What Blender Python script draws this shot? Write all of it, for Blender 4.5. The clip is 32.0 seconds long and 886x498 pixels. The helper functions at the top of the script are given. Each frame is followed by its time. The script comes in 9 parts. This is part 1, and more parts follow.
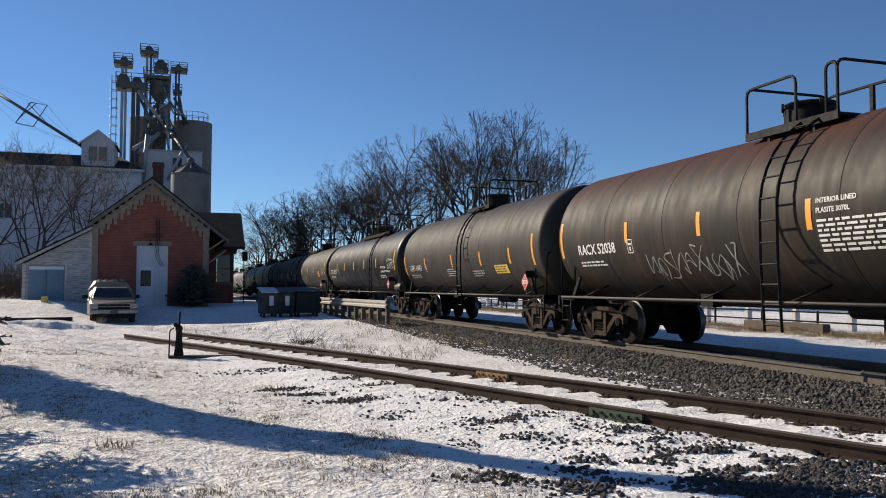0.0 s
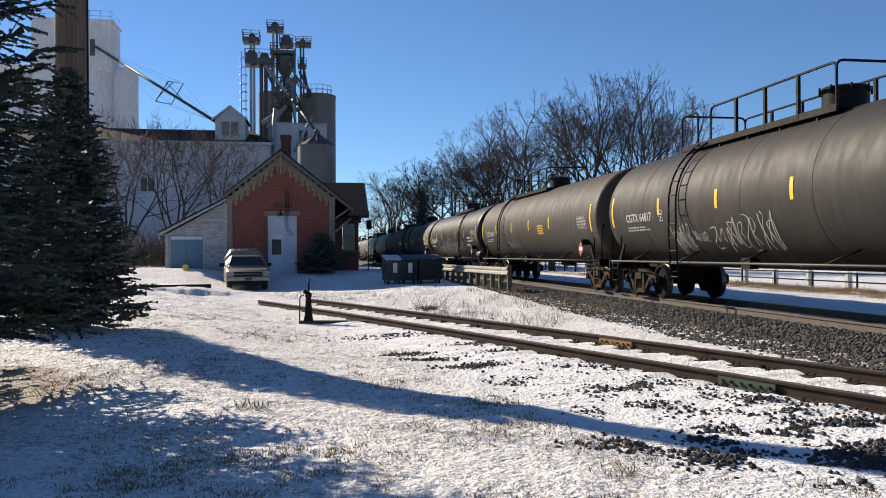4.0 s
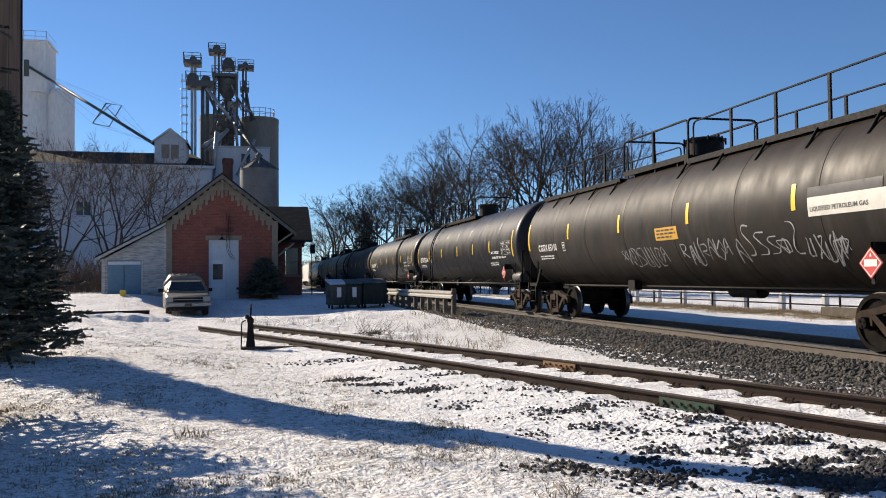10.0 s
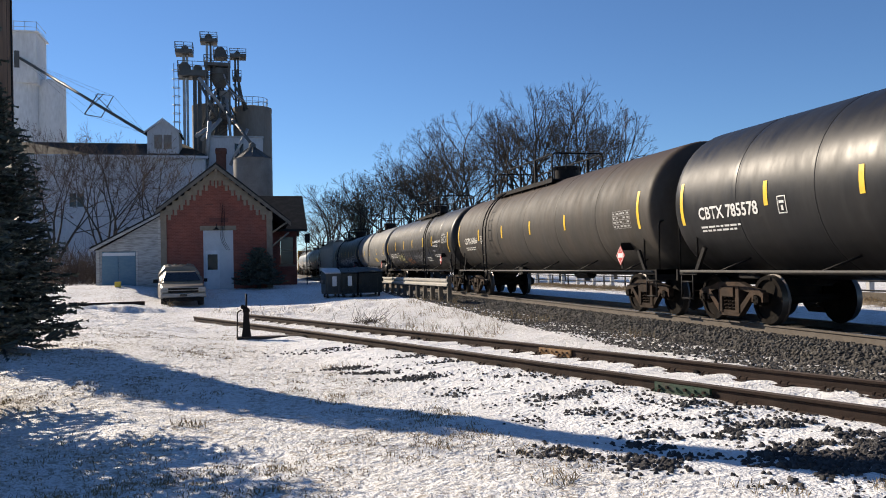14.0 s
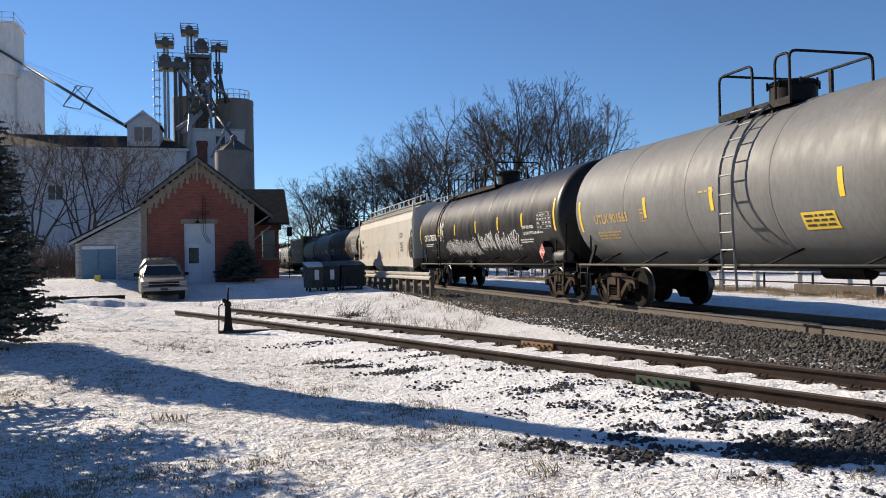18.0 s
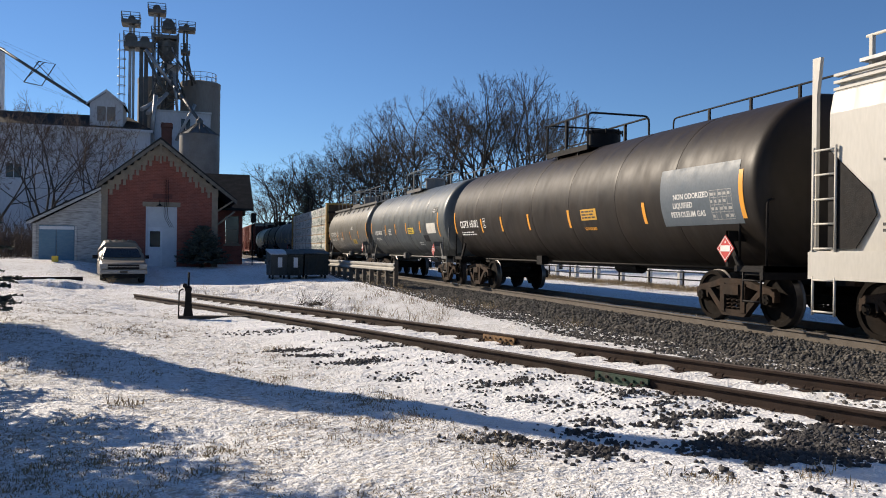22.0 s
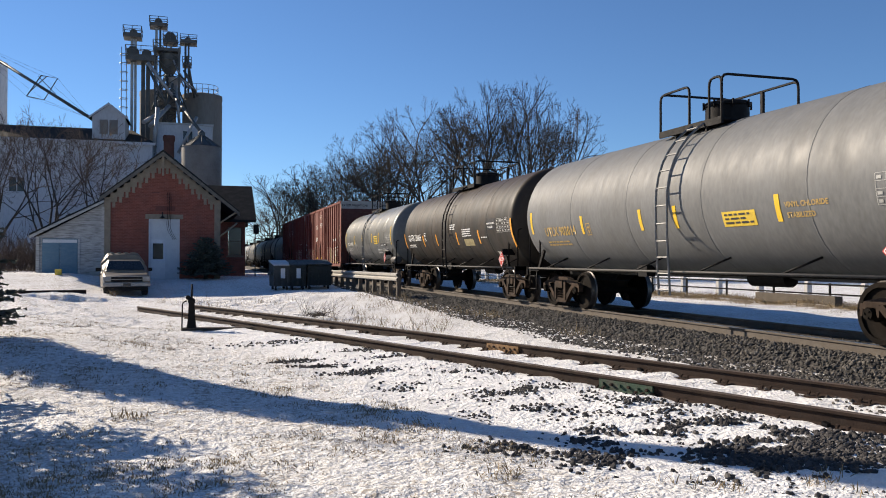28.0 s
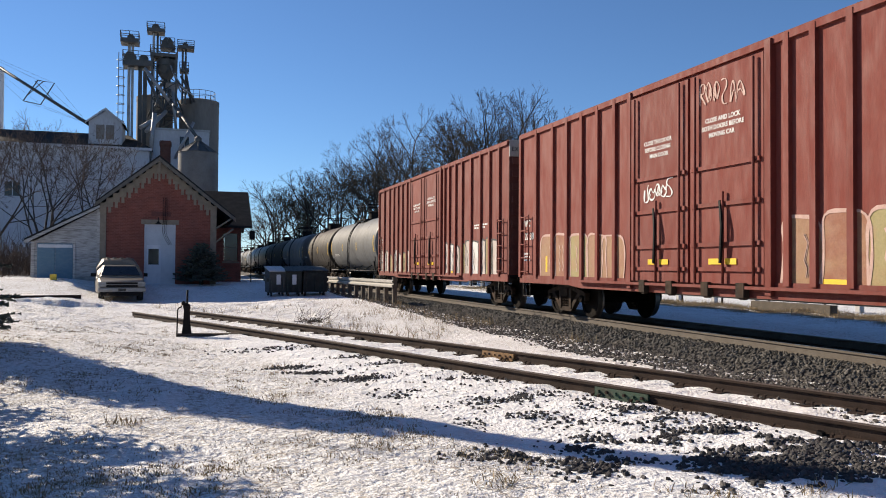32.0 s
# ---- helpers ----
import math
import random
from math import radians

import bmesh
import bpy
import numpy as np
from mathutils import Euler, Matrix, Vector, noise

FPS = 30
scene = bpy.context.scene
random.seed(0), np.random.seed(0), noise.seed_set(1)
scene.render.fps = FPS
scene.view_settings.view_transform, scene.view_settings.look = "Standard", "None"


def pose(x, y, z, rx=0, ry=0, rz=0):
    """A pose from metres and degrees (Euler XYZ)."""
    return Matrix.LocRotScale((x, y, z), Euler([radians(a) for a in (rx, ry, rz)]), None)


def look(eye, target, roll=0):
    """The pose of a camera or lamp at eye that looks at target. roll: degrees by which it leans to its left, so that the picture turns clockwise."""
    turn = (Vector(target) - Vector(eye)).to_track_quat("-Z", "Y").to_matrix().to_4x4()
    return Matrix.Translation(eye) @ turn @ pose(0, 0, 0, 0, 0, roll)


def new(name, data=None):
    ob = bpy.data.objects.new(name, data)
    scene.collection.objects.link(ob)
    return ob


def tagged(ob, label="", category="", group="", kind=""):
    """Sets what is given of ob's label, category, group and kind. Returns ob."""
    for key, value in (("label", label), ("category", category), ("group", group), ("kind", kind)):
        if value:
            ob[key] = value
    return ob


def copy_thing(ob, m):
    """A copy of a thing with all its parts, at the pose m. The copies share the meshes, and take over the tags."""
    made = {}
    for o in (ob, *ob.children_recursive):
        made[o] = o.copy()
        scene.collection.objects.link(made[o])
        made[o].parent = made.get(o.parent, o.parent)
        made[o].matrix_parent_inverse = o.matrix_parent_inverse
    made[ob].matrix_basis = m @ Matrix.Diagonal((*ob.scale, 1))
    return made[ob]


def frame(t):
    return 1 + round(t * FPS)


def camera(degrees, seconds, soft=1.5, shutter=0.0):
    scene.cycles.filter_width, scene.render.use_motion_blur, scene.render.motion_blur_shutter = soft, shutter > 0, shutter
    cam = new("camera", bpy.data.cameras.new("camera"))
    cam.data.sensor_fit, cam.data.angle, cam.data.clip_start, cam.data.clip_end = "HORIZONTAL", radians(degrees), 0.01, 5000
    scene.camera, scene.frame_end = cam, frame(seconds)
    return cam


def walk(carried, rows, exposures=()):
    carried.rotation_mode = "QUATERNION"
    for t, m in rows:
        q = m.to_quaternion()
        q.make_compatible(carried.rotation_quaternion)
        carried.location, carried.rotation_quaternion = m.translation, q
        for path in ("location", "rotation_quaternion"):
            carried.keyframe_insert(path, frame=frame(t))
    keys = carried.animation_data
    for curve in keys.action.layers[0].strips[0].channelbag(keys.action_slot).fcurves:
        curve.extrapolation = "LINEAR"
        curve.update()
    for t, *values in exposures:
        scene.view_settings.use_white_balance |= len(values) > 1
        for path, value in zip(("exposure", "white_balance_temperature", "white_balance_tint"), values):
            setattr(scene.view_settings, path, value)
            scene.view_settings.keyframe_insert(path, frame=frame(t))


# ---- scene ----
cam = camera(56.9, 32.0, 1.0)
PATH = [
    (0, pose(0, 0, 1.6, 92.68, -0.13, -17.67)),
    (0.5, pose(0, 0, 1.6, 92.43, 0.13, -15.50)),
    (1, pose(0, 0, 1.6, 93.52, 0.35, -15.04)),
    (1.5, pose(0, 0, 1.6, 93.85, -2.95, -14.76)),
    (2, pose(0, 0, 1.6, 92.78, -3.87, -14.29)),
    (2.5, pose(0, 0, 1.6, 92.43, -0.92, -12.50)),
    (3, pose(0, 0, 1.6, 92.14, 0.03, -11.14)),
    (3.5, pose(0, 0, 1.6, 91.24, 0.63, -9.31)),
    (4, pose(0, 0, 1.6, 90.36, 0.27, -9.20)),
    (4.5, pose(0, 0, 1.6, 90.04, -0.14, -11.14)),
    (6.5, pose(0, 0, 1.6, 91.31, 0.65, -13.12)),
    (7, pose(0, 0, 1.6, 91.55, 0.65, -13.37)),
    (7.5, pose(0, 0, 1.6, 91.68, 0.64, -13.47)),
    (8, pose(0, 0, 1.6, 91.71, 0.73, -13.32)),
    (8.5, pose(0, 0, 1.6, 91.87, 0.74, -13.28)),
    (9, pose(0, 0, 1.6, 92.08, 0.52, -13.23)),
    (9.5, pose(0, 0, 1.6, 92.13, 0.45, -13.15)),
    (10, pose(0, 0, 1.6, 92.01, 0.56, -13.09)),
    (10.5, pose(0, 0, 1.6, 91.69, 0.81, -13.15)),
    (11, pose(0, 0, 1.6, 91.38, 0.96, -13.18)),
    (11.5, pose(0, 0, 1.6, 91.28, 0.86, -13.09)),
    (12, pose(0, 0, 1.6, 91.29, 0.86, -13.08)),
    (12.5, pose(0, 0, 1.6, 91.22, 0.96, -13.10)),
    (13, pose(0, 0, 1.6, 91.16, 1.14, -13.26)),
    (13.5, pose(0, 0, 1.6, 91.20, 1.17, -13.32)),
    (15.5, pose(0, 0, 1.6, 90.59, 1.36, -14.00)),
    (16, pose(0, 0, 1.6, 90.38, 1.52, -14.21)),
    (16.5, pose(0, 0, 1.6, 90.35, 1.61, -14.52)),
    (17, pose(0, 0, 1.6, 90.45, 1.47, -14.61)),
    (17.5, pose(0, 0, 1.6, 90.53, 1.21, -14.62)),
    (18, pose(0, 0, 1.6, 90.68, 1.15, -14.64)),
    (18.5, pose(0, 0, 1.6, 90.84, 1.19, -14.55)),
    (19, pose(0, 0, 1.6, 91.05, 1.10, -14.69)),
    (19.5, pose(0, 0, 1.6, 91.23, 0.83, -15.08)),
    (20, pose(0, 0, 1.6, 91.24, 0.60, -14.93)),
    (20.5, pose(0, 0, 1.6, 91.07, 0.63, -14.99)),
    (21, pose(0, 0, 1.6, 90.64, 0.48, -15.38)),
    (21.5, pose(0, 0, 1.6, 90.31, -0.04, -16.09)),
    (22, pose(0, 0, 1.6, 90.11, -0.66, -17.11)),
    (22.5, pose(0, 0, 1.6, 89.84, -0.76, -17.78)),
    (23, pose(0, 0, 1.6, 89.52, -0.57, -17.69)),
    (23.5, pose(0, 0, 1.6, 89.52, -0.35, -17.16)),
    (24, pose(0, 0, 1.6, 89.53, -0.10, -16.68)),
    (24.5, pose(0, 0, 1.6, 89.64, 0.12, -16.55)),
    (25, pose(0, 0, 1.6, 89.97, 0.18, -16.55)),
    (25.5, pose(0, 0, 1.6, 90.24, 0.08, -16.60)),
    (27.5, pose(0, 0, 1.6, 90.56, 0.08, -16.91)),
    (28, pose(0, 0, 1.6, 90.76, -0.07, -16.92)),
    (28.5, pose(0, 0, 1.6, 90.83, -0.12, -17.11)),
    (29, pose(0, 0, 1.6, 90.85, -0.14, -17.46)),
    (29.5, pose(0, 0, 1.6, 90.81, -0.02, -17.69)),
    (30, pose(0, 0, 1.6, 90.72, 0.01, -17.74)),
    (30.5, pose(0, 0, 1.6, 90.69, -0.21, -17.49)),
    (31, pose(0, 0, 1.6, 90.79, -0.38, -17.30)),
    (31.5, pose(0, 0, 1.6, 91.03, -0.48, -17.24)),
    (32, pose(0, 0, 1.6, 91.25, -0.37, -17.20)),
]
walk(cam, PATH, tuple((t, stops, 6850, 10) for t, stops in ((0, 0.28), (0.6, 0.41), (1.4, 0.56), (19.2, 0.54), (20.2, 0.36), (21, 0.26), (22, 0.41), (22.8, 0.54), (32, 0.53))))

# ---- light ----
SUN_EL, SUN_AZ = 27.0, (-0.63, 0.777)      # degrees above the ground; the way to the sun on the plan
world = bpy.data.worlds.new("sky")
scene.world = world
world.use_nodes = True
wn = world.node_tree.nodes
sky = wn.new("ShaderNodeTexSky")
sky.sky_type, sky.sun_disc = "NISHITA", False
sky.sun_elevation, sky.sun_rotation = radians(SUN_EL), math.atan2(SUN_AZ[0], SUN_AZ[1])
sky.altitude = 1400
sky.air_density, sky.dust_density, sky.ozone_density = 1.0, 0.0, 8.0
world.node_tree.links.new(sky.outputs[0], wn["Background"].inputs[0])
wn["Background"].inputs[1].default_value = 0.088
sun = new("sun", bpy.data.lights.new("sun", "SUN"))
sun.data.energy, sun.data.angle, sun.data.color = 5.2, radians(0.55), (1.0, 0.885, 0.74)
sun.matrix_world = look((SUN_AZ[0] * 60, SUN_AZ[1] * 60, 60 * math.tan(radians(SUN_EL))), (0, 0, 0))
scene.view_settings.exposure = 0.46


# ---- materials ----
def mat(name, base, rough=0.6, metal=0.0, spots=None, scale=3.0, amount=0.5, bump=0.0, bump_scale=30.0, grain=0.12, island=0.0, obj=0.0, stretch=(1, 1, 1), spec=0.5, uneven=0.22):
    """A surface: base colour, broad patches towards the colour spots, fine grain, relief, and a change from piece to piece."""
    m = bpy.data.materials.new(name)
    m.use_nodes = True
    nt = m.node_tree
    n, l = nt.nodes, nt.links
    b = n["Principled BSDF"]
    b.inputs["Roughness"].default_value, b.inputs["Metallic"].default_value = rough, metal
    b.inputs["Specular IOR Level"].default_value = spec
    tc, mp = n.new("ShaderNodeTexCoord"), n.new("ShaderNodeMapping")
    mp.inputs["Scale"].default_value = stretch
    l.new(tc.outputs["Object"], mp.inputs[0])
    col = None

    def mix(fac, a, bb, kind="MIX"):
        x = n.new("ShaderNodeMix")
        x.data_type, x.blend_type = "RGBA", kind
        for sock, val in ((x.inputs[0], fac), (x.inputs[6], a), (x.inputs[7], bb)):
            if isinstance(val, (int, float)):
                sock.default_value = val
            elif isinstance(val, tuple):
                sock.default_value = (*val[:3], 1)
            else:
                l.new(val, sock)
        return x.outputs[2]

    def noise_fac(s, detail, lo, hi, gain):
        t = n.new("ShaderNodeTexNoise")
        t.inputs["Scale"].default_value, t.inputs["Detail"].default_value = s, detail
        l.new(mp.outputs[0], t.inputs["Vector"])
        r = n.new("ShaderNodeMapRange")
        for k, v in zip((1, 2, 3, 4), (lo, hi, 0.0, gain)):
            r.inputs[k].default_value = v
        l.new(t.outputs[0], r.inputs[0])
        return r.outputs[0]

    col = tuple(base)
    if spots:
        col = mix(noise_fac(scale, 5, 0.42, 0.68, amount), col, tuple(spots))
    if grain:
        g = noise_fac(scale * 14, 4, 0.3, 0.7, 1.0)
        col = mix(1.0, col, mix(g, (1 - grain * 1.5,) * 3, (min(1, 1 + grain),) * 3), "MULTIPLY")
    for amt, node, out in ((island, "ShaderNodeNewGeometry", "Random Per Island"), (obj, "ShaderNodeObjectInfo", "Random")):
        if amt:
            r = n.new("ShaderNodeMapRange")
            r.inputs[3].default_value, r.inputs[4].default_value = 1 - amt, 1 + amt * 0.6
            l.new(n.new(node).outputs[out], r.inputs[0])
            c = n.new("ShaderNodeCombineXYZ")
            for k in range(3):
                l.new(r.outputs[0], c.inputs[k])
            col = mix(1.0, col, c.outputs[0], "MULTIPLY")
    if isinstance(col, tuple):
        b.inputs["Base Color"].default_value = (*col, 1)
    else:
        l.new(col, b.inputs["Base Color"])
    rr = noise_fac(scale * 3, 3, 0.3, 0.7, uneven)
    ad = n.new("ShaderNodeMath")
    ad.inputs[1].default_value = rough - uneven * 0.45
    l.new(rr, ad.inputs[0])
    l.new(ad.outputs[0], b.inputs["Roughness"])
    if bump:
        t = n.new("ShaderNodeTexNoise")
        t.inputs["Scale"].default_value, t.inputs["Detail"].default_value = bump_scale, 6
        l.new(mp.outputs[0], t.inputs["Vector"])
        bp = n.new("ShaderNodeBump")
        bp.inputs["Strength"].default_value, bp.inputs["Distance"].default_value = bump, 0.02
        l.new(t.outputs[0], bp.inputs["Height"])
        l.new(bp.outputs[0], b.inputs["Normal"])
    return m


# ---- mesh helpers ----
def add_box(bm, x0, x1, y0, y1, z0, z1, m=None, mi=0):
    vs = [bm.verts.new((x, y, z)) for x in (x0, x1) for y in (y0, y1) for z in (z0, z1)]
    if m is not None:
        for v in vs:
            v.co = m @ v.co
    for q in ((0, 1, 3, 2), (4, 6, 7, 5), (0, 4, 5, 1), (2, 3, 7, 6), (0, 2, 6, 4), (1, 5, 7, 3)):
        bm.faces.new([vs[i] for i in q]).material_index = mi
    return vs


def add_tube(bm, pts, r, seg=6, r2=None, cap=True):
    """A round bar along points; r2: the radius at its end."""
    pts = [Vector(p) for p in pts]
    rings = []
    n = len(pts)
    side = None
    for i, p in enumerate(pts):
        d = (pts[min(i + 1, n - 1)] - pts[max(i - 1, 0)]).normalized()
        if side is None:
            side = d.orthogonal().normalized()
        side = (side - d * side.dot(d)).normalized()
        up = d.cross(side)
        rr = r if r2 is None else r + (r2 - r) * i / (n - 1)
        rings.append([bm.verts.new(p + (side * math.cos(a) + up * math.sin(a)) * rr) for a in (2 * math.pi * k / seg for k in range(seg))])
    for a, b in zip(rings, rings[1:]):
        for k in range(seg):
            bm.faces.new((a[k], a[(k + 1) % seg], b[(k + 1) % seg], b[k])).smooth = True
    if cap:
        bm.faces.new(rings[0][::-1])
        bm.faces.new(rings[-1])
    return rings


def add_lathe(bm, profile, axis="z", seg=24, at=(0, 0, 0), a0=0.0, a1=2 * math.pi):
    """A turned form: profile of (radius, height) pairs about an axis through at."""
    full = abs(a1 - a0 - 2 * math.pi) < 1e-6
    cnt = seg if full else seg + 1
    at = Vector(at)
    rows = []
    for r, h in profile:
        row = []
        for k in range(cnt):
            a = a0 + (a1 - a0) * k / seg
            c, s = r * math.cos(a), r * math.sin(a)
            v = (c, s, h) if axis == "z" else ((h, c, s) if axis == "x" else (c, h, s))
            row.append(bm.verts.new(at + Vector(v)))
        rows.append(row)
    for p, q in zip(rows, rows[1:]):
        for k in range(cnt if full else cnt - 1):
            j = (k + 1) % cnt
            try:
                bm.faces.new((p[k], p[j], q[j], q[k])).smooth = True
            except ValueError:
                pass
    return rows


def mesh_of(bm, name, sharp=40):
    bmesh.ops.remove_doubles(bm, verts=bm.verts[:], dist=1e-5)
    bmesh.ops.recalc_face_normals(bm, faces=bm.faces[:])
    for e in bm.edges:
        if len(e.link_faces) == 2 and e.calc_face_angle(0) > radians(sharp):
            e.smooth = False
    me = bpy.data.meshes.new(name)
    bm.to_mesh(me)
    bm.free()
    return me


def thing(name, label, category, group="", at=(0, 0, 0), kind=""):
    ob = new(name)
    ob.location = at
    ob.empty_display_size = 0.2
    return tagged(ob, label, category, group, kind)


APART = {"grab_rail", "step", "dunnage", "brake_valve"}


def pieces(bm):
    """The loose pieces of a bmesh, each as a mesh."""
    bmesh.ops.remove_doubles(bm, verts=bm.verts[:], dist=1e-5)
    bmesh.ops.recalc_face_normals(bm, faces=bm.faces[:])
    left, out = set(bm.faces), []
    while left:
        todo, isle = [next(iter(left))], []
        left.discard(todo[0])
        while todo:
            f = todo.pop()
            isle.append(f)
            for v in f.verts:
                for g in v.link_faces:
                    if g in left:
                        left.discard(g)
                        todo.append(g)
        isle.sort(key=lambda f: f.index)
        vs = []
        at = {}
        for f in isle:
            for v in f.verts:
                if v not in at:
                    at[v] = len(vs)
                    vs.append(v.co.copy())
        me = bpy.data.meshes.new("piece")
        me.from_pydata(vs, [], [[at[v] for v in f.verts] for f in isle])
        me.polygons.foreach_set("use_smooth", [f.smooth for f in isle])
        out.append(me)
    bm.free()
    out.sort(key=lambda m: tuple(round(c, 4) for c in m.vertices[0].co))
    return out


def part(name, bm, material, parent=None, label=""):
    """Links a bmesh (or a mesh) as one mesh object under a thing or a part."""
    if name in APART and isinstance(bm, bmesh.types.BMesh):
        return [part(name, q, material, parent, label if not k else "") for k, q in enumerate(pieces(bm))][0]
    me = mesh_of(bm, name) if isinstance(bm, bmesh.types.BMesh) else bm
    if not me.materials:
        for m in material if isinstance(material, (list, tuple)) else (material,):
            me.materials.append(m)
    ob = new(name, me)
    if isinstance(material, bpy.types.Material) and me.materials[0] != material:
        ob.material_slots[0].link = "OBJECT"
        ob.material_slots[0].material = material
    if parent is not None:
        ob.parent = parent
    if label:
        tagged(ob, label)
    return ob


def box_part(name, dims, material, parent=None, label="", bevel=0.0):
    bm = bmesh.new()
    add_box(bm, *dims)
    if bevel:
        bmesh.ops.bevel(bm, geom=bm.edges[:], offset=bevel, segments=2, affect="EDGES", profile=0.6)
    return part(name, bm, material, parent, label)


def bent(*pts, r=0.12, n=3):
    """A polyline with rounded corners."""
    pts = [Vector(p) for p in pts]
    out = [pts[0]]
    for a, b, c in zip(pts, pts[1:], pts[2:]):
        d1, d2 = (a - b).normalized(), (c - b).normalized()
        q = min(r, (a - b).length / 2, (c - b).length / 2)
        p, s = b + d1 * q, b + d2 * q
        for k in range(n + 1):
            t = k / n
            out.append(p * (1 - t) ** 2 + b * 2 * t * (1 - t) + s * t * t)
    out.append(pts[-1])
    return out


def add_prism(bm, pts, x0, x1):
    """A plate with the outline pts of (y, z), from x0 to x1."""
    a = [bm.verts.new((x0, y, z)) for y, z in pts]
    b = [bm.verts.new((x1, y, z)) for y, z in pts]
    bm.faces.new(a)
    bm.faces.new(b[::-1])
    for k in range(len(pts)):
        j = (k + 1) % len(pts)
        bm.faces.new((a[k], b[k], b[j], a[j]))


def smooth(a, b, x):
    t = max(0.0, min(1.0, (x - a) / (b - a)))
    return t * t * (3 - 2 * t)


# ---- ground ----
RAIL_Z, TRACK_X = 0.39, 10.1                 # top of the main rails, centre of the main track
SIDE_Z = 0.22                                # top of the siding's rails


def siding_x(y):
    """The siding's centre line on the plan."""
    return 4.27 - 0.354 * (y - 12.5) - 0.0018 * (y - 12.5) ** 2 * (1 if y > 12.5 else -0.3)


def lawn_edge(y):
    """Where the lawn ends and the stony strip before the siding begins."""
    return 3.83 - 0.184 * y


def ground_z(x, y):
    z = 0.32 * smooth(6, 15, y) * smooth(1.5, -2.5, x + 0.12 * (y - 10))
    z += 0.62 * smooth(37.5, 43.0, y) * smooth(9.0, 5.0, x) * smooth(75, 60, y)
    z += 0.22 * smooth(16, 31, y) * smooth(1.5, 4.5, x) * smooth(8.3, 6.4, x) * smooth(43.0, 37.5, y)
    d = abs(x - TRACK_X)
    z += 0.06 * smooth(6.0, 2.6, d)
    z += 0.17 * smooth(12.2, 13.6, x)
    z += 0.10 * smooth(16.8, 18.0, x) * smooth(20.0, 18.6, x) * (0.6 + noise.noise((x * 0.9, y * 0.7, 2)))
    near = smooth(60, 25, math.hypot(x, y))
    z += 0.05 * near * noise.noise((x * 0.45, y * 0.45, 0)) + 0.022 * near * noise.noise((x * 1.9, y * 1.9, 3.1))
    z += 0.11 * smooth(19, 22, y) * smooth(37, 33, y) * smooth(6.5, 3.5, x) * (0.6 * noise.noise((x * 0.8 + 0.3 * y, y * 2.6, 5.5)) + 0.6 * noise.noise((x * 1.6, y * 3.7, 1.5)) + 0.35 * noise.noise((x * 4, y * 5, 3)))
    off = x - siding_x(y)
    s = abs(off) if 0 < y < 32 else 9
    if s < 3.2:
        along = y - 0.315 * off
        hump = 0.5 - 0.5 * math.cos(2 * math.pi * (along + 3) / 0.55)
        rough = noise.noise((x * 1.7, y * 1.7, 9))
        hump = SIDE_Z - 0.166 + 0.026 * rough + 0.024 * hump * (0.8 + 0.5 * rough) + 0.03 * smooth(0.85, 1.1, s)
        k = smooth(0.95, 3.1, s)
        z = z * k + hump * (1 - k)
    if near > 0.4 and s > 0.5:
        k = 1.0 if x < lawn_edge(y) else 0.7
        z += k * (0.013 * noise.noise((x * 5.5, y * 7.5, 1.1)) + 0.009 * noise.noise((x * 12, y * 17, 6.2)))
    return z


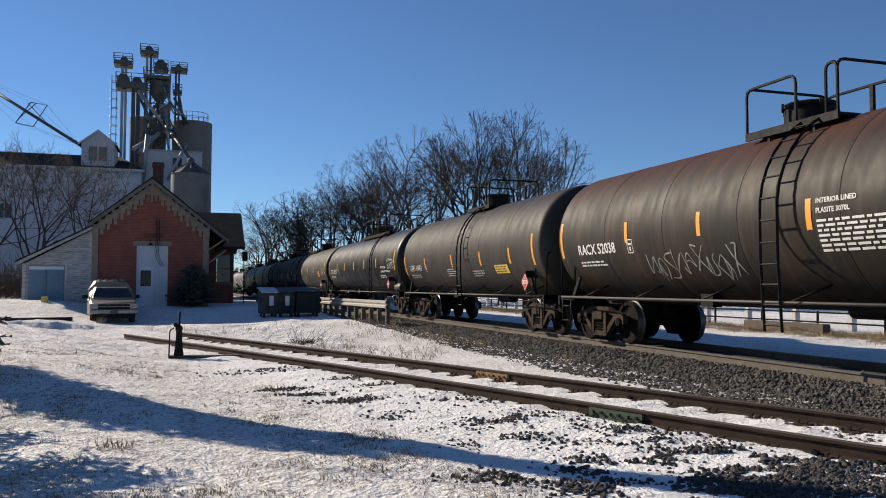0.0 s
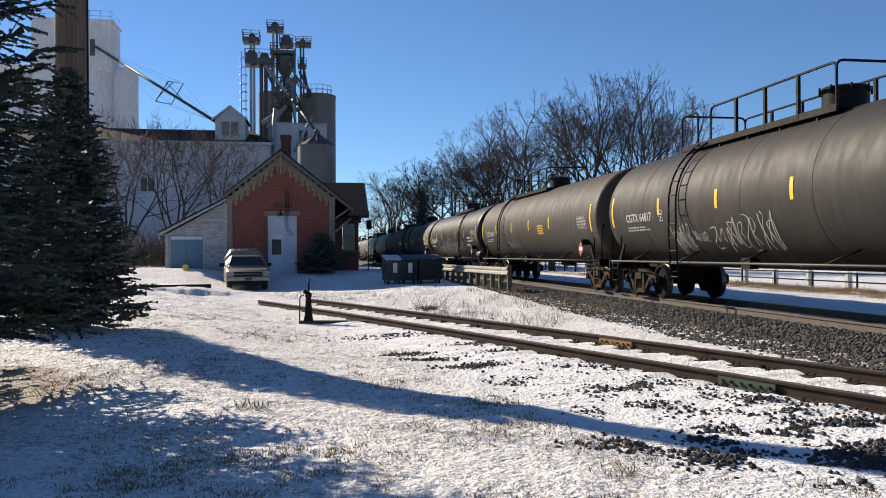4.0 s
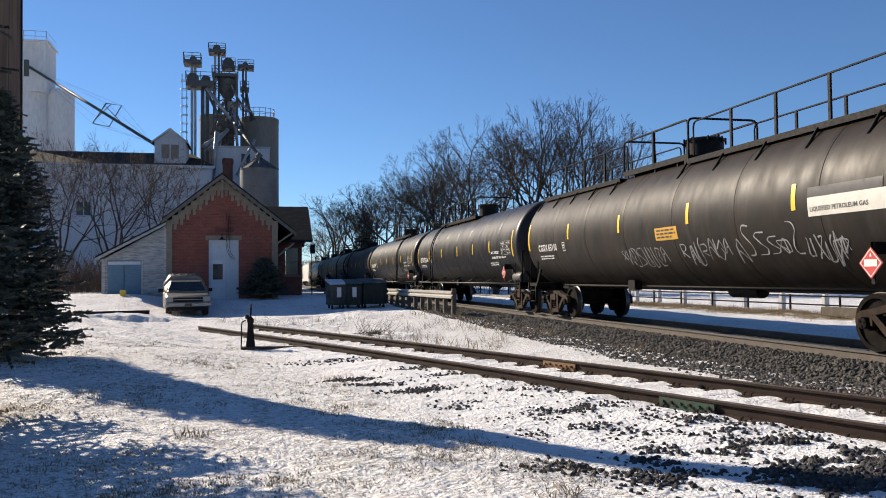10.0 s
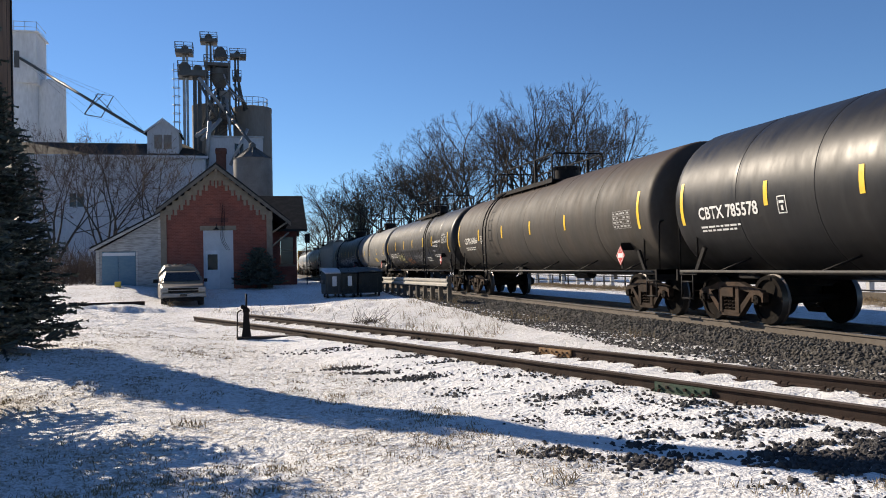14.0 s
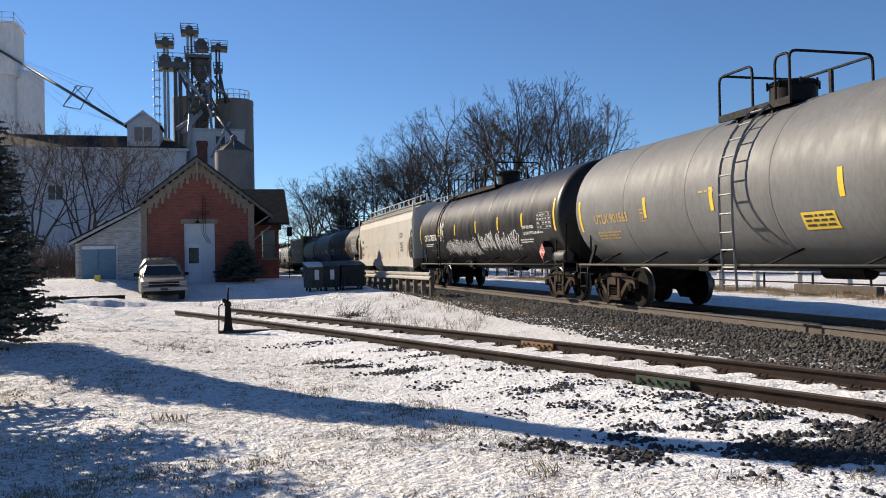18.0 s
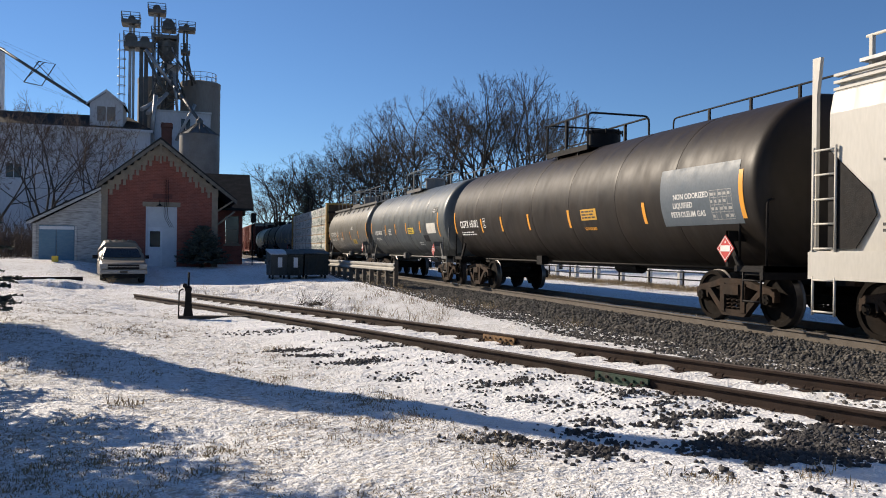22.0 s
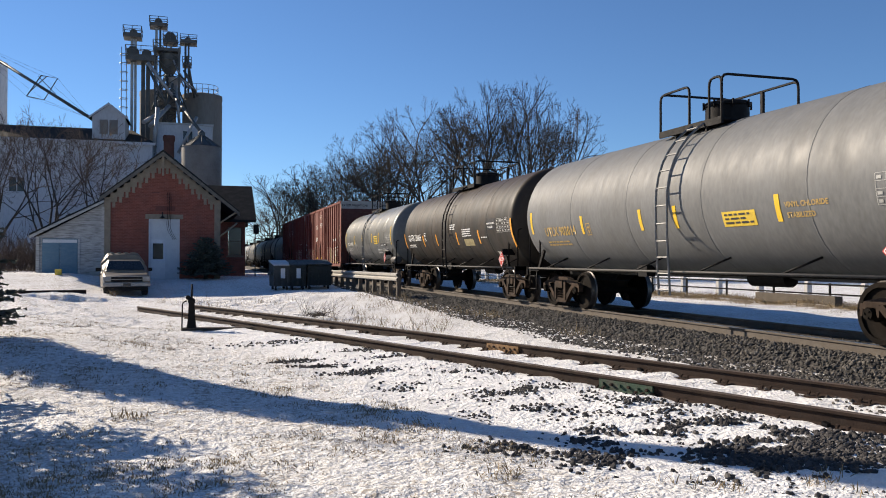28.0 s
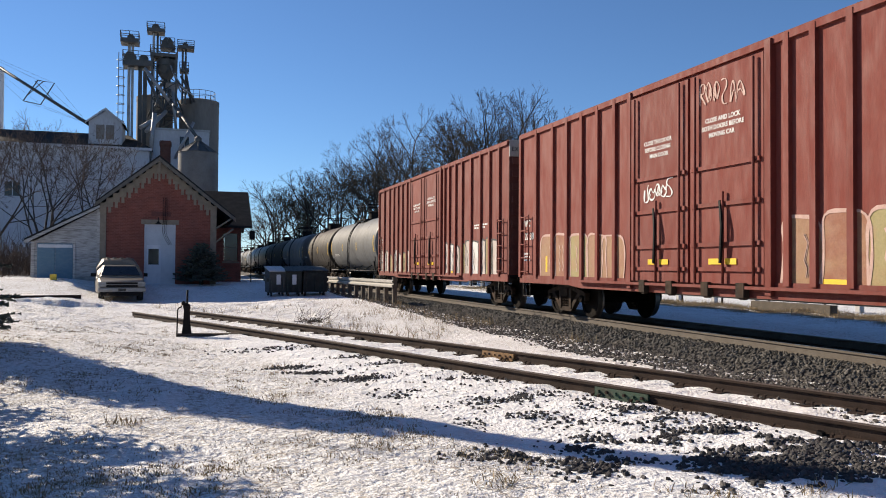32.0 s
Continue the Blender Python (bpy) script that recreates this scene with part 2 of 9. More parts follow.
def snow_material():
    m = bpy.data.materials.new("patchy_snow")
    m.use_nodes = True
    n, l = m.node_tree.nodes, m.node_tree.links
    b = n["Principled BSDF"]
    tc = n.new("ShaderNodeTexCoord")

    def tex(s, d, dist=0.0):
        t = n.new("ShaderNodeTexNoise")
        t.inputs["Scale"].default_value, t.inputs["Detail"].default_value, t.inputs["Distortion"].default_value = s, d, dist
        l.new(tc.outputs["Object"], t.inputs["Vector"])
        return t.outputs[0]

    def rng(v, lo, hi, a=0.0, c=1.0):
        r = n.new("ShaderNodeMapRange")
        for k, q in zip((1, 2, 3, 4), (lo, hi, a, c)):
            r.inputs[k].default_value = q
        l.new(v, r.inputs[0])
        return r.outputs[0]

    def math2(op, a, c):
        q = n.new("ShaderNodeMath")
        q.operation = op
        for k, v in enumerate((a, c)):
            if isinstance(v, float):
                q.inputs[k].default_value = v
            else:
                l.new(v, q.inputs[k])
        return q.outputs[0]

    def mix(f, a, c):
        x = n.new("ShaderNodeMix")
        x.data_type = "RGBA"
        for sock, v in ((x.inputs[0], f), (x.inputs[6], a), (x.inputs[7], c)):
            if isinstance(v, tuple):
                sock.default_value = (*v, 1)
            else:
                l.new(v, sock)
        return x.outputs[2]

    xyz = n.new("ShaderNodeSeparateXYZ")
    l.new(tc.outputs["Object"], xyz.inputs[0])
    across = math2("ADD", xyz.outputs[0], math2("MULTIPLY", xyz.outputs[1], 0.184))
    lawn = rng(math2("ADD", across, math2("MULTIPLY", tex(1.3, 3), 1.2)), 3.9, 5.0, 1.0, 0.12)
    over = math2("ADD", xyz.outputs[0], math2("MULTIPLY", xyz.outputs[1], 0.354))
    weedy = rng(math2("ADD", over, math2("MULTIPLY", tex(0.9, 4), 1.5)), 10.6, 11.6, 0.0, 0.75)
    yard = math2("MULTIPLY", rng(xyz.outputs[1], 17.0, 21.0, 0.0, 0.8), rng(xyz.outputs[1], 38.0, 34.0))
    lawn = math2("MAXIMUM", math2("MAXIMUM", lawn, weedy), yard)
    verge = math2("ADD", xyz.outputs[0], math2("MULTIPLY", tex(0.8, 5), 1.6))
    verge = math2("MULTIPLY", rng(verge, 17.7, 18.3), rng(verge, 20.6, 19.8))
    # bare earth: the verge, plus unseen outer ground added to weaken snow bounce
    bare = math2("MAXIMUM", math2("MULTIPLY", verge, rng(tex(2.2, 6), 0.36, 0.5)), math2("MULTIPLY", math2("MAXIMUM", rng(xyz.outputs[1], 1.5, -2.5), rng(xyz.outputs[0], 45.0, 70.0)), rng(tex(0.3, 5), 0.36, 0.46)))
    dx, dy = math2("ADD", xyz.outputs[0], 4.0), math2("ADD", xyz.outputs[1], -9.6)
    ring = math2("ADD", math2("ADD", math2("MULTIPLY", dx, dx), math2("MULTIPLY", dy, dy)), math2("MULTIPLY", tex(2.5, 5), 3.0))
    bare = math2("MAXIMUM", bare, rng(ring, 4.6, 3.2, 0.0, 0.8))
    fine = rng(tex(60, 5), 0.50, 0.60)
    broad = rng(tex(0.8, 5, 0.8), 0.36, 0.58, 0.45)
    mid = rng(tex(15, 7, 0.4), 0.50, 0.62)
    blot = rng(tex(4.5, 6, 0.5), 0.56, 0.68)
    straw = math2("MULTIPLY", math2("MAXIMUM", math2("MULTIPLY", fine, 0.72), math2("MAXIMUM", math2("MULTIPLY", mid, 0.85), math2("MULTIPLY", blot, 0.6))), math2("MULTIPLY", broad, lawn))
    earth = mix(tex(9, 4), (0.15, 0.11, 0.062), (0.30, 0.225, 0.13))
    white = mix(tex(3, 5), (0.83, 0.835, 0.845), (0.90, 0.90, 0.90))
    l.new(mix(math2("MAXIMUM", math2("MULTIPLY", straw, 0.85), math2("MULTIPLY", bare, 0.93)), white, earth), b.inputs["Base Color"])
    b.inputs["Roughness"].default_value = 0.75
    b.inputs["Specular IOR Level"].default_value = 0.25
    bp = n.new("ShaderNodeBump")
    bp.inputs["Strength"].default_value, bp.inputs["Distance"].default_value = 1.0, 0.042
    h = math2("ADD", math2("MULTIPLY", tex(30, 7), 1.0), math2("MULTIPLY", tex(9.0, 5), 1.5))
    l.new(h, bp.inputs["Height"])
    l.new(bp.outputs[0], b.inputs["Normal"])
    return m


SNOW = snow_material()


def grid_lines(lo, hi, near_lo, near_hi, fine, coarse, grow=1.11):
    out, v = [], near_lo
    while v < near_hi:
        out.append(v)
        v += fine
    step, up = coarse, near_hi
    while up < hi:
        out.append(up)
        up += step
        step *= grow
    out.append(hi)
    step, dn = coarse, near_lo - coarse
    low = []
    while dn > lo:
        low.append(dn)
        step *= grow
        dn -= step
    low.append(lo)
    return low[::-1] + out


def build_ground():
    xs = grid_lines(-2500, 2500, -6.5, 8.2, 0.065, 0.2)
    ys = grid_lines(-300, 20, 3, 20, 0.065, 0.2)
    ys += [20 + 0.13 * k for k in range(1, 140)]
    step = 0.2
    while ys[-1] < 4500:
        ys.append(ys[-1] + step)
        step *= 1.11
    verts = [(x, y, ground_z(x, y)) for y in ys for x in xs]
    w = len(xs)
    faces = [(j * w + i, j * w + i + 1, (j + 1) * w + i + 1, (j + 1) * w + i) for j in range(len(ys) - 1) for i in range(w - 1)]
    me = bpy.data.meshes.new("ground")
    me.from_pydata(verts, [], faces)
    me.polygons.foreach_set("use_smooth", [True] * len(faces))
    me.materials.append(SNOW)
    return tagged(new("ground", me), "snow-dusted ground with dry grass showing through", "ground", kind="structure")


build_ground()

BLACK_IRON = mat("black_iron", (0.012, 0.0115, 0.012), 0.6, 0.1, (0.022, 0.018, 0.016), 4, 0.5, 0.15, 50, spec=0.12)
GALV = mat("grey_painted_pipe", (0.35, 0.35, 0.36), 0.5, 0.4, (0.22, 0.21, 0.2), 6, 0.5)
RAIL_RUST = mat("rail_side_rust", (0.042, 0.027, 0.021), 0.85, 0.0, (0.024, 0.017, 0.014), 4, 0.6, 0.3, 60, spec=0.2)
RAIL_HEAD = mat("rusted_rail_head", (0.075, 0.055, 0.047), 0.7, 0.0, (0.05, 0.035, 0.03), 4, 0.6, 0.2, 60, spec=0.3)
RAIL_TAN = mat("rail_side_dusty", (0.115, 0.096, 0.078), 0.85, 0.0, (0.078, 0.063, 0.052), 3, 0.6, 0.3, 60)
RAIL_TOP = mat("rail_running_surface", (0.22, 0.20, 0.19), 0.35, 0.85, (0.12, 0.10, 0.09), 5, 0.4)
OLD_TIE = mat("bleached_tie", (0.20, 0.165, 0.125), 0.9, 0, (0.10, 0.08, 0.06), 3, 0.6, 0.6, 25, stretch=(1, 8, 8), obj=0.3)
# tie colour darkened to stand for the train's shadow between the rails
TIE_WOOD = mat("weathered_tie", (0.06, 0.048, 0.038), 0.9, 0, (0.11, 0.09, 0.075), 3, 0.6, 0.6, 25, stretch=(1, 8, 8), obj=0.3)
STONE = mat("ballast_stone", (0.088, 0.081, 0.072), 0.85, 0, (0.165, 0.145, 0.12), 2, 0.5, 0.3, 40, island=0.75)
# bed darker than the stones, so the gaps between them stay dark
BED = mat("dark_ballast_fines", (0.045, 0.041, 0.037), 0.9, 0, (0.09, 0.08, 0.07), 6, 0.6, 0.6, 30)
DARK_STONE = mat("dark_cinder_stone", (0.045, 0.042, 0.042), 0.8, 0, (0.09, 0.08, 0.075), 3, 0.5, 0.4, 40, island=0.5)


def rail_mesh(path, top):
    """A rail of flat foot, web and head swept along a line on the plan."""
    prof = ((-0.07, 0), (0.07, 0), (0.07, 0.012), (0.012, 0.035), (0.010, 0.125), (0.036, 0.137), (0.036, 0.165), (0.028, 0.172), (-0.028, 0.172), (-0.036, 0.165), (-0.036, 0.137), (-0.010, 0.125), (-0.012, 0.035), (-0.07, 0.012))
    bm = bmesh.new()
    rings = []
    for i, (x, y) in enumerate(path):
        a, b = path[max(i - 1, 0)], path[min(i + 1, len(path) - 1)]
        d = Vector((b[0] - a[0], b[1] - a[1])).normalized()
        rings.append([bm.verts.new((x + d.y * u, y - d.x * u, top - 0.172 + v)) for u, v in prof])
    for a, b in zip(rings, rings[1:]):
        for k in range(len(prof)):
            j = (k + 1) % len(prof)
            f = bm.faces.new((a[k], a[j], b[j], b[k]))
            f.material_index = 1 if k in (6, 7, 8) else 0
    bm.faces.new(rings[0])
    bm.faces.new(rings[-1][::-1])
    return bm


def build_main_track():
    t = thing("railway_track", "main line of dusty steel rails on wooden ties in grey ballast", "railway track", kind="structure")
    for s in (-1, 1):
        part("rail", rail_mesh([(TRACK_X + s * 0.7525, y) for y in (-60, 0, 20, 60, 200, 700)], RAIL_Z), [RAIL_TAN, RAIL_TOP], t)
    bm = bmesh.new()
    zb, zt = -0.12, RAIL_Z - 0.15
    prof = [(-2.75, zb), (-1.45, zt), (1.45, zt), (2.75, zb)]
    rows = [[bm.verts.new((TRACK_X + u, y, v)) for u, v in prof] for y in (-60, 0, 20, 60, 700)]
    for a, b in zip(rows, rows[1:]):
        for k in range(3):
            bm.faces.new((a[k], a[k + 1], b[k + 1], b[k]))
    part("ballast_bed", bm, BED, t)
    bm = bmesh.new()
    add_box(bm, -1.3, 1.3, -0.115, 0.115, -0.16, 0.0)
    tie = mesh_of(bm, "tie")
    tie.materials.append(TIE_WOOD)
    for i in range(120):
        ob = part("tie", tie, TIE_WOOD, t)
        ob.matrix_basis = pose(TRACK_X + random.uniform(-0.03, 0.03), 2 + i * 0.53, RAIL_Z - 0.165, 0, 0, random.uniform(-0.6, 0.6))
    return t


main_track = build_main_track()


def build_siding():
    t = thing("siding_track", "rusty siding rails half buried in snow", "railway track", kind="structure")
    ys = [-4 + i * 1.0 for i in range(31)]
    for s in (-1, 1):
        part("rail", rail_mesh([(siding_x(y) + s * 0.752, y + s * 0.266) for y in ys], SIDE_Z), [RAIL_RUST, RAIL_HEAD], t)
    bm = bmesh.new()
    add_box(bm, -1.3, 1.3, -0.115, 0.115, -0.15, 0.0)
    bmesh.ops.bevel(bm, geom=bm.edges[:], offset=0.012, segments=1, affect="EDGES")
    tie = mesh_of(bm, "tie")
    bm = bmesh.new()
    add_box(bm, -0.19, 0.19, -0.09, 0.09, -0.012, 0.012)
    for u in (-0.1, 0.1):
        for v in (-0.05, 0.05):
            add_box(bm, u - 0.012, u + 0.012, v - 0.012, v + 0.012, 0.0, 0.045)
            add_box(bm, min(u, u * 0.72), max(u, u * 0.72), v - 0.016, v + 0.016, 0.035, 0.055)
    plate = mesh_of(bm, "tie_plate")
    bm = bmesh.new()
    add_prism(bm, ((-0.03, -0.02), (0.03, -0.02), (0.022, 0.05), (-0.03, 0.035)), -0.1, -0.035)
    add_prism(bm, ((-0.02, -0.03), (0.02, -0.03), (0.02, -0.008), (-0.02, -0.008)), -0.1, 0.1)
    anchor = mesh_of(bm, "rail_anchor")
    for i in range(52):
        y = -3 + i * 0.55
        tilt = math.degrees(math.atan(0.354 + 0.0036 * (y - 12.5) * (1 if y > 12.5 else 0.3)))
        ob = part("tie", tie, OLD_TIE, t)
        ob.matrix_basis = pose(siding_x(y), y, SIDE_Z - 0.178 + random.uniform(-0.02, 0.004), 0, random.uniform(-0.4, 0.4), tilt + random.uniform(-2, 2))
        for s in (-1, 1):
            ob = part("tie_plate", plate, RAIL_RUST, t)
            ob.matrix_basis = pose(siding_x(y) + s * 0.752, y + s * 0.266, SIDE_Z - 0.170, 0, 0, tilt)
            if random.random() < 0.6:
                q = y + random.choice((-0.16, 0.16))
                ob = part("rail_anchor", anchor, BLACK_IRON, t)
                ob.matrix_basis = pose(siding_x(q) + s * 0.752, q + s * 0.266, SIDE_Z - 0.16, 0, 0, tilt + random.choice((0, 180)))
    return t


siding = build_siding()

# ---- depot ----
def brick_material():
    m = mat("old_red_brick", (0.25, 0.075, 0.05), 0.85, 0, (0.17, 0.055, 0.04), 1.2, 0.6, 0.2, 30)
    n, l = m.node_tree.nodes, m.node_tree.links
    b = n["Principled BSDF"]
    was = b.inputs["Base Color"].links[0].from_socket
    tc, mp, br = n.new("ShaderNodeTexCoord"), n.new("ShaderNodeMapping"), n.new("ShaderNodeTexBrick")
    mp.inputs["Rotation"].default_value = (radians(90), 0, 0)
    l.new(tc.outputs["Object"], mp.inputs[0])
    l.new(mp.outputs[0], br.inputs["Vector"])
    br.inputs["Scale"].default_value = 1.0
    br.inputs["Brick Width"].default_value, br.inputs["Row Height"].default_value, br.inputs["Mortar Size"].default_value = 0.22, 0.075, 0.010
    br.inputs["Color1"].default_value, br.inputs["Color2"].default_value, br.inputs["Mortar"].default_value = (1, 1, 1, 1), (0.72, 0.7, 0.7, 1), (1.1, 1.3, 1.4, 1)
    x = n.new("ShaderNodeMix")
    x.data_type, x.blend_type = "RGBA", "MULTIPLY"
    x.inputs[0].default_value = 1.0
    l.new(was, x.inputs[6])
    l.new(br.outputs[0], x.inputs[7])
    l.new(x.outputs[2], b.inputs["Base Color"])
    return m


BRICK = brick_material()
CLAP = mat("peeling_white_clapboard", (0.48, 0.48, 0.47), 0.8, 0, (0.18, 0.17, 0.16), 5, 0.8, 0.3, 30, stretch=(0.5, 1, 4), obj=0.15)
TRIM = mat("weathered_cream_trim", (0.26, 0.215, 0.16), 0.8, 0, (0.16, 0.13, 0.10), 4, 0.5, 0.2, 30)
OLD_BOARD = mat("grey_weathered_board", (0.15, 0.135, 0.115), 0.9, 0, (0.075, 0.068, 0.06), 6, 0.6, 0.4, 30)
SOOT_BRICK = mat("sooty_chimney_brick", (0.085, 0.035, 0.028), 0.9, 0, (0.045, 0.025, 0.022), 2, 0.6, 0.4, 25)
SHINGLE = mat("dark_roof_shingles", (0.028, 0.027, 0.026), 0.95, 0, (0.05, 0.047, 0.044), 2.5, 0.5, 0.5, 18, spec=0.1)
BLUE_PAINT = mat("faded_blue_door_paint", (0.10, 0.20, 0.28), 0.7, 0, (0.17, 0.26, 0.32), 3, 0.5, 0.2, 25, stretch=(1, 1, 3))
DOOR_WHITE = mat("chalky_white_door_paint", (0.58, 0.62, 0.66), 0.7, 0, (0.46, 0.5, 0.55), 3, 0.5, 0.15, 25)
BRIGHT_DOOR = mat("worn_white_door", (0.66, 0.70, 0.74), 0.7, 0, (0.5, 0.54, 0.6), 4, 0.5, 0.15, 25)
DARK_GLASS = mat("dark_window_glass", (0.02, 0.024, 0.028), 0.12, 0, (0.03, 0.03, 0.035), 2, 0.3)
SNOW_CAP = mat("lying_snow", (0.84, 0.86, 0.89), 0.7, 0, (0.78, 0.8, 0.84), 3, 0.4, 0.4, 9)


def prism_y(bm, pts, y0, y1):
    """A form with the outline pts of (x, z) that runs from y0 to y1."""
    a = [bm.verts.new((x, y0, z)) for x, z in pts]
    b = [bm.verts.new((x, y1, z)) for x, z in pts]
    bm.faces.new(a[::-1])
    bm.faces.new(b)
    for k in range(len(pts)):
        j = (k + 1) % len(pts)
        bm.faces.new((a[k], a[j], b[j], b[k]))


def build_depot():
    d = thing("depot_building", "old brick railway depot with white clapboard lean-to", "building")
    y0, y1, base = 44.0, 62.0, 0.35
    xl, xr, xm, eave, apex = -4.3, 1.27, -1.53, 4.45, 6.75
    bm = bmesh.new()                          # gable wall with its door opening
    dl, dr_, dt = -2.22, -0.72, 3.66
    for outline in (((xl, base), (dl, base), (dl, dt), (xl, dt)), ((dr_, base), (xr, base), (xr, dt), (dr_, dt)), ((xl, dt), (xr, dt), (xr, eave), (xm, apex), (xl, eave))):
        prism_y(bm, outline, y0, y0 + 0.35)
    part("gable_wall", bm, BRICK, d)
    bm = bmesh.new()
    add_box(bm, xl, xl + 0.3, y0 + 0.352, y1, base, eave)
    add_box(bm, xr - 0.3, xr, y0 + 0.352, y1, base, eave)
    add_box(bm, xl + 0.3, xr - 0.3, y1 - 0.3, y1, base, eave)
    part("side_wall", bm, BRICK, d)
    for s in (-1, 1):                         # corner pilasters
        x = xl if s < 0 else xr
        bm = bmesh.new()
        add_box(bm, min(x, x - s * 0.28), max(x, x - s * 0.28) + (0.02 if s > 0 else 0), y0 - 0.07, y0, base, eave + 0.12)
        part("corner_pilaster", bm, TRIM, d)
    rise = (apex - eave) / (xr - xm)
    for s in (-1, 1):                         # roof slopes with wide eaves
        over = 0.95 if s > 0 else 0.2
        xe = (xr if s > 0 else xl) + s * over
        ze = eave + 0.35 - rise * over
        bm = bmesh.new()
        prism_y(bm, ((xm, apex + 0.28), (xe, ze), (xe, ze + 0.12), (xm, apex + 0.42)), y0 - 0.36, y1 + 0.6)
        part("roof_slope", bm, SHINGLE, d)
        bm = bmesh.new()
        prism_y(bm, ((xm, apex + 0.10), (xe + s * 0.02, ze - 0.16), (xe + s * 0.02, ze + 0.03), (xm, apex + 0.30)), y0 - 0.41, y0 - 0.355)
        part("barge_board", bm, OLD_BOARD, d)
        n = 9
        for k in range(n):                    # stepped brick corbels below the rake
            t = (k + 0.6) / n
            x = xm + ((xr if s > 0 else xl) - xm) * t
            z = apex - rise * abs(x - xm)
            bm = bmesh.new()
            add_box(bm, x - 0.16, x + 0.16, y0 - 0.10, y0, z - 0.34, z + 0.12)
            part("corbel", bm, TRIM, d)
            bm = bmesh.new()
            add_box(bm, x - 0.07, x + 0.07, y0 - 0.06, y0, z - 0.62, z - 0.34)
            part("corbel", bm, TRIM, d)
        bm = bmesh.new()
        prism_y(bm, ((xm, apex + 0.1), ((xr if s > 0 else xl), eave + 0.1), ((xr if s > 0 else xl), eave - 0.18), (xm, apex - 0.2)), y0 - 0.06, y0)
        part("rake_band", bm, TRIM, d)
    bm = bmesh.new()
    add_box(bm, xm - 0.05, xm + 0.05, y0 - 0.35, y0 - 0.27, apex - 0.9, apex + 0.3)
    part("king_post", bm, TRIM, d)
    for z, q in ((4.05, 0.0), (3.35, 0.1)):   # eave brackets on the track side
        bm = bmesh.new()
        add_tube(bm, ((xr, y0 - 0.25, z - 0.55), (xr + 0.85, y0 - 0.25, z + 0.05 + q)), 0.05, 5)
        part("eave_bracket", bm, TRIM, d)
    door = box_part("freight_door", (dl + 0.06, dr_ - 0.06, y0 + 0.1, y0 + 0.17, base + 0.05, dt - 0.05), DOOR_WHITE, d, "chalky white freight door with inset walk door")
    bm = bmesh.new()
    add_box(bm, dl - 0.16, dr_ + 0.16, y0 - 0.05, y0 + 0.05, dt, dt + 0.24)
    part("lintel", bm, TRIM, d)
    for x0, x1, z0, z1 in ((dl, dl + 0.07, base, dt), (dr_ - 0.07, dr_, base, dt), (dl + 0.07, dr_ - 0.07, dt - 0.07, dt)):
        bm = bmesh.new()
        add_box(bm, x0, x1, y0 + 0.02, y0 + 0.12, z0, z1)
        part("door_frame", bm, DOOR_WHITE, door)
    bm = bmesh.new()
    add_box(bm, dl + 0.12, dl + 0.80, y0 + 0.075, y0 + 0.1, base + 0.1, 2.62)
    part("walk_door", bm, BRIGHT_DOOR, door)
    bm = bmesh.new()
    add_box(bm, dl + 0.20, dl + 0.70, y0 + 0.06, y0 + 0.076, 1.62, 2.42)
    part("door_window", bm, DARK_GLASS, door)
    for x0, x1, z0, z1 in ((dl + 0.16, dl + 0.20, 1.58, 2.46), (dl + 0.70, dl + 0.74, 1.58, 2.46), (dl + 0.20, dl + 0.70, 1.58, 1.62), (dl + 0.20, dl + 0.70, 2.42, 2.46)):
        bm = bmesh.new()
        add_box(bm, x0, x1, y0 + 0.055, y0 + 0.09, z0, z1)
        part("window_frame", bm, BRIGHT_DOOR, door)
    bm = bmesh.new()
    add_lathe(bm, ((0.001, 0.1), (0.05, 0.1), (0.07, 0.04), (0.16, 0.0), (0.15, -0.02), (0.001, 0.0)), "z", 14, (-1.55, y0 - 0.32, dt + 0.04))
    add_tube(bm, ((-1.55, y0, dt + 0.3), (-1.55, y0 - 0.2, dt + 0.34), (-1.55, y0 - 0.32, dt + 0.14)), 0.018, 5)
    part("gooseneck_lamp", bm, BLACK_IRON, d, "unlit black gooseneck lamp over the door")
    for k in range(3):
        bm = bmesh.new()
        x = -1.32 + k * 0.08
        add_tube(bm, bent((x, y0 - 0.07, 5.05), (x + 0.03, y0 - 0.09, 4.0), (x - 0.06, y0 - 0.07, 3.2), (x + 0.28, y0 - 0.07, 2.62), r=0.4, n=5), 0.014, 4)
        part("hanging_cable", bm, BLACK_IRON, d)
    for x0, x1, z0, z1 in ((-1.9, -0.95, 4.08, 4.32), (-2.05, -1.7, 4.98, 5.03)):
        bm = bmesh.new()
        add_box(bm, x0, x1, y0 - 0.02, y0, z0, z1)
        part("faded_sign_board", bm, mat("sooty_sign_board", (0.14, 0.045, 0.035), 0.8, 0, (0.1, 0.04, 0.03), 3, 0.5), d)
    bm = bmesh.new()
    add_box(bm, -1.62, -1.08, 46.7, 47.3, 5.9, 8.35)
    add_box(bm, -1.66, -1.04, 46.66, 47.34, 8.1, 8.3)
    part("chimney", bm, SOOT_BRICK, d, "dark red brick chimney")
    # cross wing on the track side, further back
    w0, w1, wx = 51.0, 57.5, 2.95
    bm = bmesh.new()
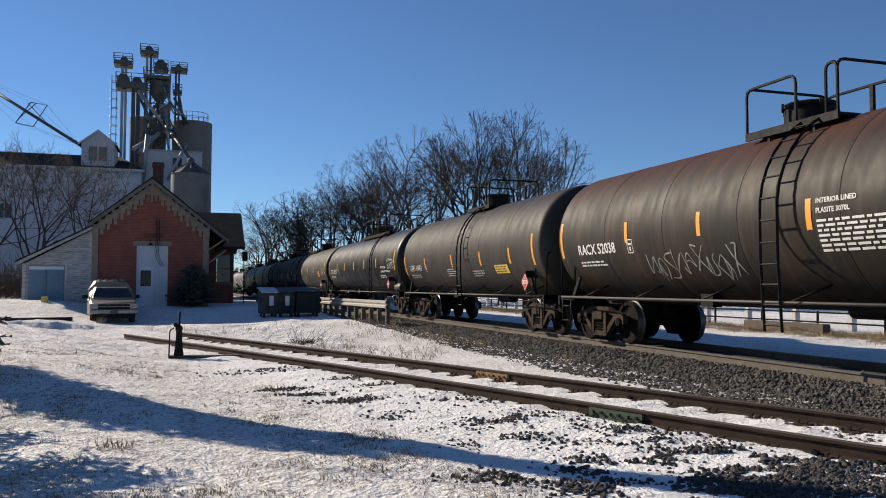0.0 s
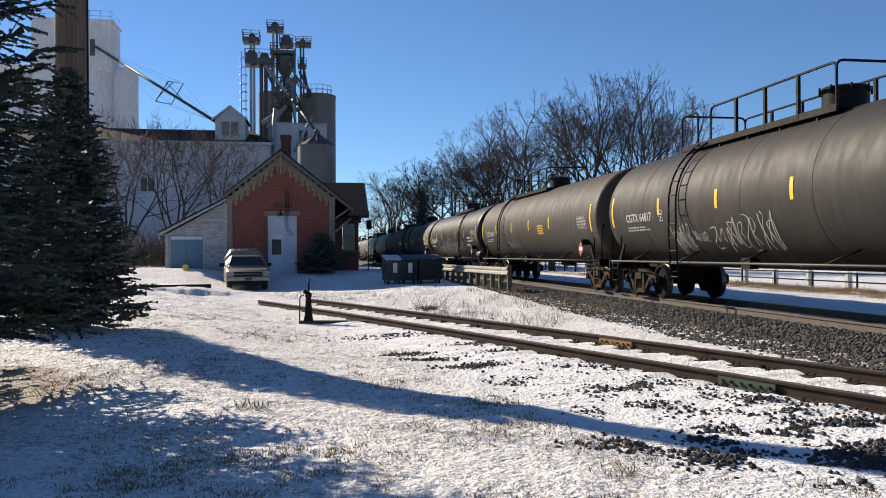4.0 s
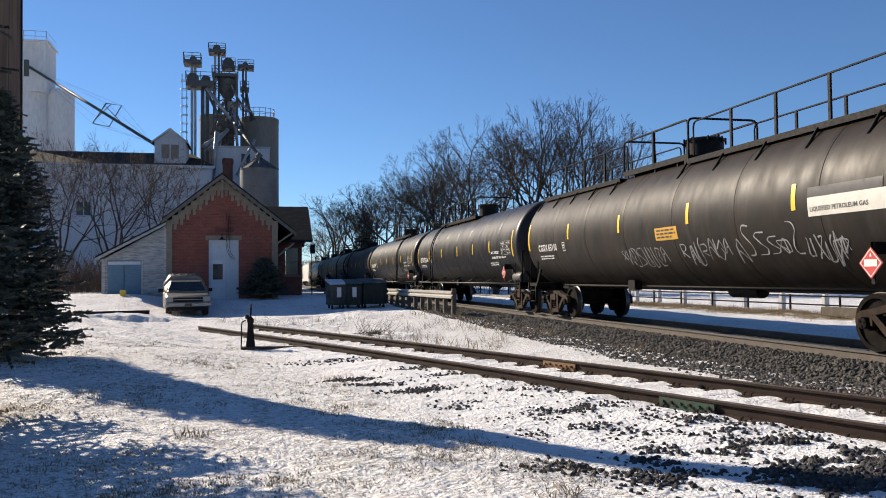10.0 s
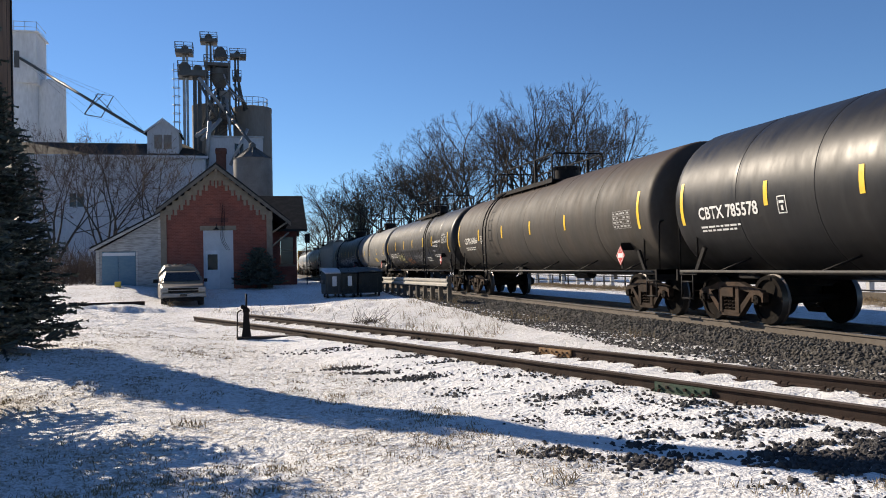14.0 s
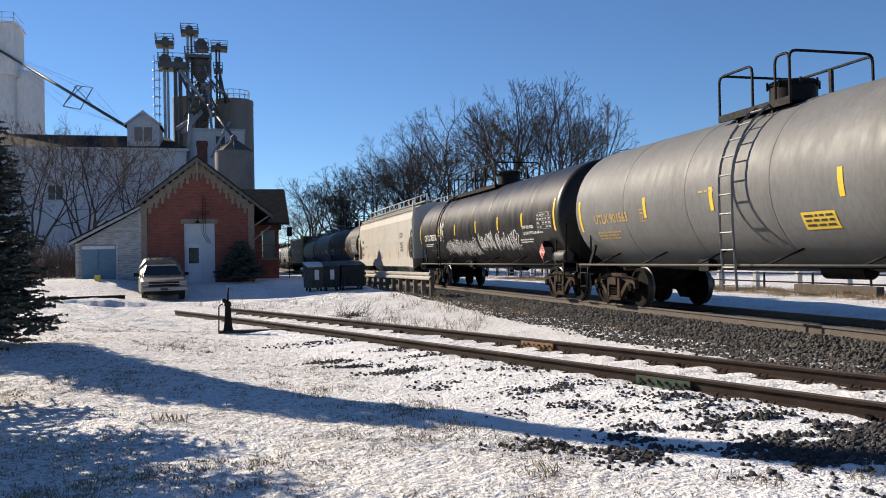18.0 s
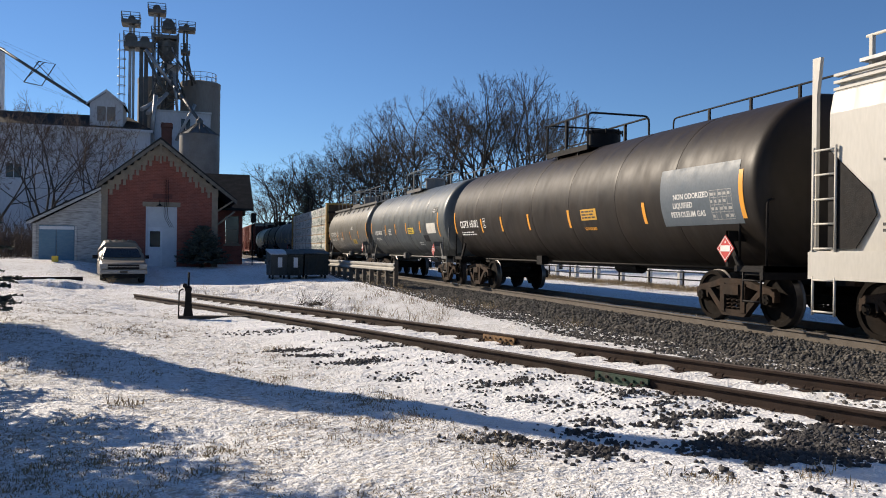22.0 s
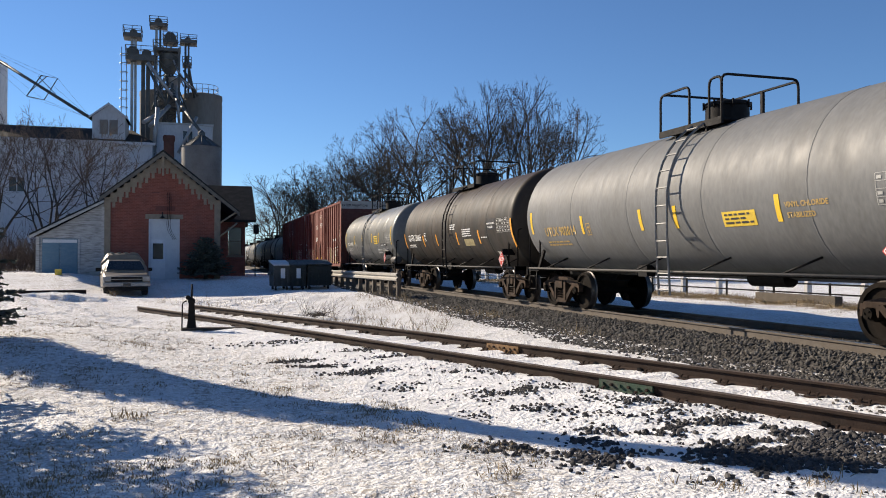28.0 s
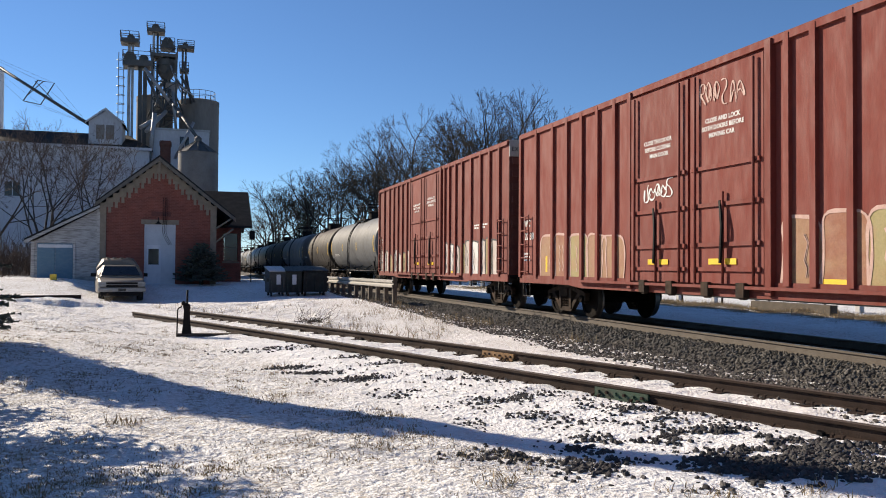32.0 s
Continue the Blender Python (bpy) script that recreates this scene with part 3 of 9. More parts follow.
    for outline in (((xr, base), (1.95, base), (1.95, 4.0), (xr, 4.0)), ((2.75, base), (wx, base), (wx, 4.0), (2.75, 4.0)), ((1.95, base), (2.75, base), (2.75, 1.85), (1.95, 1.85)), ((1.95, 3.55), (2.75, 3.55), (2.75, 4.0), (1.95, 4.0))):
        prism_y(bm, outline, w0, w0 + 0.3)
    add_box(bm, wx - 0.3, wx, w0 + 0.302, w1, base, 4.0)
    part("wing_wall", bm, BRICK, d)
    win = box_part("wing_window", (1.97, 2.73, w0 + 0.12, w0 + 0.15, 1.87, 3.53), DARK_GLASS, d, "tall dark window")
    for z in (1.85, 2.68, 3.5):
        bm = bmesh.new()
        add_box(bm, 1.95, 2.75, w0 + 0.09, w0 + 0.17, z, z + 0.05)
        part("window_bar", bm, TRIM, win)
    bm = bmesh.new()
    add_box(bm, 1.85, 2.85, w0 - 0.04, w0, 1.74, 1.84)
    part("window_sill", bm, TRIM, win)
    bm = bmesh.new()
    ym = (w0 + w1) / 2
    for ya, yb, za, zb in ((w0 - 0.9, ym, 3.98, 6.35), (w1 + 0.9, ym, 3.98, 6.35)):
        vs = [bm.verts.new(p) for p in ((xm, ya, za), (wx + 0.6, ya, za), (wx + 0.6, yb, zb), (xm, yb, zb), (xm, ya, za - 0.14), (wx + 0.6, ya, za - 0.14), (wx + 0.6, yb, zb - 0.14), (xm, yb, zb - 0.14))]
        for q in ((0, 1, 2, 3), (7, 6, 5, 4), (0, 4, 5, 1), (1, 5, 6, 2), (3, 2, 6, 7)):
            bm.faces.new([vs[i] for i in q])
    part("wing_roof", bm, SHINGLE, d)
    bm = bmesh.new()
    prism_y(bm, ((wx + 0.45, 3.15), (wx + 0.75, 3.15), (wx + 0.75, 3.7), (wx + 0.45, 3.7)), w0 - 0.9, w0 - 0.5)
    part("downspout_box", bm, BLACK_IRON, d)
    bm = bmesh.new()
    add_tube(bm, ((wx + 0.55, w0 - 0.7, 0.4), (wx + 0.55, w0 - 0.7, 3.2)), 0.03, 6)
    part("downspout", bm, BLACK_IRON, d)
    # lean-to: clapboards above and beside its blue doors
    lx, top_l, top_r = -7.35, 2.72, 4.42
    zr = lambda x: top_l + (top_r - top_l) * (x - lx) / (xl - lx)
    bm = bmesh.new()
    prism_y(bm, ((lx + 0.05, base), (xl - 0.01, base), (xl - 0.01, top_r), (lx + 0.05, top_l)), y0 + 0.05, y0 + 0.12)
    add_box(bm, lx + 0.05, lx + 0.15, y0 + 0.12, y1 - 3, base, top_l)
    part("lean_to_wall", bm, CLAP, d)
    z = base + 0.02
    while z < top_r - 0.05:
        x0 = max(lx, lx + (z + 0.12 - top_l) / (top_r - top_l) * (xl - lx)) if z + 0.12 > top_l else lx
        for a, b in (((x0, -7.14), (-5.5, xl - 0.02)) if z < 2.62 else ((x0, xl - 0.02),)):
            if b - a > 0.06:
                bm = bmesh.new()
                prism_v = [(y0 + 0.05, z), (y0 + 0.012, z), (y0 + 0.035, z + 0.118), (y0 + 0.05, z + 0.118)]
                va = [bm.verts.new((a, q, w)) for q, w in prism_v]
                vb = [bm.verts.new((b, q, w)) for q, w in prism_v]
                for k in range(4):
                    bm.faces.new((va[k], va[(k + 1) % 4], vb[(k + 1) % 4], vb[k]))
                bm.faces.new(va)
                bm.faces.new(vb)
                part("clapboard", bm, CLAP, d)
        z += 0.12
    for x0, x1, z0, z1 in ((lx - 0.06, lx + 0.1, base, top_l), (xl - 0.14, xl - 0.01, base, top_r - 0.05), (-5.52, -5.42, base, 2.75)):
        bm = bmesh.new()
        add_box(bm, x0, x1, y0 - 0.03, y0 + 0.01, z0, z1)
        part("corner_board", bm, CLAP, d)
    for x0, x1 in ((-7.13, -6.34), (-6.32, -5.53)):
        gd = box_part("garage_door", (x0, x1, y0 + 0.0, y0 + 0.045, base + 0.05, 2.62), BLUE_PAINT, d, "faded blue plank garage door")
        for k in range(5):
            bm = bmesh.new()
            za = base + 0.1 + k * 0.45
            add_box(bm, x0 + 0.04, x1 - 0.04, y0 - 0.02, y0 + 0.0, za, za + 0.38)
            part("door_panel", bm, BLUE_PAINT, gd)
    bm = bmesh.new()
    add_box(bm, -7.1, -5.55, y0 - 0.026, y0 - 0.021, 2.42, 2.58)
    part("door_top_panel", bm, DOOR_WHITE, d)
    bm = bmesh.new()
    prism_y(bm, ((lx - 0.3, top_l + 0.02), (xl, top_r + 0.12), (xl, top_r + 0.22), (lx - 0.32, top_l + 0.12)), y0 - 0.35, y1 - 3)
    part("lean_to_roof", bm, SHINGLE, d)
    bm = bmesh.new()
    prism_y(bm, ((lx - 0.3, top_l - 0.12), (xl, top_r + 0.0), (xl, top_r + 0.13), (lx - 0.3, top_l + 0.03)), y0 - 0.39, y0 - 0.352)
    part("barge_board", bm, CLAP, d)
    bm = bmesh.new()
    add_box(bm, -5.95, -5.75, y0 - 0.14, y0 + 0.02, 3.72, 3.86)
    for s in (-1, 1):
        add_lathe(bm, ((0.02, 0.0), (0.07, -0.1), (0.06, -0.12), (0.001, -0.1)), "y", 10, (-5.85 + s * 0.14, y0 - 0.14, 3.72))
    part("flood_lamp", bm, BLACK_IRON, d)
    return d


build_depot()

# ---- grain elevator ----
CONC = mat("stained_concrete_silo", (0.20, 0.185, 0.165), 0.9, 0, (0.12, 0.11, 0.10), 0.35, 0.7, 0.2, 6, stretch=(1, 1, 0.3))
WHITE_CONC = mat("white_painted_concrete", (0.70, 0.71, 0.73), 0.8, 0, (0.60, 0.60, 0.60), 0.3, 0.5, 0.1, 5, stretch=(1, 1, 0.3))
WHITE_METAL = mat("white_metal_siding", (0.46, 0.49, 0.53), 0.7, 0, (0.36, 0.38, 0.42), 0.5, 0.5, 0.1, 6, stretch=(1, 1, 0.4))
STEEL_GREY = mat("galvanised_steel", (0.36, 0.37, 0.38), 0.5, 0.5, (0.2, 0.2, 0.2), 0.8, 0.5)
DARK_STEEL = mat("dark_weathered_steel", (0.085, 0.09, 0.09), 0.6, 0.3, (0.12, 0.11, 0.10), 0.8, 0.5)
BIN_STEEL = mat("dull_bin_steel", (0.19, 0.185, 0.175), 0.6, 0.35, (0.13, 0.12, 0.11), 0.6, 0.6)


def silo(x, y, r, top, material, label, z0=0.0, rail=False):
    t = thing("silo", label, "silo", "silos of the grain elevator", (x, y, z0))
    bm = bmesh.new()
    add_lathe(bm, ((r, 0), (r, top - 0.5), (r * 1.015, top - 0.5), (r * 1.015, top)), "z", 40)
    part("shell", bm, material, t)
    bm = bmesh.new()
    add_lathe(bm, ((r * 1.015, top - 0.02), (r * 0.3, top + 0.35), (0.001, top + 0.4)), "z", 40)
    part("roof", bm, material, t)
    if rail:
        n = 16
        for k in range(n):
            a = 2 * math.pi * k / n
            bm = bmesh.new()
            add_tube(bm, ((r * 0.8 * math.cos(a), r * 0.8 * math.sin(a), top), (r * 0.8 * math.cos(a), r * 0.8 * math.sin(a), top + 1.1)), 0.035, 4)
            part("rail_post", bm, STEEL_GREY, t)
        for h in (0.6, 1.1):
            bm = bmesh.new()
            add_tube(bm, [(r * 0.8 * math.cos(a), r * 0.8 * math.sin(a), top + h) for a in (2 * math.pi * k / 24 for k in range(25))], 0.03, 4)
            part("top_rail", bm, STEEL_GREY, t)
    return t


silo(0.8, 98, 2.2, 20.4, CONC, "tall stained concrete grain silo", rail=True)
for k in range(7):                            # a row of unseen silos added behind, to shade the train
    silo(0.95 + 0.13 * k, 103.4 + 4.6 * k, 2.2, 20.4, CONC, "unseen concrete grain silo added to shade the train")
silo(-4.1, 100, 2.0, 20.9, CONC, "tall stained concrete grain silo beside the leg tower")
for x, y, r, h in ((-24.3, 113, 1.9, 26.0), (-27.6, 112, 2.4, 26.4), (-32.6, 112, 2.6, 26.4), (-38.0, 113, 2.7, 26.0), (-43.6, 113, 2.7, 22.4)):
    silo(x, y, r, h, WHITE_CONC, "white painted concrete grain silo")


def build_headhouse():
    t = thing("elevator_headhouse", "white headhouse on top of the concrete silos", "building")
    x0, x1, y0, y1, z0, z1 = -34.5, -25.0, 109.4, 114.5, 25.2, 31.4
    box_part("wall", (x0, x1, y0, y1, z0, z1), WHITE_CONC, t)
    box_part("roof_slab", (x0 - 0.2, x1 + 0.25, y0 - 0.25, y1 + 0.2, z1, z1 + 0.2), WHITE_CONC, t)
    box_part("window", (-27.55, -26.95, y0 - 0.03, y0 - 0.005, 27.0, 29.1), DARK_STEEL, t)
    for k in range(6):
        x = x1 - k * 1.3
        bm = bmesh.new()
        add_tube(bm, ((x, y0, z1 + 0.2), (x, y0, z1 + 1.4)), 0.04, 4)
        part("roof_rail_post", bm, STEEL_GREY, t)
    for h in (0.7, 1.35):
        bm = bmesh.new()
        add_tube(bm, ((x0, y0, z1 + h), (x1, y0, z1 + h), (x1, y1, z1 + h)), 0.035, 4)
        part("roof_rail", bm, STEEL_GREY, t)


build_headhouse()


def build_mill():
    t = thing("mill_building", "long white mill building with dark roof and dormer", "building")
    x0, x1, y0, y1, ev, rg = -48.0, -4.0, 85.0, 104.0, 13.0, 17.6
    ym = 95.0
    bm = bmesh.new()
    for a, b, c, d_ in ((x0, x1, 0, 8.0), (x0, x1, 9.3, ev)):
        add_box(bm, a, b, y0, y0 + 0.3, c, d_)
    wins = [-43.15 + k * 5.3 for k in range(6)]
    prev = x0
    for wx in wins + [None]:
        a, b = prev, (wx if wx is not None else x1)
        add_box(bm, a, b, y0, y0 + 0.3, 8.0, 9.3)
        prev = None if wx is None else wx + 1.3
    add_box(bm, x1 - 0.3, x1, y0 + 0.302, y1, 0, ev)
    part("wall", bm, WHITE_METAL, t)
    for wx in wins:
        w = box_part("window", (wx, wx + 1.3, y0 + 0.14, y0 + 0.18, 8.0, 9.3), DARK_GLASS, t)
        bm = bmesh.new()
        add_box(bm, wx + 0.62, wx + 0.68, y0 + 0.1, y0 + 0.2, 8.0, 9.3)
        part("mullion", bm, WHITE_METAL, w)
    bm = bmesh.new()
    vs = [bm.verts.new(p) for p in ((x0, y0 - 0.4, ev), (x1 + 0.3, y0 - 0.4, ev), (x1 - 2.6, ym, rg - 1.9), (x0, ym, rg - 1.9), (x1 + 0.3, y1, ev))]
    bm.faces.new(vs[:4])
    bm.faces.new((vs[1], vs[4], vs[2]))
    part("roof", bm, SHINGLE, t)
    box_part("eave_board", (x0, x1 + 0.32, y0 - 0.45, y0 - 0.38, ev - 0.25, ev + 0.02), WHITE_METAL, t)
    # dormer
    dx0, dx1, dy = -9.6, -6.6, 86.2
    bm = bmesh.new()
    prism_y(bm, ((dx0, ev), (dx1, ev), (dx1, 15.6), ((dx0 + dx1) / 2, 16.75), (dx0, 15.6)), dy, dy + 5)
    dm = part("dormer", bm, WHITE_METAL, t)
    for s in (-1, 1):
        bm = bmesh.new()
        xm = (dx0 + dx1) / 2
        prism_y(bm, ((xm, 16.8), (xm + s * 1.75, 15.45), (xm + s * 1.75, 15.6), (xm, 16.98)), dy - 0.25, dy + 5)
        part("dormer_roof", bm, SHINGLE, dm)
        bm = bmesh.new()
        prism_y(bm, ((xm, 16.72), (xm + s * 1.8, 15.36), (xm + s * 1.8, 15.55), (xm, 16.95)), dy - 0.3, dy - 0.252)
        part("dormer_trim", bm, WHITE_METAL, dm)
        bm = bmesh.new()
        add_box(bm, xm + s * 0.45 - 0.38, xm + s * 0.45 + 0.38, dy - 0.04, dy - 0.004, 13.9, 15.3)
        part("dormer_window", bm, BIN_STEEL, dm)
    # annex and steel bin
    a = thing("mill_annex", "white flat-roofed mill annex", "building")
    box_part("wall", (-3.9, 1.75, 88, 96, 0, 15.4), WHITE_METAL, a)
    box_part("roof_edge", (-4.0, 1.85, 87.9, 96.1, 15.4, 15.6), STEEL_GREY, a)
    for x in (-1.15, -0.65):
        box_part("window", (x, x + 0.4, 87.96, 87.99, 13.6, 14.8), DARK_GLASS, a)
    b = thing("grain_bin", "round corrugated steel grain bin with conical roof", "grain bin", "steel grain bins", at=(0.56, 75, 0))
    bm = bmesh.new()
    prof = []
    for k in range(70):
        z = k * 0.165
        prof += [(1.66, z), (1.69, z + 0.08)]
    add_lathe(bm, prof, "z", 36)
    part("shell", bm, BIN_STEEL, b)
    bm = bmesh.new()
    add_lathe(bm, ((1.75, 11.45), (0.3, 12.45), (0.3, 12.75), (0.34, 12.75), (0.1, 13.0), (0.001, 13.0)), "z", 24)
    part("roof", bm, DARK_STEEL, b)
    for k in range(12):
        q = k * math.pi / 6
        bm = bmesh.new()
        add_tube(bm, ((1.74 * math.cos(q), 1.74 * math.sin(q), 11.5), (0.3 * math.cos(q), 0.3 * math.sin(q), 12.5)), 0.04, 4)
        part("roof_rib", bm, DARK_STEEL, b)
    for x, y in ((0.62, 79.2), (0.7, 83.4)):  # two more bins, hidden behind and added to shade the train
        copy_thing(b, pose(x, y, 0))


build_mill()


def build_leg_tower():
    t = thing("elevator_leg_tower", "steel leg tower with catwalks, bucket legs and spouts", "grain elevator", at=(0, 95, 0))

    def platform(name, x0, x1, z, dep=2.0, h=1.1, deck=0.5):
        p = box_part(name, (x0, x1, -dep / 2, dep / 2, z - deck, z), DARK_STEEL, t)
        for x, y in ((x0, -1), (x1, -1), (x0, 1), (x1, 1), ((x0 + x1) / 2, -1)):
            bm = bmesh.new()
            add_tube(bm, ((x, y * dep / 2, z), (x, y * dep / 2, z + h)), 0.045, 4)
            part("rail_post", bm, DARK_STEEL, p)
        for q in (0.55, 1.0):
            bm = bmesh.new()
            add_tube(bm, [(a, b * dep / 2, z + h * q) for a, b in ((x0, -1), (x1, -1), (x1, 1), (x0, 1), (x0, -1))], 0.04, 4)
            part("rail", bm, DARK_STEEL, p)
        return p

    def leg(x, z0, z1, w=0.5, m=STEEL_GREY, y=0.0):
        bm = bmesh.new()
        add_box(bm, x - w / 2, x + w / 2, y - w / 2, y + w / 2, z0, z1)
        return part("bucket_leg", bm, m, t)

    def head(x, z, s=1.0):
        bm = bmesh.new()
        prof = [(-0.75, 0), (0.75, 0), (0.75, 0.55), (0.35, 1.05), (-0.35, 1.05), (-0.75, 0.55)]
        prism_y(bm, [(x + a * s, z + b * s) for a, b in prof], -0.45 * s, 0.45 * s)
        part("leg_head", bm, DARK_STEEL, t)

    def spout(a, b, r=0.16, m=STEEL_GREY):
        bm = bmesh.new()
        add_tube(bm, (a, b), r, 7)
        part("spout", bm, m, t)

    platform("catwalk", -7.47, -5.61, 26.15, 2.0, 0.75, 0.45)
    head(-6.45, 26.2, 0.5)
    leg(-6.6, 15, 25.8, 0.3)
    leg(-6.25, 15, 25.8, 0.26)
    head(-6.5, 23.9, 0.85)
    platform("catwalk", -7.2, -4.06, 23.8, 2.4, 0.95, 0.65)
    head(-5.1, 23.9, 0.65)
    platform("catwalk", -4.8, -2.97, 27.5, 1.8, 0.65, 0.4)
    head(-3.9, 27.55, 0.55)
    leg(-4.1, 16, 27.2, 0.26)
    leg(-3.7, 20, 27.2, 0.22, DARK_STEEL)
    platform("catwalk", -3.4, -1.9, 25.7, 1.8, 0.85, 0.3)
    head(-2.65, 25.75, 0.85)
    platform("catwalk", -1.6, 0.16, 25.9, 1.6, 0.55, 0.4)
    head(-0.8, 25.9, 0.4)
    leg(-1.05, 19.5, 25.5, 0.22, DARK_STEEL)
    leg(-0.72, 19.5, 25.5, 0.2, DARK_STEEL)
    platform("catwalk", -1.35, -0.4, 23.3, 1.4, 0.7, 0.3)
    platform("catwalk", -4.4, -1.6, 24.7, 2.6, 0.8, 0.35)
    platform("catwalk", -4.0, -1.3, 18.3, 2.2, 0.9, 0.15)
    for x, y in ((-4.2, -1.2), (-1.7, -1.2), (-4.2, 1.2), (-1.7, 1.2)):   # lattice tower
        bm = bmesh.new()
        add_box(bm, x - 0.09, x + 0.09, y - 0.09, y + 0.09, 12, 24.4)
        part("tower_post", bm, DARK_STEEL, t)
    for k in range(6):
        z = 14 + k * 1.9
        for y in (-1.2, 1.2):
            for a, b in (((-4.2, z), (-1.7, z + 1.9)), ((-1.7, z), (-4.2, z + 1.9)), ((-4.2, z), (-1.7, z))):
                bm = bmesh.new()
                add_tube(bm, ((a[0], y, a[1]), (b[0], y, b[1])), 0.06, 4)
                part("tower_brace", bm, DARK_STEEL, t)
    for x in (-5.45, -4.95):
        bm = bmesh.new()
        add_box(bm, x - 0.2, x + 0.2, -0.2, 0.2, 14, 23.2)
        part("tower_post", bm, DARK_STEEL, t)
    bm = bmesh.new()
    add_lathe(bm, ((0.001, 24.3), (1.05, 24.2), (1.05, 23.2), (0.75, 22.5), (0.35, 21.9), (0.3, 20.8), (0.001, 20.8)), "z", 16, (-2.75, 0, 0))
    part("distributor", bm, DARK_STEEL, t)
    for k in range(9):                        # spouts that fan out below the distributor
        q = 2 * math.pi * k / 9 + 0.3
        spout((-2.75 + 0.4 * math.cos(q), 0.4 * math.sin(q), 22.0), (-2.7 + 1.9 * math.cos(q), 1.6 * math.sin(q), 18.4 - 0.5 * (k % 3)), 0.09, STEEL_GREY if k % 2 else DARK_STEEL)
    for k in range(5):
        spout((-2.3 + 0.2 * k, -1.3, 23.4 - 0.5 * k), (-1.2 + 0.35 * k, -1.0, 20.6 - 0.1 * k), 0.08, DARK_STEEL if k % 2 else STEEL_GREY)
    bm = bmesh.new()
    add_lathe(bm, ((0.9, 21.6), (0.25, 20.1), (0.25, 19.6)), "z", 12, (-2.2, 0, 0))
    part("distributor_cone", bm, STEEL_GREY, t)
    spout((-4.95, -1.4, 22.9), (-2.2, -1.4, 19.2), 0.2)
    spout((-4.7, -1.5, 22.0), (-2.6, -1.5, 17.6), 0.16, DARK_STEEL)
    spout((-2.3, -1.3, 20.8), (-3.4, -1.3, 16.2), 0.15, DARK_STEEL)
    spout((-2.0, -1.3, 20.6), (-1.6, -1.5, 16.0), 0.15)
    spout((-1.2, -1.0, 22.4), (0.3, -1.0, 19.6), 0.14, DARK_STEEL)
    spout((-0.9, -1.0, 24.0), (-0.1, 1.0, 19.8), 0.14, DARK_STEEL)
    spout((-2.2, -1.6, 19.4), (0.7, -14.0, 13.5), 0.16, DARK_STEEL)
    spout((0.2, -8.0, 16.2), (-1.6, -8.0, 12.4), 0.16)
    spout((-3.0, -2.0, 17.8), (-5.0, -6.5, 15.6), 0.22)
    spout((-2.7, -2.0, 18.2), (-4.4, -6.8, 15.2), 0.22)
    spout((-3.6, -7.4, 17.0), (-4.0, -7.4, 12.4), 0.22)
    # caged ladder on the outside
    for x in (-7.6, -7.1):
        bm = bmesh.new()
        add_tube(bm, ((x, -0.9, 16.5), (x, -0.9, 24.5)), 0.05, 4)
        part("ladder_rail", bm, STEEL_GREY, t)
    for k in range(8):
        z = 17.0 + k * 0.95
        bm = bmesh.new()
        add_tube(bm, [(-7.35 + 0.4 * math.cos(a), -1.1 + 0.4 * math.sin(a), z) for a in (math.pi * q / 6 for q in range(13))], 0.04, 4)
        part("ladder_cage", bm, STEEL_GREY, t)
    # the long sloping pipe to the headhouse
    c = thing("grain_conveyor_pipe", "long slanting grain pipe from headhouse to mill", "conveyor pipe")
    bm = bmesh.new()
    add_tube(bm, ((-26.9, 109.5, 28.2), (-9.6, 88.5, 15.5)), 0.17, 8)
    part("pipe", bm, DARK_STEEL, c)
    mid = Vector((-15.6, 95.6, 19.9))
    for sgn in ((-1, 1), (1, -1)):
        bm = bmesh.new()
        p = mid + Vector((1.15 * sgn[0] * -1, 0, 1.3 * sgn[1] * -1 * -1))
        add_tube(bm, (mid + Vector((-1.3 * sgn[0], 0, -0.6)), mid + Vector((0.4 * sgn[0], 0, 1.2))), 0.05, 4)
        part("guy_frame", bm, DARK_STEEL, c)
    bm = bmesh.new()
    pts = [mid + Vector(q) for q in ((-1.5, 0, -1.0), (0.2, 0, -1.3), (1.5, 0, 1.1), (-0.1, 0, 1.3), (-1.5, 0, -1.0))]
    add_tube(bm, pts, 0.06, 4)
    part("guy_frame", bm, DARK_STEEL, c)
    for p in pts[:4]:
        for e in (Vector((-26.5, 109, 27.9)), Vector((-10.0, 89, 15.8))):
            bm = bmesh.new()
            add_tube(bm, (p, e), 0.012, 3)
            part("guy_wire", bm, DARK_STEEL, c)


build_leg_tower()

# ---- train ----
TRAIN_SPEED = 11.42                          # metres a second, towards the camera's side
TRUCK_IRON = mat("dusty_cast_iron", (0.036, 0.026, 0.020), 0.85, 0.0, (0.085, 0.052, 0.034), 3, 0.6, 0.3, 40, obj=0.25, spec=0.15)
WHEEL_STEEL = mat("wheel_steel", (0.010, 0.0085, 0.0075), 0.85, 0.0, (0.022, 0.016, 0.012), 3, 0.6, 0.2, 30, spec=0.08)
TREAD_STEEL = mat("worn_wheel_tread", (0.12, 0.11, 0.105), 0.4, 0.7, (0.05, 0.045, 0.04), 6, 0.4)
YELLOW = mat("reflective_yellow_strip", (0.85, 0.55, 0.03), 0.4, 0, (0.7, 0.42, 0.03), 6, 0.5)
ORANGE = mat("reflective_orange_strip", (0.85, 0.36, 0.03), 0.4, 0, (0.65, 0.3, 0.04), 6, 0.5)
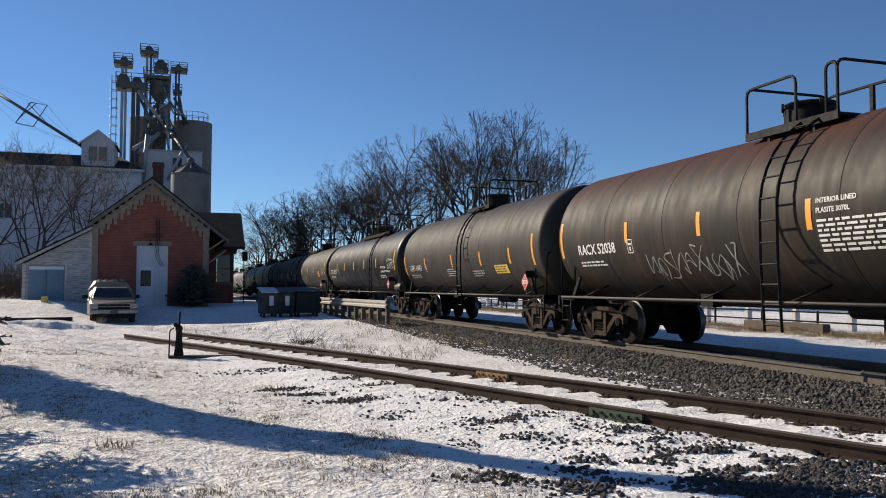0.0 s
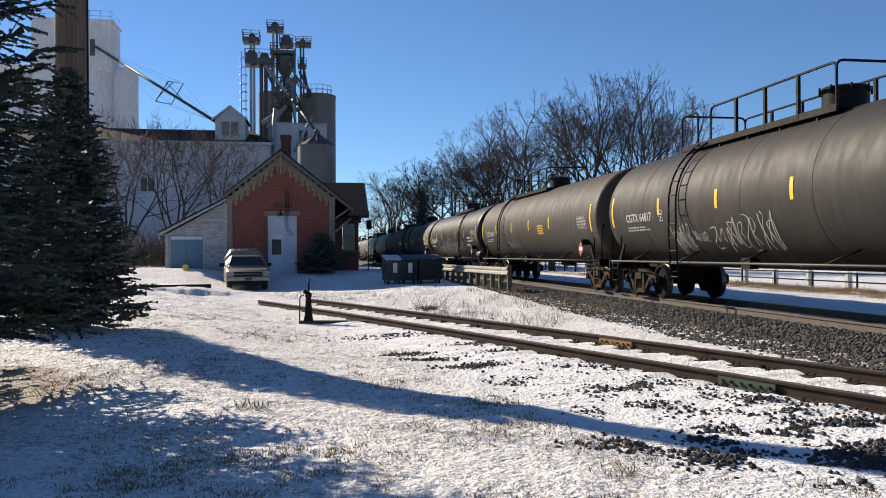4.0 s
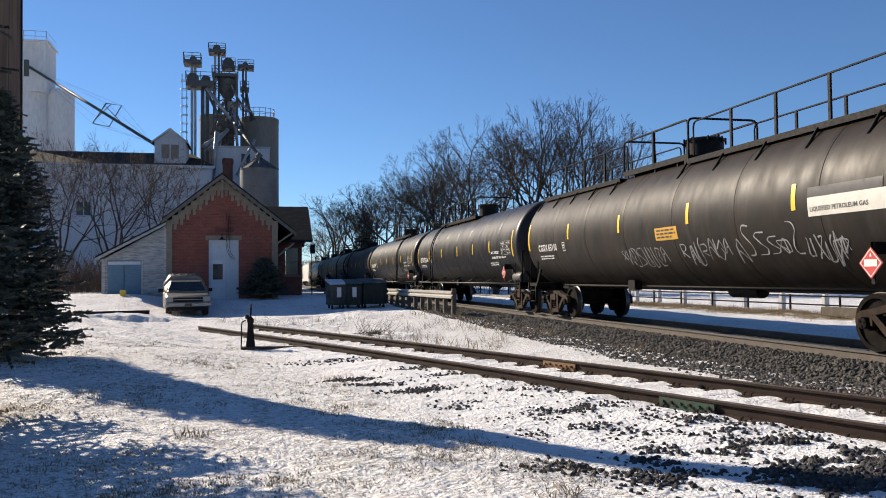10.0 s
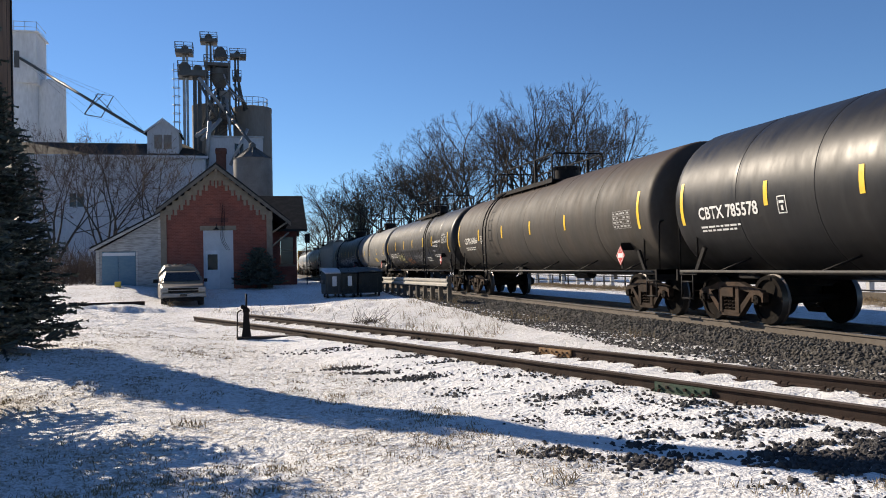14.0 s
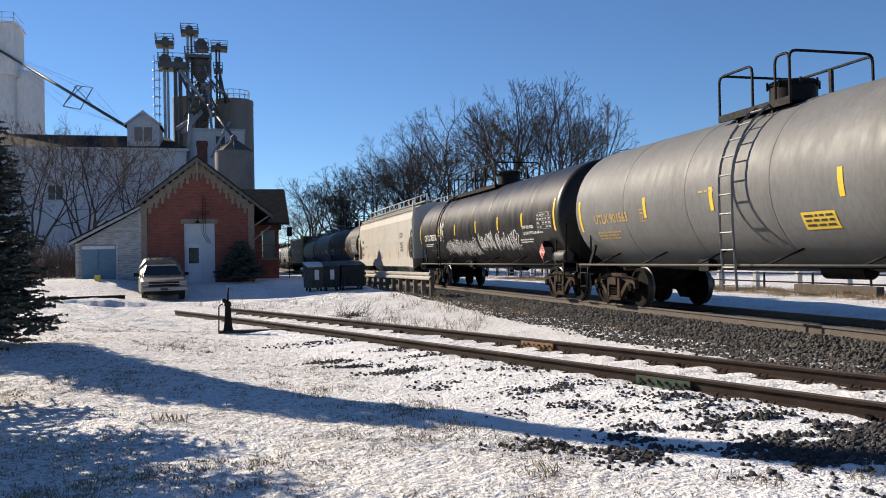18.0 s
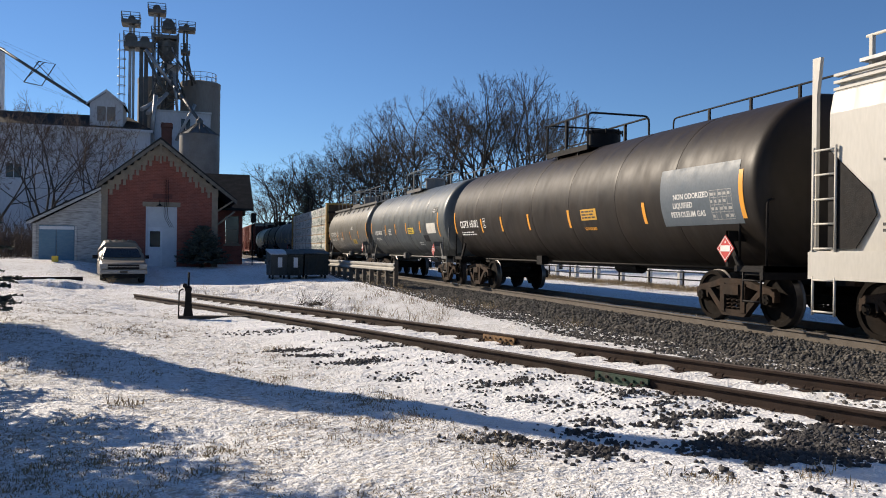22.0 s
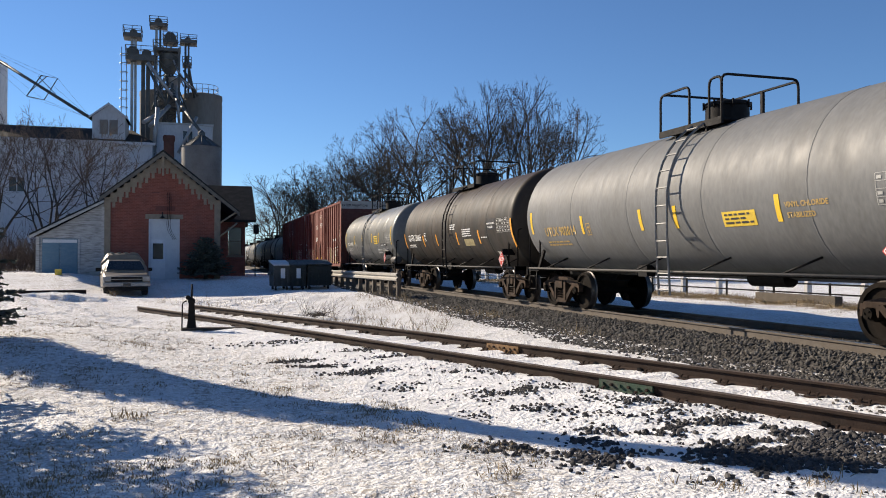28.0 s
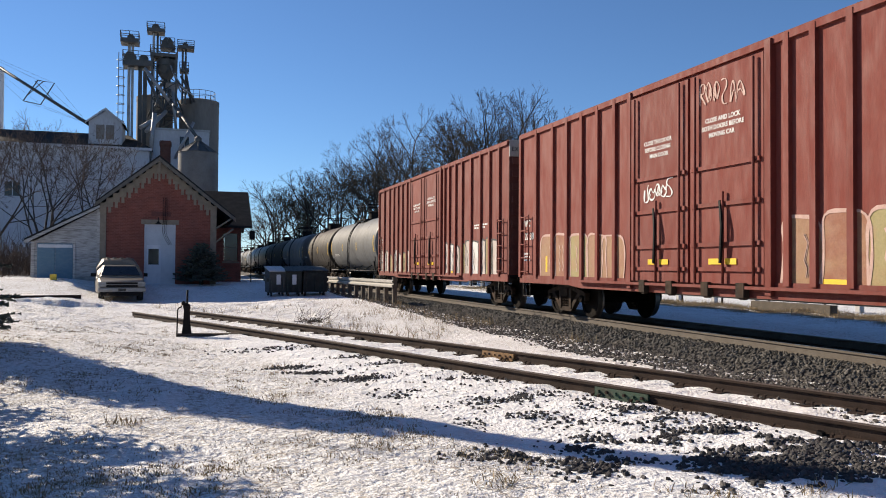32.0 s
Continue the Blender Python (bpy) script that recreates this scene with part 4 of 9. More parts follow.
WHITE_LETTERS = mat("white_stencil_paint", (0.72, 0.72, 0.70), 0.6, 0, (0.5, 0.5, 0.48), 8, 0.5)
FADED_LETTERS = mat("faded_stencil_paint", (0.42, 0.42, 0.40), 0.6, 0, (0.25, 0.25, 0.24), 8, 0.5)
YELLOW_LETTERS = mat("ochre_stencil_paint", (0.45, 0.29, 0.08), 0.6, 0, (0.4, 0.3, 0.1), 8, 0.5)
GRAFFITI = mat("spray_paint_pale", (0.33, 0.335, 0.34), 0.6, 0, (0.14, 0.14, 0.145), 5, 0.5)
PLACARD_RED = mat("placard_red", (0.55, 0.035, 0.03), 0.45, 0, (0.42, 0.05, 0.04), 6, 0.4)


def wheelset_mesh():
    bm = bmesh.new()
    add_lathe(bm, ((0.0, -1.09), (0.085, -1.09), (0.085, -0.98), (0.12, -0.97), (0.12, -0.9), (0.08, -0.88), (0.08, -0.8)), "x", 12)
    add_lathe(bm, ((0.08, -0.8), (0.08, 0.8)), "x", 10)
    add_lathe(bm, ((0.08, 0.8), (0.08, 0.88), (0.12, 0.9), (0.12, 0.97), (0.085, 0.98), (0.085, 1.09), (0.0, 1.09)), "x", 12)
    for s in (-1, 1):
        prof = ((0.09, 0.84), (0.13, 0.83), (0.30, 0.785), (0.37, 0.80), (0.375, 0.835), (0.445, 0.835), (0.457, 0.72), (0.485, 0.70), (0.485, 0.685), (0.40, 0.685), (0.37, 0.71), (0.13, 0.72), (0.09, 0.71))
        add_lathe(bm, [(r, s * h) for r, h in prof], "x", 22)
        for k in range(3):
            a = k * 2.094
            add_lathe(bm, ((0.0, s * 1.105), (0.016, s * 1.105), (0.016, s * 1.085)), "x", 6, (0, 0.05 * math.cos(a), 0.05 * math.sin(a)))
    for f in bm.faces:
        r = f.calc_center_median()
        q = math.hypot(r.y, r.z)
        f.material_index = 1 if q > 0.442 and abs(r.x) < 0.84 else 0
    me = mesh_of(bm, "wheelset")
    me.materials.append(WHEEL_STEEL)
    me.materials.append(TREAD_STEEL)
    return me


def truck_mesh():
    bm = bmesh.new()
    for s in (-1, 1):
        x0, x1 = s * 0.93, s * 1.05
        add_prism(bm, ((-1.08, 0.52), (-0.98, 0.64), (-0.62, 0.70), (-0.35, 0.78), (0.35, 0.78), (0.62, 0.70), (0.98, 0.64), (1.08, 0.52), (0.98, 0.52), (0.90, 0.57), (0.6, 0.60), (0.32, 0.66), (-0.32, 0.66), (-0.6, 0.60), (-0.90, 0.57), (-0.98, 0.52)), x0, x1)
        add_prism(bm, ((-0.76, 0.56), (-0.66, 0.60), (-0.24, 0.24), (0.24, 0.24), (0.66, 0.60), (0.76, 0.56), (0.30, 0.13), (-0.30, 0.13)), x0, x1)
        for q in (-1, 1):
            add_prism(bm, ((q * 0.22, 0.2), (q * 0.34, 0.2), (q * 0.34, 0.7), (q * 0.22, 0.7)), x0 - s * 0.02, x1 + s * 0.02)
            add_prism(bm, ((q * 0.72, 0.60), (q * 1.06, 0.60), (q * 1.06, 0.42), (q * 1.02, 0.42), (q * 1.0, 0.55), (q * 0.78, 0.55), (q * 0.76, 0.42), (q * 0.72, 0.42)), x0, x1)
            add_box(bm, min(s * 0.9, s * 1.0), max(s * 0.9, s * 1.0), q * 0.89 - 0.13, q * 0.89 + 0.13, 0.53, 0.6)
    add_box(bm, -1.1, 1.1, -0.2, 0.2, 0.5, 0.68)
    for q in (-1, 1):
        add_box(bm, -0.85, 0.85, q * 0.36 - 0.03, q * 0.36 + 0.03, 0.38, 0.44)
        for s in (-0.72, 0.72):
            add_box(bm, s - 0.05, s + 0.05, q * 0.40 - 0.03, q * 0.40 + 0.03, 0.28, 0.58)
    me = mesh_of(bm, "truck")
    me.materials.append(TRUCK_IRON)
    return me


def spring_mesh():
    bm = bmesh.new()
    for y in (-0.13, 0.0, 0.13):
        pts = [(0.06 * math.cos(a), y + 0.06 * math.sin(a), 0.24 + a * 0.26 / (7.5 * math.pi)) for a in (k * math.pi / 4 for k in range(31))]
        add_tube(bm, pts, 0.016, 4)
    me = mesh_of(bm, "spring")
    me.materials.append(TRUCK_IRON)
    return me


WHEELSET, TRUCK, SPRING = wheelset_mesh(), truck_mesh(), spring_mesh()
AXLES = {-1: [], 1: []}                       # all wheelsets, by their place in the truck


def add_truck(car, y):
    t = part("truck", TRUCK, TRUCK_IRON, car, "cast-iron truck with coil springs")
    t.location = (0, y, 0)
    for s in (-1, 1):
        w = part("wheelset", WHEELSET, [WHEEL_STEEL, TREAD_STEEL], t)
        w.location = (0, s * 0.889, 0.457)
        AXLES[s].append(w)
        sp = part("spring", SPRING, TRUCK_IRON, t)
        sp.location = (s * 0.99, 0, 0)


# surfaces on which strips, letters and paint lie: u runs to the viewer's right, v is the height
def on_tank(r, zc):
    def put(u, v, lift):
        a = math.asin(max(-0.999, min(0.999, (v - zc) / r)))
        return Vector((-(r + lift) * math.cos(a), -u, zc + (r + lift) * math.sin(a)))
    return put


def on_side(x):
    return lambda u, v, lift: Vector((x - lift, -u, v))


def strip(bm, put, u0, u1, v0, v1, lift=0.006, slant=0.0, n=6):
    vs = []
    n = max(n, int((v1 - v0) / 0.06))
    for k in range(n + 1):
        v = v0 + (v1 - v0) * k / n
        vs.append([bm.verts.new(put(u + slant * k / n, v, lift)) for u in (u0, u1)])
    for a, b in zip(vs, vs[1:]):
        bm.faces.new((a[0], a[1], b[1], b[0])).smooth = True


def text_mesh(body, size, put, u, v, lift=0.008, align="LEFT", wide=1.0):
    c = bpy.data.curves.new("letters", "FONT")
    c.body, c.size, c.resolution_u, c.align_x = body, size, 2, align
    c.offset = size * 0.022
    tmp = bpy.data.objects.new("letters", c)
    me = bpy.data.meshes.new_from_object(tmp)
    bpy.data.objects.remove(tmp)
    bpy.data.curves.remove(c)
    for w in me.vertices:
        w.co = put(u + w.co.x * wide, v + w.co.y, lift)
    me.materials.clear()
    return me


def letters(car, body, size, put, u, v, material, label="", align="LEFT", wide=1.0):
    return part("lettering", text_mesh(body, size, put, u, v, 0.008, align, wide), material, car, label)


def text_bars(bm, put, u, v, width, rows, pitch=0.07, h=0.035, seed=0):
    """Rows of small writing too fine to read, as dashes."""
    rr = random.Random(seed)
    for k in range(rows):
        x, z = u, v - k * pitch
        while x < u + width * rr.uniform(0.75, 1.0):
            wd = rr.uniform(0.06, 0.22)
            strip(bm, put, x, min(x + wd, u + width), z, z + h, 0.007, 0, 1)
            x += wd + 0.04


# looping strokes of sprayed scrawls, as steps on a five by five grid
GLYPHS = [[(int(w[0]), int(w[1])) for w in g.split()] for g in (
    "00 13 24 33 40 22 12", "04 00 22 44 40 31", "40 10 02 14 44 33 22 32 31", "00 04 34 43 32 02 40", "02 14 32 44 41 20 01 12", "10 14 00 40 33 44",
    "44 14 03 22 41 30 00", "00 24 40 34 21 11 32", "04 40 22 00 44 24", "20 02 24 42 20 33 41 30", "01 34 30 03 43 40 12")]


def scribble(car, put, u0, u1, v0, v1, seed, strokes, width, material):
    """Scrawled angular spray-can letters between u0..u1 and v0..v1, each one a part."""
    rr = random.Random(seed)
    lean = rr.uniform(-0.1, 0.25)
    for k in range(strokes):
        cu = u0 + (u1 - u0) * (k + 0.5) / strokes + rr.uniform(-0.03, 0.03)
        wd = (u1 - u0) / strokes * rr.uniform(0.55, 1.0)
        lo, hi = v0 + (v1 - v0) * rr.uniform(0, 0.3), v1 - (v1 - v0) * rr.uniform(0, 0.35)
        glyph = rr.choice(GLYPHS)
        key = []
        flip = rr.random() < 0.3
        for gu, gv in glyph:
            gu = 4 - gu if flip else gu
            v = lo + (hi - lo) * (gv / 4 + rr.uniform(-0.07, 0.07))
            key.append((cu + wd * 1.15 * (gu / 4 - 0.5 + rr.uniform(-0.06, 0.06)) + lean * (v - lo), v))
        round_ = [(q.x, q.y) for q in bent(*[(u, v, 0) for u, v in key], r=rr.choice((0.03, 0.08, 0.16)), n=3)]
        pts = []
        for p, q in zip(round_, round_[1:]):
            n = max(1, int(math.hypot(q[0] - p[0], q[1] - p[1]) / 0.14))
            pts += [(p[0] + (q[0] - p[0]) * i / n, p[1] + (q[1] - p[1]) * i / n) for i in range(n)]
        pts.append(round_[-1])
        bm = bmesh.new()
        prev = None
        for i, (u, v) in enumerate(pts):
            q = pts[min(i + 1, len(pts) - 1)]
            p = pts[max(i - 1, 0)]
            du, dv = q[0] - p[0], q[1] - p[1]
            m = math.hypot(du, dv) or 1
            wv = width * (0.75 + 0.35 * math.sin(i * 0.7 + k))
            nu, nv = -dv / m * wv / 2, du / m * wv / 2
            lift = 0.009 + 0.0002 * i
            pair = [bm.verts.new(put(u + nu, v + nv, lift)), bm.verts.new(put(u - nu, v - nv, lift))]
            if prev:
                bm.faces.new((prev[0], prev[1], pair[1], pair[0]))
            prev = pair
        part("graffiti_stroke", bm, material, car, "scrawled spray paint" if k == 0 else "")


def spray_fill(car, put, u0, u1, v0, v1, seed, material):
    """One lumpy sprayed ground behind scrawled letters."""
    rr = random.Random(seed)
    n = max(8, int((u1 - u0) / 0.12))
    up, dn = rr.uniform(0, 6), rr.uniform(0, 6)
    bm = bmesh.new()
    prev = None
    for i in range(n + 1):
        t = i / n
        e = min(1.0, 5 * t, 5 * (1 - t)) ** 0.5
        u = u0 + (u1 - u0) * t
        c = (v0 + v1) / 2
        hi = c + (v1 - c) * e * (0.80 + 0.2 * math.sin(up + t * 21))
        lo = c - (c - v0) * e * (0.82 + 0.18 * math.sin(dn + t * 16))
        pair = [bm.verts.new(put(u, lo, 0.006)), bm.verts.new(put(u, hi + 0.001, 0.006))]
        if prev:
            bm.faces.new((prev[0], pair[0], pair[1], prev[1]))
        prev = pair
    part("graffiti_ground", bm, material, car, "filled sprayed shape")


def bubble_letters(car, put, u0, u1, v0, v1, count, seed, fills, line):
    """A sprayed piece: plump round-topped letters side by side, each a filled shape with an outline."""
    rr = random.Random(seed)
    wd = (u1 - u0) / count
    for k in range(count):
        a, b = u0 + k * wd - wd * rr.uniform(0.0, 0.12), u0 + (k + 1) * wd + wd * rr.uniform(-0.05, 0.1)
        top, low = v1 - (v1 - v0) * rr.uniform(0, 0.18), v0 + (v1 - v0) * rr.uniform(0, 0.06)
        pinch = rr.uniform(-0.12, 0.12) * wd
        loop = [(p.x, p.y) for p in bent((a + pinch, low, 0), (a, (low + top) / 2, 0), (a + pinch, top, 0), (b + pinch, top - rr.uniform(0, 0.15), 0), (b, (low + top) / 2, 0), (b + pinch, low, 0), r=wd * 0.32, n=4)]
        bm = bmesh.new()
        bm.faces.new([bm.verts.new(put(u, v, 0.005 + 0.0006 * k)) for u, v in loop])
        letter = part("graffiti_fill", bm, fills[k % len(fills)], car, "filled sprayed letter" if k == 0 else "")
        bars = [loop]
        for _ in range(rr.randint(1, 2)):
            q = rr.uniform(0.3, 0.7)
            bars.append([(a + (b - a) * q + pinch * 0.5 + 0.04 * math.sin(i * 2.1), low + (top - low) * (0.12 + 0.6 * i / 5)) for i in range(6)])
        for j, pts in enumerate(bars):
            bm = bmesh.new()
            prev = None
            for i, (u, v) in enumerate(pts):
                p, q = pts[max(i - 1, 0)], pts[min(i + 1, len(pts) - 1)]
                m = math.hypot(q[0] - p[0], q[1] - p[1]) or 1
                w = (0.024 if j == 0 else 0.016) * (1 + 0.3 * math.sin(i * 1.3 + k))
                nu, nv = -(q[1] - p[1]) / m * w, (q[0] - p[0]) / m * w
                pair = [bm.verts.new(put(u + nu, v + nv, 0.012 + 0.0006 * k)), bm.verts.new(put(u - nu, v - nv, 0.012 + 0.0006 * k))]
                if prev:
                    bm.faces.new((prev[0], prev[1], pair[1], pair[0]))
                prev = pair
            part("graffiti_outline", bm, line, letter)


SHELLS = {}


def tank_shell(r, zc, length, seams, bands):
    key = (r, zc, length, seams, bands)
    if key not in SHELLS:
        bm = bmesh.new()
        half, dep = length / 2, 0.38
        cyl = half - dep
        prof = [(r * math.sin(a), -cyl - dep * math.cos(a)) for a in (k * math.pi / 2 / 8 for k in range(9))]
        prof[0] = (0.001, prof[0][1])
        prof.append((r, -cyl + 0.1))
        ys = sorted({-cyl + 2 * cyl * (k + 1) / (seams + 1) for k in range(seams)})
        for y in ys:
            prof += [(r, y - 0.12), (r, y - 0.03), (r - 0.003, y - 0.012), (r + 0.005, y), (r - 0.003, y + 0.012), (r, y + 0.03), (r, y + 0.12)]
        prof += [(q, -y) for q, y in reversed(prof[:10])]
        add_lathe(bm, prof, "y", 48, (0, 0, zc))
        SHELLS[key] = mesh_of(bm, "tank", 60)
    return SHELLS[key]


def ladder(car, y, r, zc, z0, material, out=0.16, w=0.38):
    """A side ladder that stands off the shell below and curves over its shoulder above."""
    bm = bmesh.new()
    arc = []
    for k in range(9):
        a = -0.25 + k * (1.35 / 8)
        arc.append((-(r + out) * math.cos(a) if k > 1 else -(r + out), zc + (r + out) * math.sin(a)))
    top = (-(r * 0.42), zc + r * 0.93 + 0.06)
    line = [(-(r + out) + 0.06, z0), (-(r + out), zc - 0.7)] + arc + [top]
    for s in (-1, 1):
        add_tube(bm, [(x, y + s * w / 2, z) for x, z in line], 0.024, 5)
    acc = []
    for (xa, za), (xb, zb) in zip(line, line[1:]):
        n = max(1, int(math.hypot(xb - xa, zb - za) / 0.05))
        acc += [(xa + (xb - xa) * k / n, za + (zb - za) * k / n) for k in range(n)]
    for x, z in acc[2::6]:
        add_tube(bm, ((x, y - w / 2, z), (x, y + w / 2, z)), 0.016, 5)
    return part("ladder", bm, material, car)


def handrail_box(bm, x0, x1, y0, y1, z, h, r=0.03, mid=True):
    """A pipe rail round a platform, open towards the viewer's ladder."""
    for x in (x0, x1):
        add_tube(bm, bent((x, y0, z), (x, y0, z + h), (x, y1, z + h), (x, y1, z), r=0.1), r, 6)
        if mid:
            add_tube(bm, ((x, y0, z + h * 0.55), (x, y1, z + h * 0.55)), r * 0.7, 5)
        n = max(1, round(abs(y1 - y0) / 1.1))
        for k in range(1, n):
            yy = y0 + (y1 - y0) * k / n
            add_tube(bm, ((x, yy, z), (x, yy, z + h)), r * 0.9, 5)


def end_works(car, lc, tank_len, z_sill, material, r, zc, pipe=True):
    """Couplers, stub sills, end platforms, grab rails and side pipes of a tank car."""
    for s in (-1, 1):
        e = s * (lc / 2 - 0.42)
        bm = bmesh.new()
        a, b = sorted((e, e - s * 2.6))
        add_box(bm, -0.22, 0.22, a, b, 0.70, 1.04)
        add_prism(bm, ((e - s * 2.6, 0.72), (e - s * 3.2, 1.0), (e - s * 2.4, 1.06)), -0.22, 0.22)
        part("stub_sill", bm, material, car)
        bm = bmesh.new()
        a, b = sorted((e - s * 0.1, e + s * 0.62))
        add_box(bm, -0.09, 0.09, a, b, 0.80, 0.96)
        a, b = sorted((e + s * 0.36, e + s * 0.55))
        add_box(bm, -0.17, 0.15, a, b, 0.72, 1.02)
        part("coupler", bm, TRUCK_IRON, car)
        bm = bmesh.new()
        a, b = sorted((e, e - s * 0.75))
        add_box(bm, -1.42, 1.42, a, b, z_sill - 0.10, z_sill)
        add_box(bm, -1.45, 1.45, a if s < 0 else b - 0.06, a + 0.06 if s < 0 else b, z_sill - 0.22, z_sill + 0.01)
        part("end_platform", bm, material, car)
        for x in (-1.36, 1.36):
            bm = bmesh.new()
            add_tube(bm, bent((x, e - s * 0.02, z_sill), (x, e - s * 0.02, z_sill + 1.05), (x + (0.3 if x < 0 else -0.3), e - s * 0.02, z_sill + 1.12), r=0.08), 0.022, 5)
            add_tube(bm, bent((x, e - s * 0.7, z_sill), (x, e - s * 0.7, z_sill + 0.8), (x * 0.9, e - s * 1.0, z_sill + 0.8), r=0.08), 0.022, 5)
            part("grab_rail", bm, material, car)
            bm = bmesh.new()
            for yy in (e - s * 0.12, e - s * 0.56):
                add_tube(bm, ((x * 1.02, yy, z_sill), (x * 1.02, yy, 0.42)), 0.02, 5)
            for zz in (0.44, 0.78):
                add_tube(bm, ((x * 1.02, e - s * 0.12, zz), (x * 1.02, e - s * 0.56, zz)), 0.018, 5)
            part("step", bm, material, car)
        bm = bmesh.new()
        ys = e - s * 1.3
        add_prism(bm, [(ys + q * 0.35, z) for q, z in ((-1, 0.84), (1, 0.84), (1.2, zc - r * 0.72), (-1.2, zc - r * 0.72))], -0.62, 0.62)
        part("saddle", bm, material, car)
        for x in (-1.36, 1.36):
            bm = bmesh.new()
            add_prism(bm, [(e - s * q, z) for q, z in ((0.62, z_sill), (0.74, z_sill), (1.02, z_sill + 0.42), (0.94, z_sill + 0.46))], x - 0.03, x + 0.03)
            part("end_brace", bm, material, car)
    for x in (-1.45, 1.45) if pipe else ():
        bm = bmesh.new()
        y1 = lc / 2 - 0.6
        add_tube(bm, ((x, -y1, z_sill - 0.03), (x, y1, z_sill - 0.03)), 0.025, 6)
        part("side_pipe", bm, PIPE_IRON, car)
        n = 6
        for k in range(n):
            yy = -y1 + 2 * y1 * (k + 0.5) / n
            bm = bmesh.new()
            a = -0.82
            add_tube(bm, ((x, yy, z_sill - 0.03), (math.copysign(r * math.cos(a), x), yy - 0.42, zc + r * math.sin(a))), 0.02, 5)
            part("strut", bm, material, car)
    bm = bmesh.new()
    add_lathe(bm, ((0, -0.5), (0.16, -0.48), (0.16, 0.48), (0, 0.5)), "y", 14, (-0.35, -lc * 0.12, 0.90))
    part("air_reservoir", bm, material, car)
    bm = bmesh.new()
    add_box(bm, -0.95, -0.75, lc * 0.1, lc * 0.1 + 0.35, 0.86, 1.1)
    add_tube(bm, ((-0.7, -lc * 0.4, 0.95), (-0.7, lc * 0.4, 0.95)), 0.03, 5)
    part("brake_valve", bm, material, car)


def placard(car, put, u, v, code, size=0.23):
    bm = bmesh.new()
    q = [put(u + a * size, v + b * size, 0.03) for a, b in ((-1, 0), (0, -1), (1, 0), (0, 1))]
    o = Vector((0.012, 0, 0))
    va, vb = [bm.verts.new(p) for p in q], [bm.verts.new(p + o) for p in q]
    bm.faces.new(va)
    bm.faces.new(vb[::-1])
    for k in range(4):
        bm.faces.new((va[k], vb[k], vb[(k + 1) % 4], va[(k + 1) % 4]))
    p = part("placard", bm, PLACARD_RED, car, "red diamond hazard placard")
    bm = bmesh.new()
    for a, b in (((-1, 0), (0, -1)), ((0, -1), (1, 0)), ((1, 0), (0, 1)), ((0, 1), (-1, 0))):
        f = 0.9 * size
        g = 0.82 * size
        bm.faces.new([bm.verts.new(put(u + s[0] * h, v + s[1] * h, 0.034)) for s, h in ((a, f), (b, f), (b, g), (a, g))])
    bm.faces.new([bm.verts.new(put(u + a * size, v + b * size, 0.034)) for a, b in ((-0.1, 0.4), (0.1, 0.4), (0.0, 0.62))])
    part("placard_border", bm, WHITE_LETTERS, p)
    bm = bmesh.new()
    bm.faces.new([bm.verts.new(put(u + a * size, v + b * size, 0.0345)) for a, b in ((-0.55, -0.22), (0.55, -0.22), (0.55, 0.22), (-0.55, 0.22))])
    part("placard_panel", bm, WHITE_LETTERS, p)
    if code:
        part("placard_number", text_mesh(code, size * 0.48, put, u, v - size * 0.16, 0.037, "CENTER"), PLACARD_RED, p)


def data_grid(car, put, u, v, w, h, seed=1):
    bm = bmesh.new()
    for k in range(5):
        strip(bm, put, u, u + w, v - k * h / 4, v - k * h / 4 + 0.007, 0.007, 0, 1)
    for k in range(6):
        strip(bm, put, u + w * k / 5 - 0.0035, u + w * k / 5 + 0.0035, v - h, v, 0.007, 0, 3)
    rr = random.Random(seed)
    for k in range(4):
        for j in range(5):
            if rr.random() < 0.85:
                z = v - (k + 0.7) * h / 4
                strip(bm, put, u + w * (j + 0.12) / 5, u + w * (j + rr.uniform(0.5, 0.9)) / 5, z, z + h * 0.1, 0.007, 0, 1)
    part("data_panel", bm, FADED_LETTERS, car)


